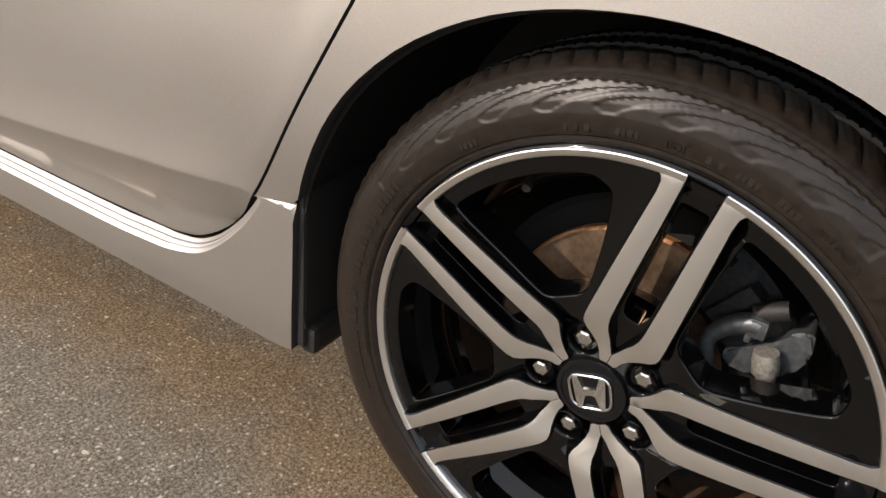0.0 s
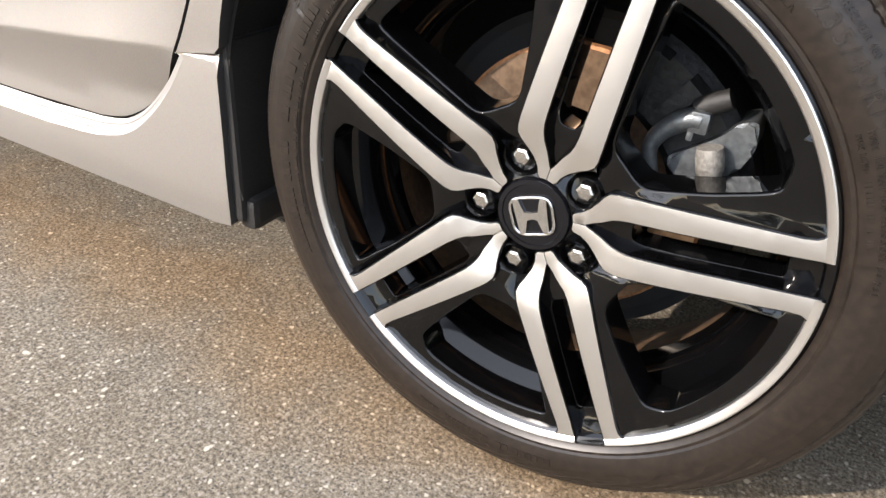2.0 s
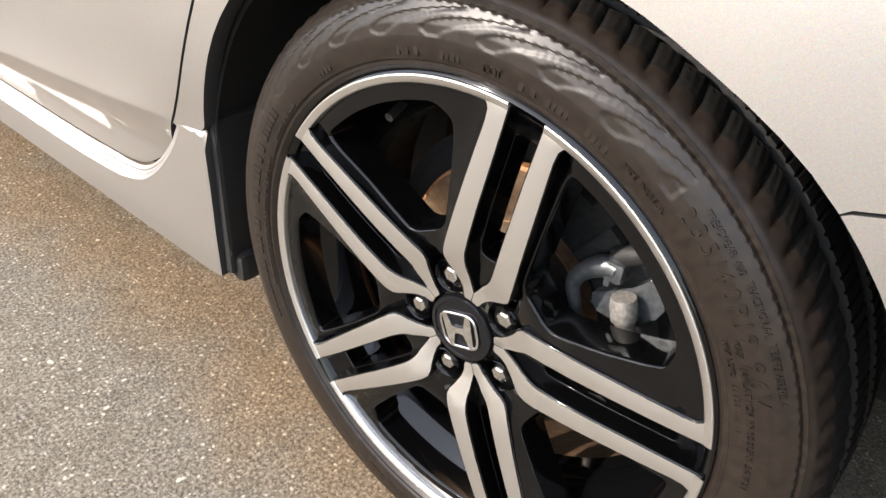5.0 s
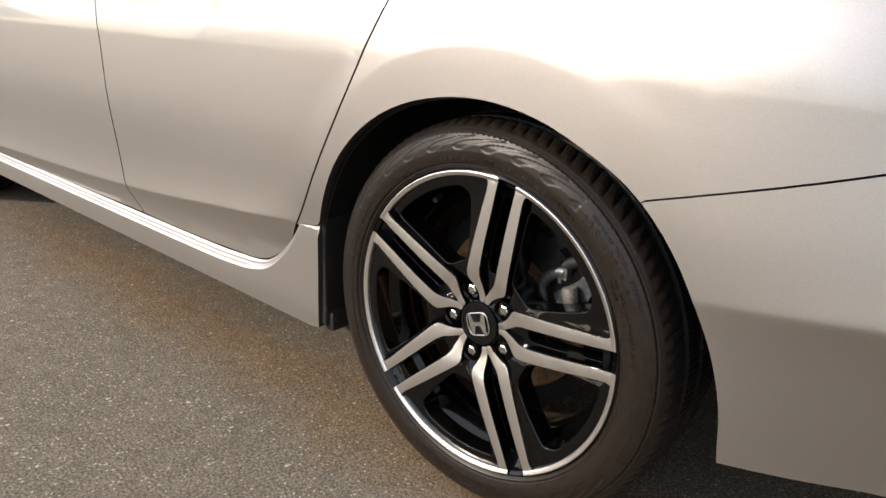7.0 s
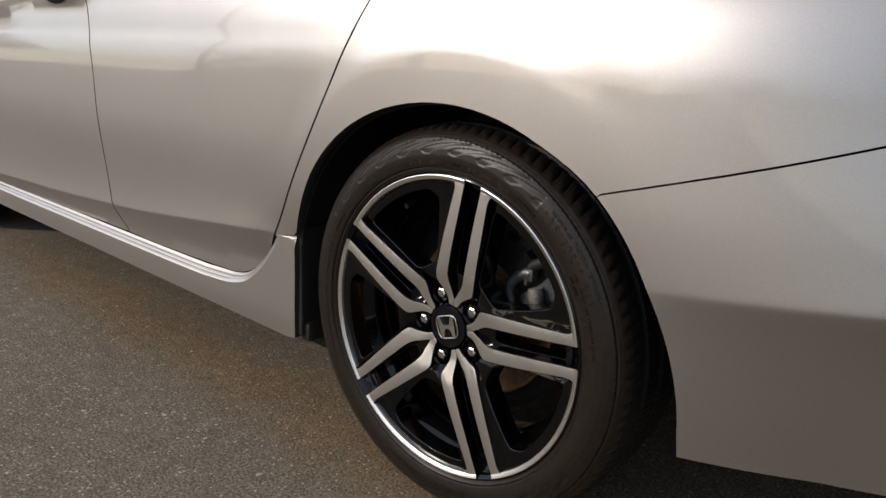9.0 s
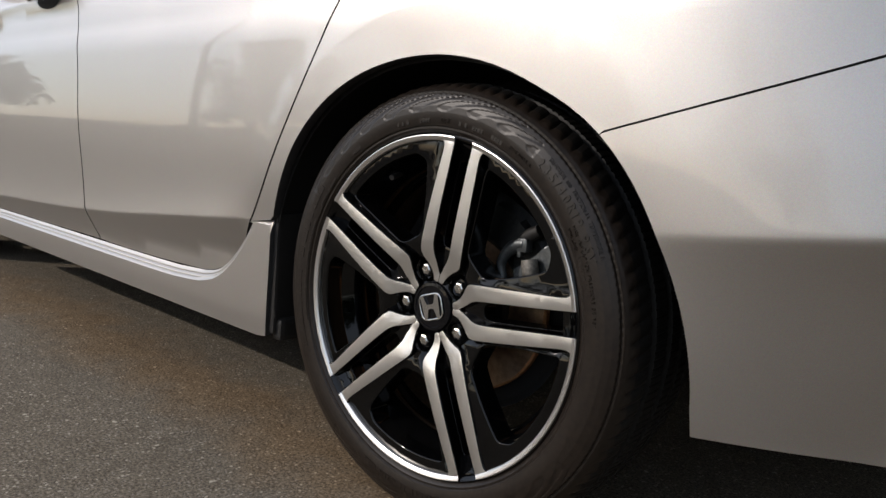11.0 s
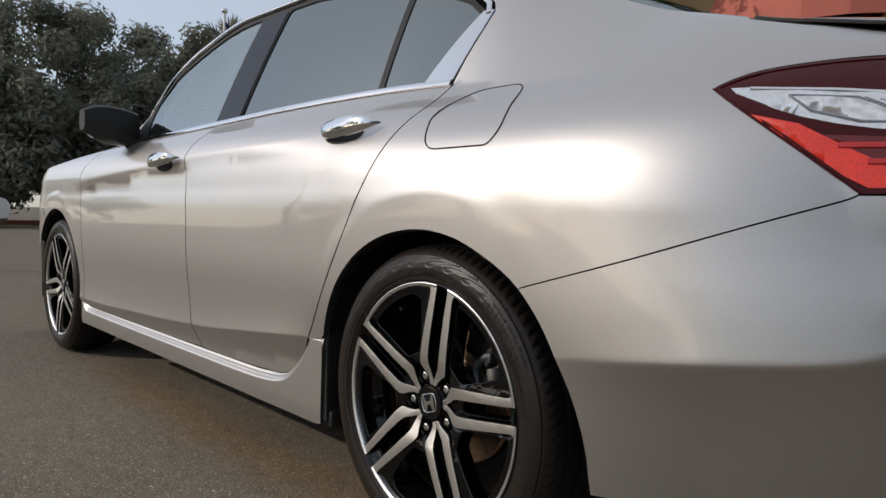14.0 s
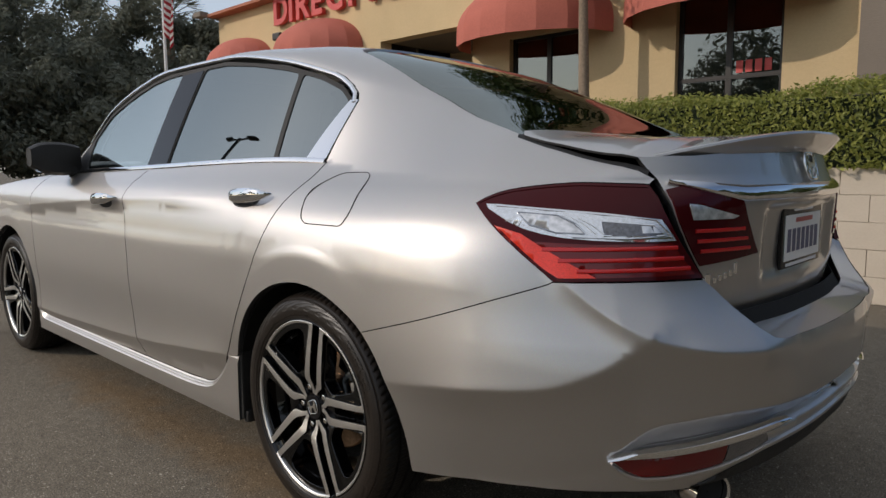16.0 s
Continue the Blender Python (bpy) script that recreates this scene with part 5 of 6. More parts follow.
def tyre(parent):
    bm = bmesh.new()
    prof = [(0.2495, 0.016), (0.2535, 0.006), (0.2575, 0.0005), (0.2615, -0.0030), (0.2645, -0.0030), (0.2662, -0.0055), (0.274, -0.0078), (0.284, -0.0088), (0.294, -0.0078),
            (0.303, -0.0048), (0.3105, -0.001), (0.3115, 0.0025), (0.3145, 0.0025), (0.319, 0.007), (0.3230, 0.0135), (0.3258, 0.0205), (0.328, 0.029), (0.3295, 0.037), (0.3305, 0.044), (0.325, 0.0455), (0.325, 0.0545), (0.332, 0.056),
            (0.3335, 0.070), (0.334, 0.084), (0.326, 0.0855), (0.326, 0.0965), (0.335, 0.098), (0.335, 0.124), (0.326, 0.1255), (0.326, 0.1365), (0.334, 0.138), (0.3325, 0.166), (0.325, 0.1675), (0.325, 0.1765), (0.3305, 0.178), (0.328, 0.195), (0.322, 0.208), (0.30, 0.226), (0.28, 0.230), (0.262, 0.222), (0.2495, 0.206)]
    fine = []
    for i, (r, y) in enumerate(prof):                      # closer rings over the flank's ornament and the shoulder
        fine.append((r, y, i))
        cuts = 7 if 7 <= i <= 9 else 3 if 12 <= i <= 17 else 1
        for c in range(1, cuts):
            f = c / cuts
            r2, y2 = prof[i + 1]
            fine.append((r + (r2 - r) * f, y + (y2 - y) * f, i + f))
    segs, cell = 960, 10
    lug = [-0.0026, -0.0008, 0.0002, 0.0008, 0.0011, 0.0011, 0.0009, 0.0005, -0.0001, -0.0012]
    vs, fs, ms = [], [], []
    for r, y, i in fine:
        sweep = 2.4 * max(0.0, min(i, 12) - 8) + 0.55 * max(0.0, min(i, 18) - 12) ** 1.35 + 0.5 * max(0.0, min(i, 36) - 19)
        for k in range(segs):
            a = (k + (sweep if i > 12 else 0)) * math.tau / segs
            rr, yy = r, y
            c = k % cell
            if 13.3 <= i <= 18:                            # rounded lugs between curved cross grooves, deepest on the shoulder
                f = math.sin(math.pi * min(1.0, max(0.0, (i - 13.3) / 3.4)) * 0.8)
                rr += lug[c] * f
                yy -= lug[c] * 0.5 * f
                if 15.5 <= i <= 17.7 and c in (4, 7) and int(i * 3) % 2:
                    rr -= 0.0014                           # sipes
            if 20 <= i <= 34 and r > 0.33 and c in (1, 6):
                rr -= 0.0018
            if i in (10, 11, 12) and k % 5 < 1:            # notches along the shoulder rib
                rr -= 0.0007
                yy += 0.0006
            if 7.2 <= i <= 9.8:                            # curved flames moulded into the flank
                turn = math.degrees(k * math.tau / segs)
                s = max(0.0, min(1.0, (r - 0.2855) / 0.0225))
                if 54 < turn < 150 or 234 < turn < 330:
                    ph = ((turn - 54) % 180 + 15 * s ** 1.6) / 10.7
                    if ph % 1 < 0.60 * math.sin(math.pi * (0.04 + 0.92 * s)) ** 0.8:
                        yy += 0.0008
            z = max(-0.3335, rr * math.sin(a))
            vs.append((rr * math.cos(a), yy, z))
    for j in range(len(fine) - 1):
        for k in range(segs):
            fs.append((j * segs + k, j * segs + (k + 1) % segs, (j + 1) * segs + (k + 1) % segs, (j + 1) * segs + k))
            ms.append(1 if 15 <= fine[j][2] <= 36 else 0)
    me = bpy.data.meshes.new("tyre")
    me.from_pydata(vs, [], fs)
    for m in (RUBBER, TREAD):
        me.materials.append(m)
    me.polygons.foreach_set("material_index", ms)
    me.flip_normals()
    me.shade_smooth()
    me.set_sharp_from_angle(angle=radians(34))
    ob = new("tyre", me)
    ob.parent = parent
    return tagged(ob, "black rubber tyre with moulded writing")


SIDEWALL = [(0.2575, 0.0002), (0.2645, -0.0033), (0.2662, -0.0058), (0.274, -0.0082), (0.284, -0.0092), (0.294, -0.0082), (0.303, -0.0052), (0.3105, -0.0014)]


def wording(text, radius, mid, size, parent, name="size_marking", spread=1.0):
    """Raised letters along an arc of the sidewall, feet towards the axle."""
    widths = {"/": 0.45, "1": 0.5, " ": 0.5}
    total = sum(widths.get(c, 0.78) for c in text) * size * spread
    a = mid + total / radius / 2
    bm = bmesh.new()
    for c in text:
        w = widths.get(c, 0.78) * size * spread
        a -= w / radius / 2
        if c != " ":
            cu = bpy.data.curves.new("letter", "FONT")
            cu.body, cu.size, cu.align_x, cu.extrude = c, size * 1.35, "CENTER", 0.0008
            cu.resolution_u = 2
            ob = bpy.data.objects.new("letter", cu)
            me = bpy.data.meshes.new_from_object(ob)
            ca, sa = math.cos(a), math.sin(a)
            slope = (spline(radius + size, SIDEWALL) - spline(radius, SIDEWALL)) / size
            m = Matrix(((sa, ca, 0, radius * ca), (0, slope, -1, spline(radius, SIDEWALL)), (-ca, sa, 0, radius * sa), (0, 0, 0, 1)))
            me.transform(m)
            bm.from_mesh(me)
            bpy.data.objects.remove(ob)
            bpy.data.curves.remove(cu)
            bpy.data.meshes.remove(me)
        a -= w / radius / 2
    return part(name, bm, RUBBER, parent, "raised rubber letters")


def bars(spans, radius, height, parent, name="small_marking"):
    """Small raised bars along an arc, for lettering too small to read."""
    bm = bmesh.new()
    y = spline(radius, SIDEWALL)
    for a0, a1 in spans:
        a = radians(a0)
        while a < radians(a1):
            w = (0.6 + 0.7 * random.random()) * height * 0.55 / radius
            pts = [(r * math.cos(b), r * math.sin(b)) for r, b in ((radius, a), (radius + height, a), (radius + height, a + w), (radius, a + w))]
            add_prism(bm, pts, y - 0.0006, y + 0.002)
            a += w + height * (0.22 if random.random() < 0.8 else 0.9) / radius
    bmesh.ops.recalc_face_normals(bm, faces=bm.faces)
    return tagged(part(name, bm, RUBBER, parent, "small moulded lettering as plain bars"), kind="stuff")


def face_plate(outline, step, depth_of, wall, mats, holes=(), bevel=0.0012):
    """A plate in the wheel's face, its front following depth_of(x, z), with rounded edges and walls that go back."""
    outline = dense(outline, step)
    holes = [dense(h, step) for h in holes]
    flat, tris = fill(outline, step, holes)
    pos = [Vector((x, depth_of(x, z), z)) for x, z in flat]
    used = set()
    for k, t in enumerate(tris):
        a, b, c = (Vector(flat[i]) for i in t)
        tris[k] = t if (b - a).cross(c - a) > 0 else t[::-1]
        for i in range(3):
            used.add((tris[k][i], tris[k][(i + 1) % 3]))
    rim = [e for e in used if (e[1], e[0]) not in used]
    out = collections.defaultdict(lambda: Vector((0, 0, 0)))
    for i, j in rim:
        d = pos[j] - pos[i]
        n = Vector((d.z, 0, -d.x))
        if n.length > 1e-9:
            n.normalize()
            out[i] += n
            out[j] += n
    bm = bmesh.new()
    vs = [bm.verts.new(p) for p in pos]
    for t in tris:
        bm.faces.new([vs[i] for i in t]).smooth = True
    rings = {}
    for i, n in out.items():
        n = n.normalized() if n.length > 1e-6 else n
        ring = [vs[i]]
        for q in (0.38, 0.75, 1.0):
            ring.append(bm.verts.new(pos[i] + n * bevel * q + Vector((0, bevel * (1 - math.sqrt(1 - q * q)) * 1.4, 0))))
        ring.append(bm.verts.new(ring[-1].co))
        ring.append(bm.verts.new(ring[-1].co + n * 0.0010 + Vector((0, wall, 0))))
        rings[i] = ring
    for i, j in rim:
        a, b = rings[i], rings[j]
        for k in (0, 1, 2, 4):
            f = bm.faces.new((b[k], a[k], a[k + 1], b[k + 1]))
            f.material_index = min(1, len(mats) - 1)
            f.smooth = True
    return bm


def rim_wheel():
    w = thing("wheel", "", "")
    for key in ("label", "category"):
        if key in w:
            del w[key]
    w["label"] = "two-tone alloy wheel with a low-profile tyre"
    t = tyre(w)
    wording("235/40R19 96V", 0.2835, radians(37.5), 0.0128, t, spread=1.25)
    wording("TREADWEAR 400", 0.2985, radians(46), 0.0050, t, "tread_marking", spread=0.95)
    wording("TRACTION AA", 0.2995, radians(36.8), 0.0050, t, "traction_marking", spread=0.95)
    wording("TEMPERATURE A", 0.3000, radians(27.6), 0.0050, t, "temperature_marking", spread=0.95)
    wording("DOT", 0.270, radians(86), 0.0072, t, "dot_marking")
    wording("MADE IN U.S.A.", 0.2735, radians(57), 0.0048, t, "origin_marking", spread=0.85)
    bars([(64.5, 68.5), (72, 76), (78, 82), (92.5, 96.5), (101, 107), (124, 128)], 0.270, 0.0066, t)
    wording("MAX INFLATION PRESSURE 50 PSI", 0.2790, radians(20), 0.0050, t, "pressure_marking", spread=1.18)
    wording("MAX LOAD", 0.2710, radians(30), 0.0046, t, "load_marking")
    bars([(15, 25)], 0.2710, 0.0046, t)
    bars([(146, 172), (178, 205), (250, 285)], 0.277, 0.010, t)
    bars([(140, 152), (158, 196)], 0.2675, 0.0045, t)
    # rim flange, polished edge ring and barrel
    bm = bmesh.new()
    add_lathe(bm, [(0.2480, 0.004), (0.2510, 0.0012), (0.2535, -0.0004), (0.2560, 0.0006), (0.2580, 0.004), (0.2565, 0.012)], 144)
    bmesh.ops.recalc_face_normals(bm, faces=bm.faces)
    part("rim_flange", bm, GLOSS_BLACK, w, "dark rim flange", smooth=50)
    gap = math.atan2(0.0168, 0.25)
    for a in PAIRS:                                        # the bright ring is cut through by the channels
        bm = bmesh.new()
        add_lathe(bm, [(0.2452, 0.012), (0.2452, 0.0016), (0.2456, 0.0006), (0.2466, -0.0004), (0.2520, -0.0022), (0.2532, -0.0018), (0.2538, 0.0010)], 40, arc=(radians(a) + gap, radians(a + 72) - gap))
        part("polished_ring", bm, ALU, w, "bright machined edge ring", smooth=35)
    bm = bmesh.new()
    add_lathe(bm, [(0.2490, 0.004), (0.2440, 0.012), (0.2395, 0.020), (0.2330, 0.031), (0.2250, 0.042), (0.2160, 0.053), (0.2090, 0.064), (0.2060, 0.078), (0.2060, 0.100)], 120, inward=True)
    part("rim_shoulder", bm, GLOSS_BLACK, w, "gloss black rim shoulder", smooth=60)
    bm = bmesh.new()
    add_lathe(bm, [(0.2060, 0.100), (0.2080, 0.12), (0.220, 0.17), (0.232, 0.19), (0.236, 0.205)], 96, inward=True)
    part("barrel", bm, BARREL, w, "inner barrel brown with brake dust", smooth=60)
    # bright spokes, two to a pair
    inner_edge = [(0.2500, 0.0166), (0.20, 0.0163), (0.15, 0.0168), (0.11, 0.0169), (0.095, 0.0167), (0.086, 0.0155), (0.078, 0.0132), (0.068, 0.0078), (0.060, 0.0046), (0.0535, 0.0016), (0.0515, 0.0004)]
    outer_edge = [(0.0400, 0.0004), (0.0390, 0.0070), (0.0410, 0.0093), (0.0480, 0.0118), (0.0560, 0.0175), (0.0640, 0.0258), (0.0700, 0.0335), (0.0755, 0.0378), (0.0830, 0.0390), (0.095, 0.0389), (0.12, 0.0378), (0.16, 0.0360), (0.20, 0.0340), (0.228, 0.0325), (0.238, 0.0332), (0.2425, 0.0358), (0.2452, 0.0410), (0.2500, 0.0400)]
    half = inner_edge + outer_edge
    for a in PAIRS:
        for sg in (1, -1):
            o = [polar(a, r, l * sg) for r, l in half]
            bm = face_plate(o if sg < 0 else o[::-1], 0.009, lambda x, z: wheel_depth(math.hypot(x, z)), 0.026, (ALU, GLOSS_BLACK), bevel=0.0016)
            part("spoke", bm, [ALU, GLOSS_BLACK], w, "machined bright spoke face")
        # recessed black channel between the two
        ch = [(0.2500, 0.0185), (0.16, 0.0185), (0.10, 0.0185), (0.085, 0.0165), (0.070, 0.0095), (0.056, 0.004)]
        o = [polar(a, r, l) for r, l in ch] + [polar(a, r, -l) for r, l in ch[::-1]]
        slot = [polar(a, r, l) for r, l in ((0.222, 0.0140), (0.16, 0.0142), (0.105, 0.0135), (0.093, 0.0085))] + [polar(a, r, -l) for r, l in ((0.093, 0.0085), (0.105, 0.0135), (0.16, 0.0142), (0.222, 0.0140))]
        bm = face_plate(o[::-1], 0.008, lambda x, z: wheel_depth(math.hypot(x, z)) + 0.006 + 0.014 * min(1, max(0, (math.hypot(x, z) - 0.06) / 0.05)) - 0.014 * max(0, (math.hypot(x, z) - 0.228) / 0.022), 0.025, (GLOSS_BLACK,), holes=[rounded(slot, 0.005, 3)], bevel=0.0008)
        part("channel", bm, GLOSS_BLACK, w, "recessed gloss black channel")
    # black webs between the pairs: a flat wedge beside one spoke, the window close to the other
    for a in PAIRS:
        b = a + 72
        edge_a = [polar(a, r, l) for r, l in ((0.2475, 0.0330), (0.20, 0.0320), (0.16, 0.0340), (0.12, 0.0358), (0.095, 0.0370), (0.080, 0.0365), (0.070, 0.0310))]
        edge_b = [polar(b, r, -l) for r, l in ((0.070, 0.0310), (0.080, 0.0365), (0.095, 0.0370), (0.12, 0.0358), (0.16, 0.0340), (0.20, 0.0320), (0.2475, 0.0330))]
        t0, t1 = radians(a) + math.atan2(0.0330, 0.2475), radians(b) - math.atan2(0.0330, 0.2475)
        rimline = [(0.2478 * math.cos(t1 + (t0 - t1) * k / 14), 0.2478 * math.sin(t1 + (t0 - t1) * k / 14)) for k in range(1, 14)]
        o = edge_a + edge_b + rimline
        w0, w1 = radians(a) + math.atan2(0.086, 0.213), radians(b) - math.atan2(0.044, 0.226)
        win = [polar(a, 0.100, 0.0445), polar(b, 0.097, -0.0430), polar(b, 0.16, -0.0408)]
        win += [(0.231 * math.cos(w1 + (w0 - w1) * k / 8), 0.231 * math.sin(w1 + (w0 - w1) * k / 8)) for k in range(9)]
        win += [polar(a, 0.2085, 0.0640), polar(a, 0.1937, 0.0590), polar(a, 0.1558, 0.0512)]
        win = rounded(win, 0.012, 3)

        def dip(x, z, a=a, b=b):
            r = math.hypot(x, z)
            la = abs(-x * math.sin(radians(a)) + z * math.cos(radians(a))) - 0.037
            lb = abs(-x * math.sin(radians(b)) + z * math.cos(radians(b))) - 0.037
            hub = max(0.0, min(1.0, (0.105 - r) / 0.03))
            return wheel_depth(r) + 0.0016 + 0.0045 * min(1.0, max(la, 0) / 0.008) * (1 - hub) + 0.012 * max(0.0, min(1.0, 1 - max(lb, 0) / 0.006)) * (1 if r < 0.235 else 0.2) + 0.006 * hub
        bm = face_plate(o[::-1], 0.0085, dip, 0.034, (GLOSS_BLACK,), holes=[win], bevel=0.0024)
        part("web", bm, GLOSS_BLACK, w, "gloss black web with a window")
    # hub with cap and nuts
    bm = bmesh.new()
    add_lathe(bm, [(0.100, 0.056), (0.090, 0.040), (0.082, 0.032), (0.066, 0.029), (0.046, 0.027), (0.040, 0.022), (0.036, 0.021)], 72)
    bmesh.ops.recalc_face_normals(bm, faces=bm.faces)
    part("hub", bm, GLOSS_BLACK, w, "gloss black hub", smooth=40)
    bm = bmesh.new()
    add_lathe(bm, [(0.0372, 0.035), (0.0372, 0.0185), (0.0358, 0.0158), (0.0315, 0.0150), (0.0308, 0.0162), (0.0001, 0.0150)], 56)
    bmesh.ops.recalc_face_normals(bm, faces=bm.faces)
    cap = part("centre_cap", bm, PIANO, w, "black centre cap", smooth=30)
    badge(cap, Matrix.Translation((0.0005, 0.0142, 0.0)) @ Matrix.Rotation(radians(-19), 4, "Y"), 0.0440, 0.0375, "cap_badge", tube=0.0016)
    for k in range(5):
        a = radians(78.96 + 36.35 - 4 + 72 * k)
        cx, cz = 0.05715 * math.cos(a), 0.05715 * math.sin(a)
        bm = bmesh.new()
        add_lathe(bm, [(0.0178, 0.032), (0.0178, 0.019), (0.0165, 0.0170), (0.0150, 0.0190), (0.0138, 0.032), (0.0001, 0.034)], 32, (cx, 0, cz))
        bmesh.ops.recalc_face_normals(bm, faces=bm.faces)
        part("nut_pocket", bm, GLOSS_BLACK, w, "black nut pocket", smooth=40)
        bm = bmesh.new()
        add_lathe(bm, [(0.0100, 0.034), (0.0100, 0.024), (0.0094, 0.0215), (0.0084, 0.0198), (0.0062, 0.0188), (0.0001, 0.0186)], 6, (cx, 0, cz))
        bmesh.ops.recalc_face_normals(bm, faces=bm.faces)
        part("wheel_nut", bm, STEEL, w, "plated hexagon wheel nut")
    bm = bmesh.new()
    va = radians(121)
    add_tube(bm, [(0.222 * math.cos(va), 0.05, 0.222 * math.sin(va)), (0.214 * math.cos(va), 0.024, 0.214 * math.sin(va))], [0.004, 0.0045], 10)
    part("valve", bm, PLASTIC, w, "black tyre valve", smooth=40)
    # brake: disc, hat, splash plate, caliper
    bm = bmesh.new()
    add_lathe(bm, [(0.075, 0.088), (0.0795, 0.106), (0.1400, 0.106), (0.1412, 0.108), (0.1412, 0.116), (0.09, 0.117)], 72)
    bmesh.ops.recalc_face_normals(bm, faces=bm.faces)
    disc = part("brake_disc", bm, DISC, w, "worn steel brake disc with rusty rim", smooth=35)
    bm = bmesh.new()
    add_lathe(bm, [(0.060, 0.055), (0.074, 0.060), (0.0795, 0.105)], 60)
    bmesh.ops.recalc_face_normals(bm, faces=bm.faces)
    part("disc_hat", bm, IRON, disc, "dark disc hat", smooth=40)
    bm = bmesh.new()
    add_lathe(bm, [(0.1395, 0.1052), (0.1430, 0.107), (0.1430, 0.117)], 72)
    bmesh.ops.recalc_face_normals(bm, faces=bm.faces)
    part("disc_edge", bm, RUST, disc, "rusty disc edge", smooth=40)
    bm = bmesh.new()
    add_lathe(bm, [(0.05, 0.13), (0.165, 0.128), (0.175, 0.12)], 60)
    part("splash_plate", bm, DARK, w, "dark splash plate")
    bm = bmesh.new()
    add_lathe(bm, [(0.108, 0.092), (0.116, 0.086), (0.172, 0.086), (0.184, 0.094), (0.186, 0.135), (0.108, 0.135)], 18, arc=(radians(14), radians(74)), close=True)
    for a0, a1 in ((62, 70), (48, 54)):                    # cast ribs on its back
        add_lathe(bm, [(0.120, 0.078), (0.170, 0.078), (0.176, 0.088), (0.116, 0.088)], 4, arc=(radians(a0), radians(a1)), close=True)
    cal = part("caliper", bm, IRON, w, "dark cast brake caliper", smooth=30)
    bm = bmesh.new()
    hook = curve([(0.0945, 0.0350), (0.0870, 0.0570), (0.0820, 0.0745), (0.0880, 0.0900), (0.1010, 0.1030), (0.1130, 0.1090), (0.1200, 0.1095)], 4)
    add_tube(bm, [(x, 0.068, z) for x, z in hook], [0.0048 + 0.0052 * min(1.0, k / 16) for k in range(len(hook))], 10)
    add_box(bm, (0.110, 0.060, 0.0985), (0.1270, 0.078, 0.1180), bevel=0.003)
    add_box(bm, (0.1105, 0.063, 0.0900), (0.1165, 0.075, 0.1000), bevel=0.002)
    part("caliper_bracket", bm, STEEL_GREY, cal, "grey cast bracket arm", smooth=40)
    bm = bmesh.new()
    add_prism(bm, rounded([(0.097, 0.068), (0.101, 0.054), (0.128, 0.052), (0.158, 0.068), (0.168, 0.092), (0.164, 0.116), (0.150, 0.112), (0.138, 0.0975), (0.118, 0.082)], 0.006, 3)[::-1], 0.0735, 0.120, bevel=0.003)
    bmesh.ops.recalc_face_normals(bm, faces=bm.faces)
    part("caliper_body", bm, STEEL_GREY, cal, "grey cast caliper body", smooth=40)
    bm = bmesh.new()
    rings = [(0.1440, 0.0480, 0.0118), (0.1430, 0.0535, 0.0112), (0.1412, 0.0600, 0.0084), (0.1395, 0.0655, 0.0090), (0.1380, 0.0690, 0.0118), (0.1345, 0.0820, 0.0122), (0.1325, 0.0900, 0.0110)]
    add_tube(bm, [(x, 0.062, z) for x, z, _ in rings], [r for *_, r in rings], 20)
    part("piston_housing", bm, DUSTY, cal, "pale dusty piston housing", smooth=40)
    bm = bmesh.new()
    add_tube(bm, [(0.112, 0.074, 0.1165), (0.124, 0.074, 0.1235), (0.138, 0.074, 0.1310)], [0.0085, 0.0100, 0.0090], 14)
    part("slide_boot", bm, PLASTIC, cal, "black rubber slide pin boot", smooth=40)
    bm = bmesh.new()
    x, z = 0.172, 0.056
    add_tube(bm, [(x - 0.014, 0.066, z), (x + 0.008, 0.066, z)], [0.0035, 0.0035], 8)
    add_tube(bm, [(x + 0.008, 0.066, z - 0.0), (x + 0.013, 0.066, z)], [0.006, 0.005], 8)
    part("bleed_screw", bm, STEEL, cal, "bleed screw", smooth=40)
    return w


wheel = rim_wheel()
wheel.parent = car
wheel.location = (0.003, -0.002, 0.335)
for m in (pose(-2.776, 0.0, 0.335, 0, -38, 0), pose(0, 2 * YC, 0.335, 0, 0, 180), pose(-2.776, 2 * YC, 0.335, 0, 20, 180)):
    copy_thing(wheel, m)

# ---------------------------------------------------------------- building behind the car
STUCCO = stucco("ochre_stucco", (0.60, 0.45, 0.25))
RED_CLOTH = plain("faded_red_awning_cloth", (0.46, 0.13, 0.09), 0.85, var=0.15, scale=10, relief=0.1)
TRIM_RED = plain("terracotta_coping", (0.36, 0.13, 0.07), 0.8, var=0.15, scale=8, relief=0.1)
SIGN_RED = plain("red_sign_enamel", (0.56, 0.06, 0.05), 0.5, var=0.1, scale=6, relief=0.0)
BRONZE = plain("dark_bronze_frame", (0.03, 0.027, 0.024), 0.45, 0.4, var=0.2, scale=20, relief=0.03)
SHOP_GLASS = tint("shop_glass", (0.5, 0.52, 0.52), 0.35)
BLIND = plain("pale_window_blind", (0.55, 0.55, 0.52), 0.8, var=0.06, scale=10, relief=0.05)
# darker grey-brown render; on the projecting wing the tone paints in shade
GREY_AND_SHADE = stucco("grey_render_and_shade", (0.20, 0.165, 0.13))
BLOCK = plain("pale_concrete_block", (0.56, 0.48, 0.38), 0.9, var=0.10, scale=14, relief=0.3)
WALL_Y = 8.5


def box_part(name, lo, hi, mat, parent, label="", bevel=0.0):
    bm = bmesh.new()
    add_box(bm, lo, hi, bevel=bevel)
    return part(name, bm, mat, parent, label)


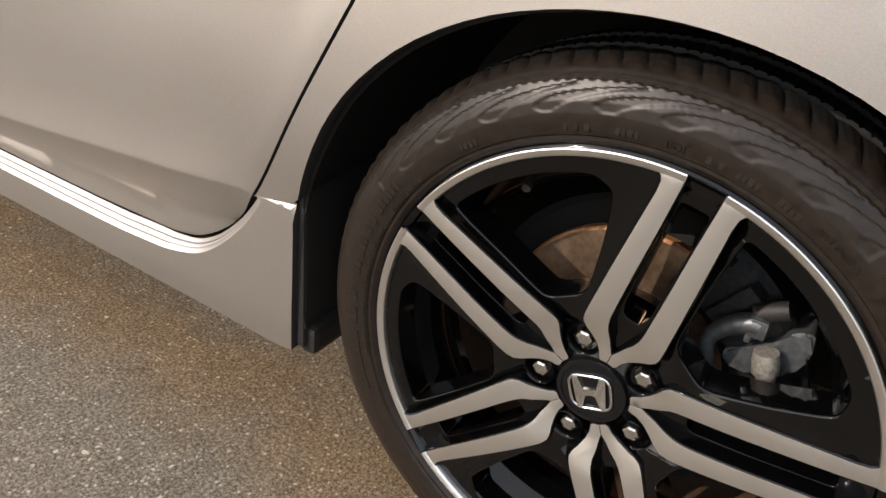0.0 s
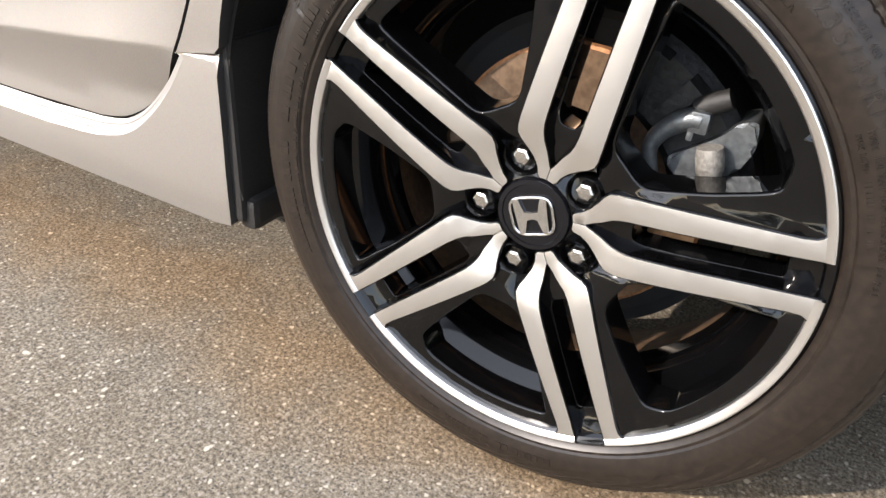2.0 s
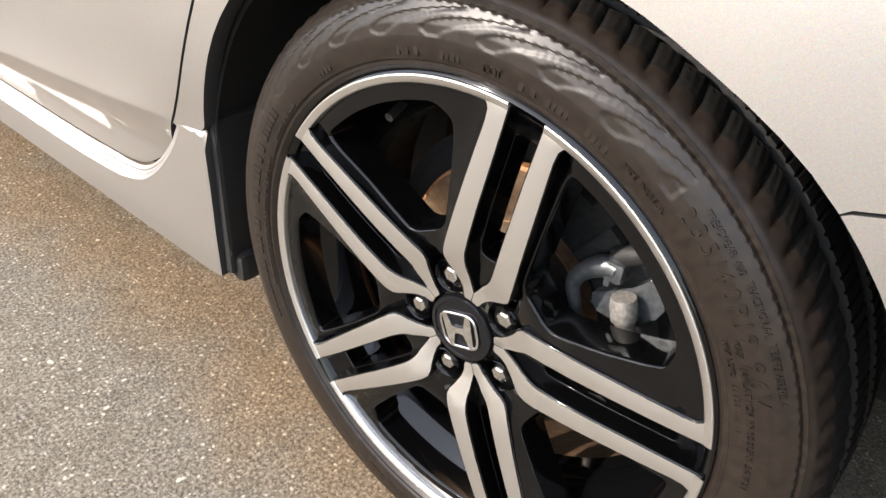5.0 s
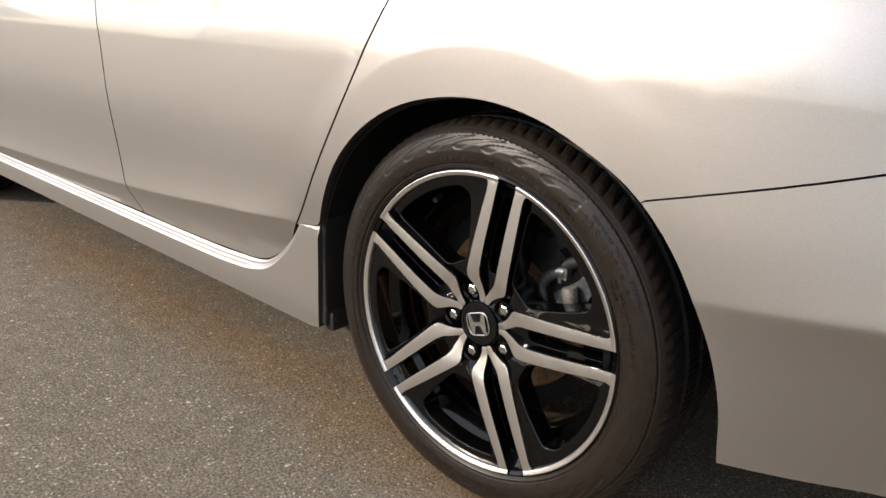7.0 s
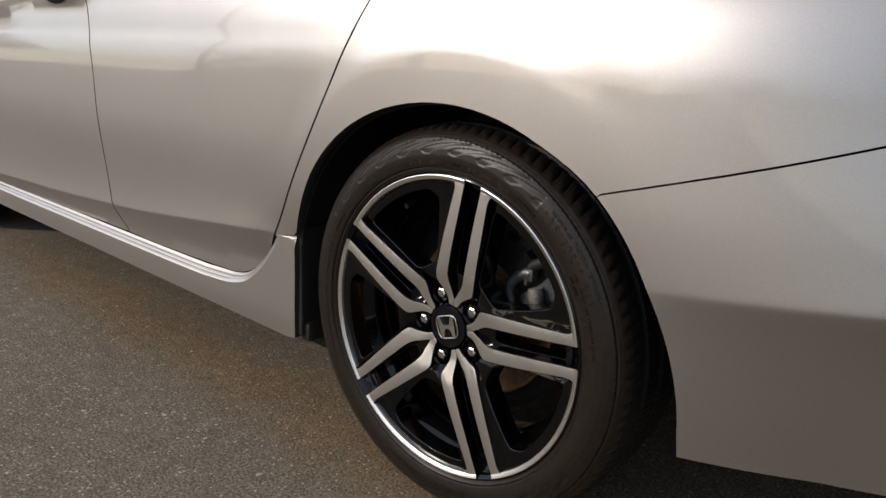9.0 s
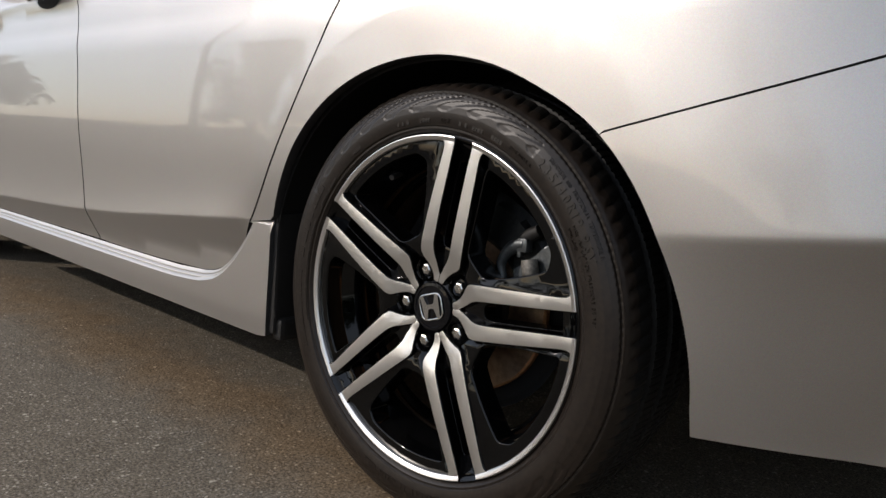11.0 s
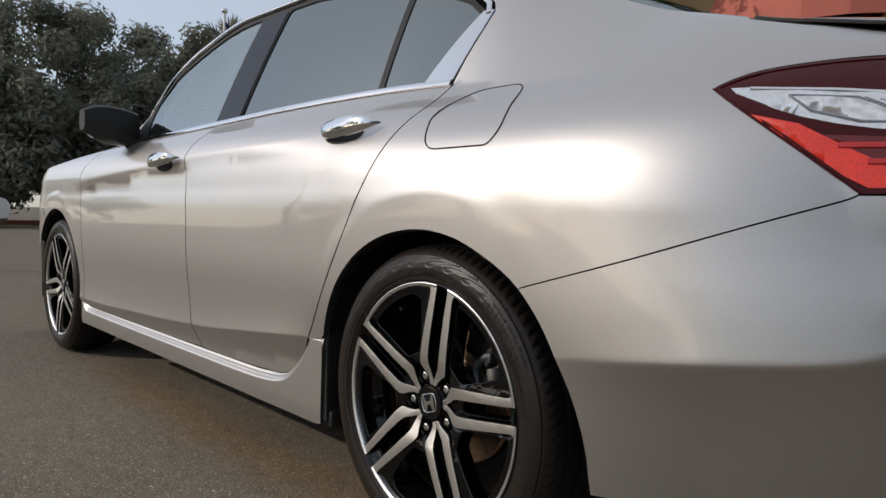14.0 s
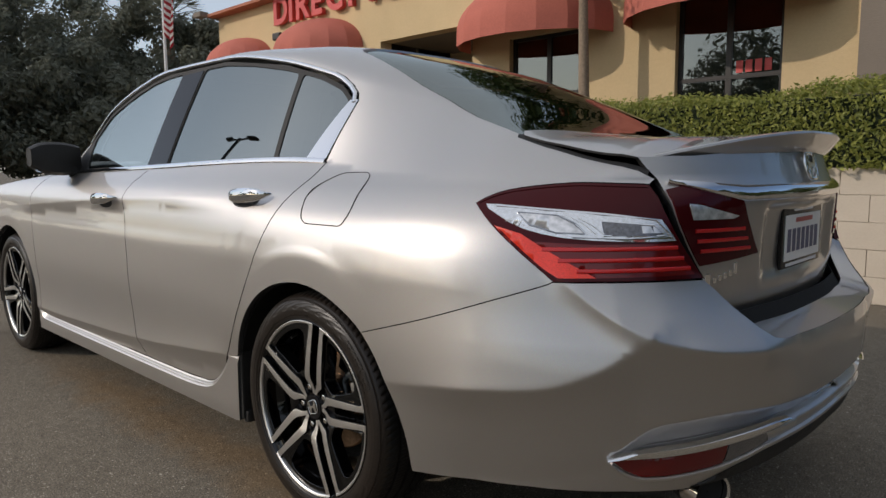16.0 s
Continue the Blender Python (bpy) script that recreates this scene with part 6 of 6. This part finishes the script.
def building():
    b = thing("shop_building", "single-storey ochre stucco shop building with red dome awnings", "building", at=(0, 0, 0))
    x0, x1, top, y = -15.8, 1.6, 5.0, WALL_Y
    # front wall in piers round the openings: (x from, x to, sill, head)
    holes = [(-5.95, -4.45, 0.6, 3.2), (-2.95, -1.50, 0.6, 3.4), (-12.2, -10.2, 0.6, 3.3), (-15.3, -13.6, 0.6, 3.3)]
    porch = (-9.3, -6.8, 0.0, 3.58)
    cuts = sorted(holes + [porch])
    x = x0
    for h in cuts:
        box_part("wall", (x, y, 0), (h[0], y + 0.3, top), STUCCO, b)
        box_part("wall", (h[0], y, h[3]), (h[1], y + 0.3, top), STUCCO, b)
        if h[2] > 0:
            box_part("wall", (h[0], y, 0), (h[1], y + 0.3, h[2]), STUCCO, b)
        x = h[1]
    box_part("wall", (x, y, 0), (-0.58, y + 0.3, top), STUCCO, b)
    box_part("side_wall", (-0.58, y - 0.25, 0), (x1, y + 0.3, top), GREY_AND_SHADE, b, "projecting wing, its shade painted in grey-brown")
    box_part("end_wall", (x0, y + 0.3, 0), (x0 + 0.3, y + 9, top), STUCCO, b)
    box_part("end_wall", (x1 - 0.3, y + 0.3, 0), (x1, y + 9, top), STUCCO, b)
    box_part("back_wall", (x0, y + 9, 0), (x1, y + 9.3, top), STUCCO, b)
    box_part("roof", (x0 + 0.3, y + 0.3, top - 0.6), (x1 - 0.3, y + 9, top - 0.4), GREY_AND_SHADE, b, "flat roof")
    box_part("coping", (x0 - 0.05, y - 0.31, top), (x1, y + 0.36, top + 0.07), TRIM_RED, b, "terracotta coping")
    box_part("porch_back", (-9.4, y + 2.2, 0), (-6.7, y + 2.4, 3.7), STUCCO, b)
    box_part("porch_soffit", (-9.3, y + 0.3, 3.58), (-6.8, y + 2.2, 3.7), GREY_AND_SHADE, b)
    for h in holes:
        a, c, s, t = h
        wd = box_part("shop_window", (a, y + 0.10, s), (a + 0.06, y + 0.16, t), BRONZE, b, "dark bronze framed shop window")
        box_part("jamb", (c - 0.06, y + 0.10, s), (c, y + 0.16, t), BRONZE, wd)
        box_part("mullion", ((a + c) / 2 - 0.04, y + 0.10, s), ((a + c) / 2 + 0.04, y + 0.16, t), BRONZE, wd)
        box_part("transom", (a, y + 0.095, 2.19), (c, y + 0.155, 2.25), BRONZE, wd)
        box_part("head", (a, y + 0.10, t - 0.06), (c, y + 0.16, t), BRONZE, wd)
        box_part("sill", (a, y + 0.08, s), (c, y + 0.18, s + 0.06), BRONZE, wd)
        box_part("pane", (a, y + 0.125, s), (c, y + 0.131, t), SHOP_GLASS, wd, "reflecting shop glass")
        n = 26
        for k in range(n):
            z = s + 0.1 + (t - s - 0.2) * k / n
            box_part("blind_slat", (a + 0.08, y + 0.30, z), ((a + c) / 2 - 0.06, y + 0.33, z + 0.05), BLIND, wd)
        box_part("room_wall", (a - 0.3, y + 1.6, 0), (c + 0.3, y + 1.7, top - 0.7), GREY_AND_SHADE, wd, "dim room behind")
    # street number in the window as plain red bars
    for k in range(4):
        bm = bmesh.new()
        add_box(bm, (-2.13 + 0.125 * k, y + 0.118, 2.27), (-2.04 + 0.125 * k, y + 0.122, 2.43), bevel=0.001)
        part("window_bar", bm, SIGN_RED, b, "red bar in the shop window")
    # sign letters
    for k, (c, xx) in enumerate(zip("DIRECTAU", (-13.0, -12.36, -12.08, -11.48, -10.92, -10.33, -9.45, -8.80))):
        cu = bpy.data.curves.new("letter", "FONT")
        cu.body, cu.size, cu.extrude, cu.bevel_depth, cu.offset = c, 0.84, 0.05, 0.004, 0.022
        cu.resolution_u = 4
        ob = bpy.data.objects.new("letter", cu)
        me = bpy.data.meshes.new_from_object(ob)
        me.transform(Matrix.Translation((xx, y - 0.09, 4.42)) @ Matrix.Rotation(radians(90), 4, "X"))
        me.materials.clear()
        me.materials.append(SIGN_RED)
        l = new("sign_letter", me)
        l.parent = b
        l["label"] = "red raised sign letter"
        bpy.data.objects.remove(ob)
        bpy.data.curves.remove(cu)
    # wall lamp and camera on the corner
    bm = bmesh.new()
    add_tube(bm, [(-15.75, y + 0.1, 4.95), (-15.95, y - 0.3, 5.05)], 0.03, 8)
    add_box(bm, (-16.25, y - 0.5, 5.0), (-15.85, y - 0.25, 5.14), bevel=0.03)
    part("flood_lamp", bm, GREY_AND_SHADE, b, "small flood lamp on the corner")
    bm = bmesh.new()
    add_box(bm, (-12.9, y - 0.25, 4.02), (-12.6, y, 4.2), bevel=0.04)
    part("wall_lamp", bm, BRONZE, b, "small wall lamp under the sign")
    return b


def awning(x0, x1, ztop, zlow, deep, parent):
    """A dome awning: cloth gores over a quarter round, open below."""
    cx, hw = (x0 + x1) / 2, (x1 - x0) / 2
    bm = bmesh.new()
    n, m = 9, 12
    h = ztop - zlow - 0.22
    rows = []
    for i in range(n + 1):
        a = math.pi * i / n
        col = []
        for j in range(m + 1):
            b = math.pi / 2 * j / m
            rr = math.cos(b)
            s = 1 + 0.0 * (1 if i % 2 else 0) * math.sin(2 * b)
            col.append(bm.verts.new((cx - hw * math.cos(a) * rr * s, WALL_Y - 0.004 - deep * math.sin(a) * rr * s, zlow + 0.22 + h * math.sin(b))))
        low_v = bm.verts.new((cx - hw * math.cos(a), WALL_Y - 0.004 - deep * math.sin(a), zlow))
        rows.append([low_v] + col)
    for p, q in zip(rows, rows[1:]):
        for j in range(m + 1):
            if (p[j].co - q[j].co).length > 1e-4 or (p[j + 1].co - q[j + 1].co).length > 1e-4:
                try:
                    bm.faces.new((p[j], q[j], q[j + 1], p[j + 1]))
                except ValueError:
                    pass
    bmesh.ops.remove_doubles(bm, verts=bm.verts, dist=1e-4)
    bmesh.ops.recalc_face_normals(bm, faces=bm.faces)
    bmesh.ops.solidify(bm, geom=list(bm.faces), thickness=0.012)
    part("awning", bm, RED_CLOTH, parent, "faded red cloth dome awning", smooth=14)


b = building()
awning(-6.85, -3.95, 4.10, 3.05, 1.15, b)
awning(-3.65, -0.85, 4.15, 3.05, 1.15, b)
awning(-12.6, -9.85, 4.30, 3.35, 1.0, b)
awning(-15.6, -13.2, 4.30, 3.35, 1.0, b)

# ---------------------------------------------------------------- low block wall with a clipped hedge
HEDGE_Y = 4.6


def block_wall():
    w = thing("block_wall", "low pale concrete block wall under a hedge", "wall", kind="structure")
    box_part("core", (-6.9, HEDGE_Y + 0.015, 0), (1.95, HEDGE_Y + 0.19, 0.985), BLOCK, w)
    proto = None
    for row in range(5):
        for k in range(22):
            x = -7.0 + 0.4 * k + (0.2 if row % 2 else 0)
            z = 0.003 + 0.198 * row
            if proto is None:
                bm = bmesh.new()
                add_box(bm, (0.002, 0, 0.002), (0.398, 0.20, 0.197), bevel=0.003)
                proto = part("block", bm, BLOCK, w)
                proto.location = (x, HEDGE_Y, z)
                continue
            ob = new("block", proto.data)
            ob.parent = w
            ob.location = (x, HEDGE_Y + random.uniform(-0.002, 0.002), z)
    return w


def leaf_cloud(bm, points, size, jitter=0.5):
    """Small bent leaves at the given (place, outward) pairs."""
    for p, n in points:
        d = (Vector(n) + Vector((random.gauss(0, jitter), random.gauss(0, jitter), random.gauss(0, jitter)))).normalized()
        a = d.orthogonal().normalized()
        a.rotate(Matrix.Rotation(random.uniform(0, math.tau), 3, d))
        c = d.cross(a)
        s = size * random.uniform(0.6, 1.4)
        p = Vector(p)
        vs = [bm.verts.new(q) for q in (p - a * s, p + c * s * 0.42 + d * s * 0.12, p + a * s, p - c * s * 0.42 + d * s * 0.12)]
        bm.faces.new(vs)


def hedge():
    m = leafy("hedge_leaves", (0.15, 0.18, 0.030), (0.42, 0.42, 0.095))
    h = thing("hedge", "clipped green hedge above the block wall", "hedge", kind="stuff")
    bm = bmesh.new()
    pts = []
    for _ in range(42000):
        x = random.uniform(-6.6, 1.8)
        top = 1.58 + 0.03 * math.sin(x * 2.1) + 0.025 * math.sin(x * 5.3 + 1)
        t = random.random()
        if t < 0.5:
            pts.append(((x, HEDGE_Y - 0.05 + random.gauss(0, 0.03), random.uniform(0.98, top)), (0, -1, 0.3)))
        else:
            pts.append(((x, random.uniform(HEDGE_Y - 0.05, HEDGE_Y + 1.0), top + random.gauss(0, 0.025)), (0, -0.3, 1)))
    leaf_cloud(bm, pts, 0.021, 0.7)
    part("foliage", bm, m, h)
    # near-black box: the shade inside the hedge put into its colour
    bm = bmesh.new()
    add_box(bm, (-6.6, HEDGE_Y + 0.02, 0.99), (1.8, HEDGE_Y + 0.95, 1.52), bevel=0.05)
    part("hedge_shade_box", bm, material("hedge_shade", (0.012, 0.02, 0.006), 0.9), h)


block_wall()
hedge()

# ---------------------------------------------------------------- trees, flagpole, fence
BARK = plain("grey_brown_bark", (0.24, 0.18, 0.125), 0.9, var=0.3, scale=12, relief=0.5)


def tree(name, label, x, y, height, spread, leaves, size, mat, trunk_h=0.35, seed=1, squash=0.8, base_z=0.0, lean=0.0, girth=0.035):
    rng = random.Random(seed)
    t = thing(name, label, "tree", at=(x, y, base_z))
    bm = bmesh.new()
    th = height * trunk_h
    r0 = girth * height ** 0.9
    add_tube(bm, [(0, 0, -0.1), (lean * 0.3, 0.03, th * 0.5), (lean, 0, th)], [r0 * 1.25, r0, r0 * 0.75], 12)
    tips = []
    for k in range(9):
        a = k * math.tau / 9 + rng.uniform(-0.3, 0.3)
        rr = spread * rng.uniform(0.35, 0.8)
        top = Vector((lean + rr * math.cos(a), rr * math.sin(a), th + (height - th) * rng.uniform(0.25, 0.85)))
        mid = Vector((lean, 0, th)) * 0.5 + top * 0.5 + Vector((rng.uniform(-.2, .2), rng.uniform(-.2, .2), 0.15)) * spread * 0.2
        add_tube(bm, [(lean, 0, th * 0.95), mid, top], [r0 * 0.55, r0 * 0.3, r0 * 0.1], 7)
        tips += [mid, top]
    part("trunk", bm, BARK, t, "bark trunk and limbs", smooth=60)
    clumps = []
    for k in range(46):
        a, e = rng.uniform(0, math.tau), rng.uniform(-0.25, 1.0)
        rr = spread * math.sqrt(max(0.0, 1 - (e * 0.95) ** 2)) * rng.uniform(0.55, 1.02)
        clumps.append((Vector((lean + rr * math.cos(a), rr * math.sin(a), th + (height - th) * (0.30 + 0.66 * e * squash / 0.8))), spread * rng.uniform(0.16, 0.34)))
    clumps += [(p, spread * 0.22) for p in tips]
    bm = bmesh.new()
    state = random.getstate()
    random.seed(seed)
    pts = []
    for _ in range(leaves):
        c, r = clumps[int(rng.random() * len(clumps))]
        d = Vector((rng.gauss(0, 1), rng.gauss(0, 1), rng.gauss(0, 0.8))).normalized()
        pts.append((c + d * r * rng.uniform(0.45, 1.08), d + Vector((0, 0, 0.4))))
    leaf_cloud(bm, pts, size, 0.5)
    random.setstate(state)
    part("crown", bm, mat, t, "crown of small leaves")
    return t


# leaf colour lightened and greyed: haze over the far trees is painted in
OAK_HAZED = leafy("hazed_oak_leaves", (0.150, 0.158, 0.118), (0.26, 0.26, 0.185))
GREEN = leafy("street_tree_leaves", (0.03, 0.05, 0.012), (0.10, 0.13, 0.03))
for k, (x, y, h, s) in enumerate(((-30, 6.2, 7.9, 3.6), (-33, 10.0, 8.3, 3.8), (-31, 13.2, 7.8, 3.2), (-28, 15.6, 6.8, 2.6), (-34, 3.0, 6.6, 3.2), (-36, -0.3, 5.8, 3.0), (-33, 17.5, 7.4, 3.0), (-27.5, 4.2, 4.8, 2.6), (-28, 9.0, 5.2, 2.8))):
    tree("oak_tree", "dark green evergreen oak behind the car park", x, y, h, s, 27000, 0.125, OAK_HAZED, 0.16, 11 + k, squash=1.0)
tree("street_tree", "small leafy tree before the shop", -3.95, 7.7, 6.2, 1.5, 5200, 0.075, GREEN, 0.62, 31, squash=0.7, lean=-0.05, girth=0.016)
tree("lot_tree", "small dark tree across the car park", -9.4, -10.0, 5.6, 1.9, 5200, 0.09, OAK_HAZED, 0.45, 33, squash=0.8)


def palm(x, y, h):
    t = thing("palm_tree", "tall fan palm beyond the oaks", "tree", at=(x, y, 0))
    bm = bmesh.new()
    add_tube(bm, [(0, 0, 0), (0.1, 0, h * 0.5), (0, 0, h)], [0.28, 0.22, 0.2], 10)
    part("trunk", bm, BARK, t, smooth=60)
    bm = bmesh.new()
    rng = random.Random(5)
    for k in range(46):
        a, e = rng.uniform(0, math.tau), rng.uniform(-0.5, 1.3)
        d = Vector((math.cos(a) * math.cos(e), math.sin(a) * math.cos(e), math.sin(e)))
        side = d.cross(Vector((0, 0, 1))).normalized()
        up = side.cross(d)
        hub = Vector((0, 0, h)) + d * 0.9
        for j in range(9):
            b = (j - 4) * 0.26
            tip = hub + (d * math.cos(b) + side * math.sin(b)) * rng.uniform(0.7, 1.0) - up * 0.15 * abs(b)
            w = (side * math.cos(b) - d * math.sin(b)) * 0.05
            bm.faces.new([bm.verts.new(q) for q in (hub, (hub + tip) / 2 + w, tip, (hub + tip) / 2 - w)])
        add_tube(bm, [(0, 0, h - 0.1), hub], 0.02, 4, cap=False)
    part("crown", bm, OAK_HAZED, t, "fan fronds")


palm(-29.5, 13.6, 8.0)


def flagpole(x, y, h):
    t = thing("flagpole", "white flagpole with a furled striped flag", "flagpole", at=(x, y, 0))
    bm = bmesh.new()
    add_tube(bm, [(0, 0, 0), (0, 0, h)], [0.06, 0.04], 12)
    part("pole", bm, plain("white_pole_paint", (0.75, 0.73, 0.70), 0.4, var=0.06, scale=8, relief=0.0), t, smooth=60)
    bm = bmesh.new()
    made = bmesh.ops.create_uvsphere(bm, u_segments=14, v_segments=10, radius=0.10)
    bm.transform(Matrix.Translation((0, 0, h + 0.05)))
    part("finial", bm, CHROME, t, "ball finial", smooth=60)
    red, white, blue = (material("flag_" + n, c, 0.8) for n, c in (("red", (0.45, 0.03, 0.04)), ("white", (0.75, 0.72, 0.68)), ("blue", (0.02, 0.03, 0.12))))
    bm = bmesh.new()
    n, rows = 10, 13
    grid = []
    for i in range(n + 1):
        col = []
        for j in range(rows + 1):
            s = i / n
            f = j / rows
            col.append(bm.verts.new((0.05 + 0.50 * s, 0.10 * math.sin(s * 9 + f * 2), h - 0.35 - 1.25 * f - 0.75 * s * (0.6 + 0.4 * f))))
        grid.append(col)
    for i in range(n):
        for j in range(rows):
            f = bm.faces.new((grid[i][j], grid[i + 1][j], grid[i + 1][j + 1], grid[i][j + 1]))
            f.material_index = 2 if i < 4 and j < 7 else j % 2
    bmesh.ops.solidify(bm, geom=list(bm.faces), thickness=0.004)
    part("flag", bm, [red, white, blue], t, "striped flag hanging limp", smooth=60)


flagpole(-19.8, 8.85, 6.95)


def far_kerb():
    bm = bmesh.new()
    add_box(bm, (-29.5, -30, 0), (-29.2, 30, 0.16), bevel=0.03)
    tagged(part("kerb", bm, TRIM_RED), "reddish kerb along the far edge of the car park", "kerb", kind="structure")


far_kerb()


def lamp_post(x, y):
    t = thing("street_lamp", "dark car park lamp post with two heads", "street lamp", at=(x, y, 0))
    bm = bmesh.new()
    add_tube(bm, [(0, 0, 0), (0, 0, 7.5)], [0.10, 0.07], 12)
    add_box(bm, (-0.25, -0.25, 0), (0.25, 0.25, 0.6), bevel=0.03)
    part("pole", bm, BRONZE, t, smooth=50)
    for s in (-1, 1):
        bm = bmesh.new()
        add_tube(bm, [(0, 0, 7.4), (s * 0.5, 0, 7.5)], 0.04, 8)
        add_box(bm, (s * 0.66 - 0.2, -0.12, 7.46), (s * 0.66 + 0.2, 0.12, 7.56), bevel=0.04)
        part("head", bm, BRONZE, t, "lamp head")


lamp_post(-13.0, -6.9)
# out of view; those at x > 0 added to darken the rear's reflections
for k, (x, y, h, s) in enumerate(((-26, -18, 4.6, 3.4), (-14, -24, 8.0, 4.5), (-36, -9, 4.4, 3.4), (-2, -30, 7.5, 4.5), (9, 24, 7.0, 4.0), (17, 20, 7.5, 4.2), (24, 13, 7.0, 4.2), (27, 4, 7.0, 4.2), (26, -6, 6.5, 4.0))):
    tree("lot_tree", "out-of-view dark green tree at the edge of the car park", x, y, h, s, 3500, 0.22, OAK_HAZED, 0.22, 51 + k, squash=0.9)
# unseen row, added to cut the low sky light on the car's rear
for k, (x, y, h, sp) in enumerate(((10.5, -3.0, 4.4, 2.6), (11.5, 2.0, 4.6, 2.7), (10.8, 7.0, 4.4, 2.6), (11.5, -8.5, 4.4, 2.6), (10.5, 12.5, 4.6, 2.7), (7.5, 16.0, 4.4, 2.6))):
    tree("lot_tree", "unseen dense green tree added behind the car to darken its rear", x, y, h, sp, 6000, 0.16, GREEN, 0.10, 71 + k, squash=1.0)


def far_car(x, y):
    """A white car parked at the far edge of the lot, its length along y."""
    c = thing("parked_car", "white hatchback parked before the far trees", "car", at=(x, y, 0))
    white = plain("white_car_paint", (0.72, 0.72, 0.70), 0.35, 0.0, 0.6, var=0.04, scale=6, relief=0.0)
    side = rounded([(-2.05, 0.30), (-2.10, 0.72), (-1.90, 0.92), (-1.55, 0.98), (-0.85, 1.40), (0.10, 1.46), (1.05, 1.38), (1.62, 1.02), (2.02, 0.92), (2.12, 0.68), (2.08, 0.30)], 0.08, 4)
    bm = bmesh.new()
    add_prism(bm, side, -0.86, 0.86, bevel=0.04)
    bm.transform(Matrix.Rotation(radians(90), 4, "Z"))
    bmesh.ops.recalc_face_normals(bm, faces=bm.faces)
    part("body", bm, white, c, smooth=30)
    for sx in (-1, 1):
        for pts in ([(-0.82, 1.33), (-1.30, 1.02), (-0.05, 1.02), (-0.05, 1.38)], [(0.05, 1.38), (0.05, 1.02), (1.35, 1.04), (0.98, 1.32)]):
            bm = bmesh.new()
            add_prism(bm, pts, -0.004, 0.004)
            bm.transform(Matrix.Translation((sx * 0.864, 0, 0)) @ Matrix.Rotation(radians(90), 4, "Z"))
            bmesh.ops.recalc_face_normals(bm, faces=bm.faces)
            part("side_window", bm, PIANO, c, "dark side window")
        for wy in (-1.30, 1.32):
            bm = bmesh.new()
            add_lathe(bm, [(0.02, -0.01), (0.19, -0.01), (0.20, 0.0), (0.29, -0.005), (0.31, 0.03), (0.31, 0.20)], 28)
            bm.transform(Matrix.Translation((sx * 0.87, wy, 0.31)) @ Matrix.Rotation(radians(90 * sx), 4, "Z"))
            bmesh.ops.recalc_face_normals(bm, faces=bm.faces)
            part("wheel", bm, PLASTIC, c, "dark wheel", smooth=40)


far_car(-25.2, 1.75)
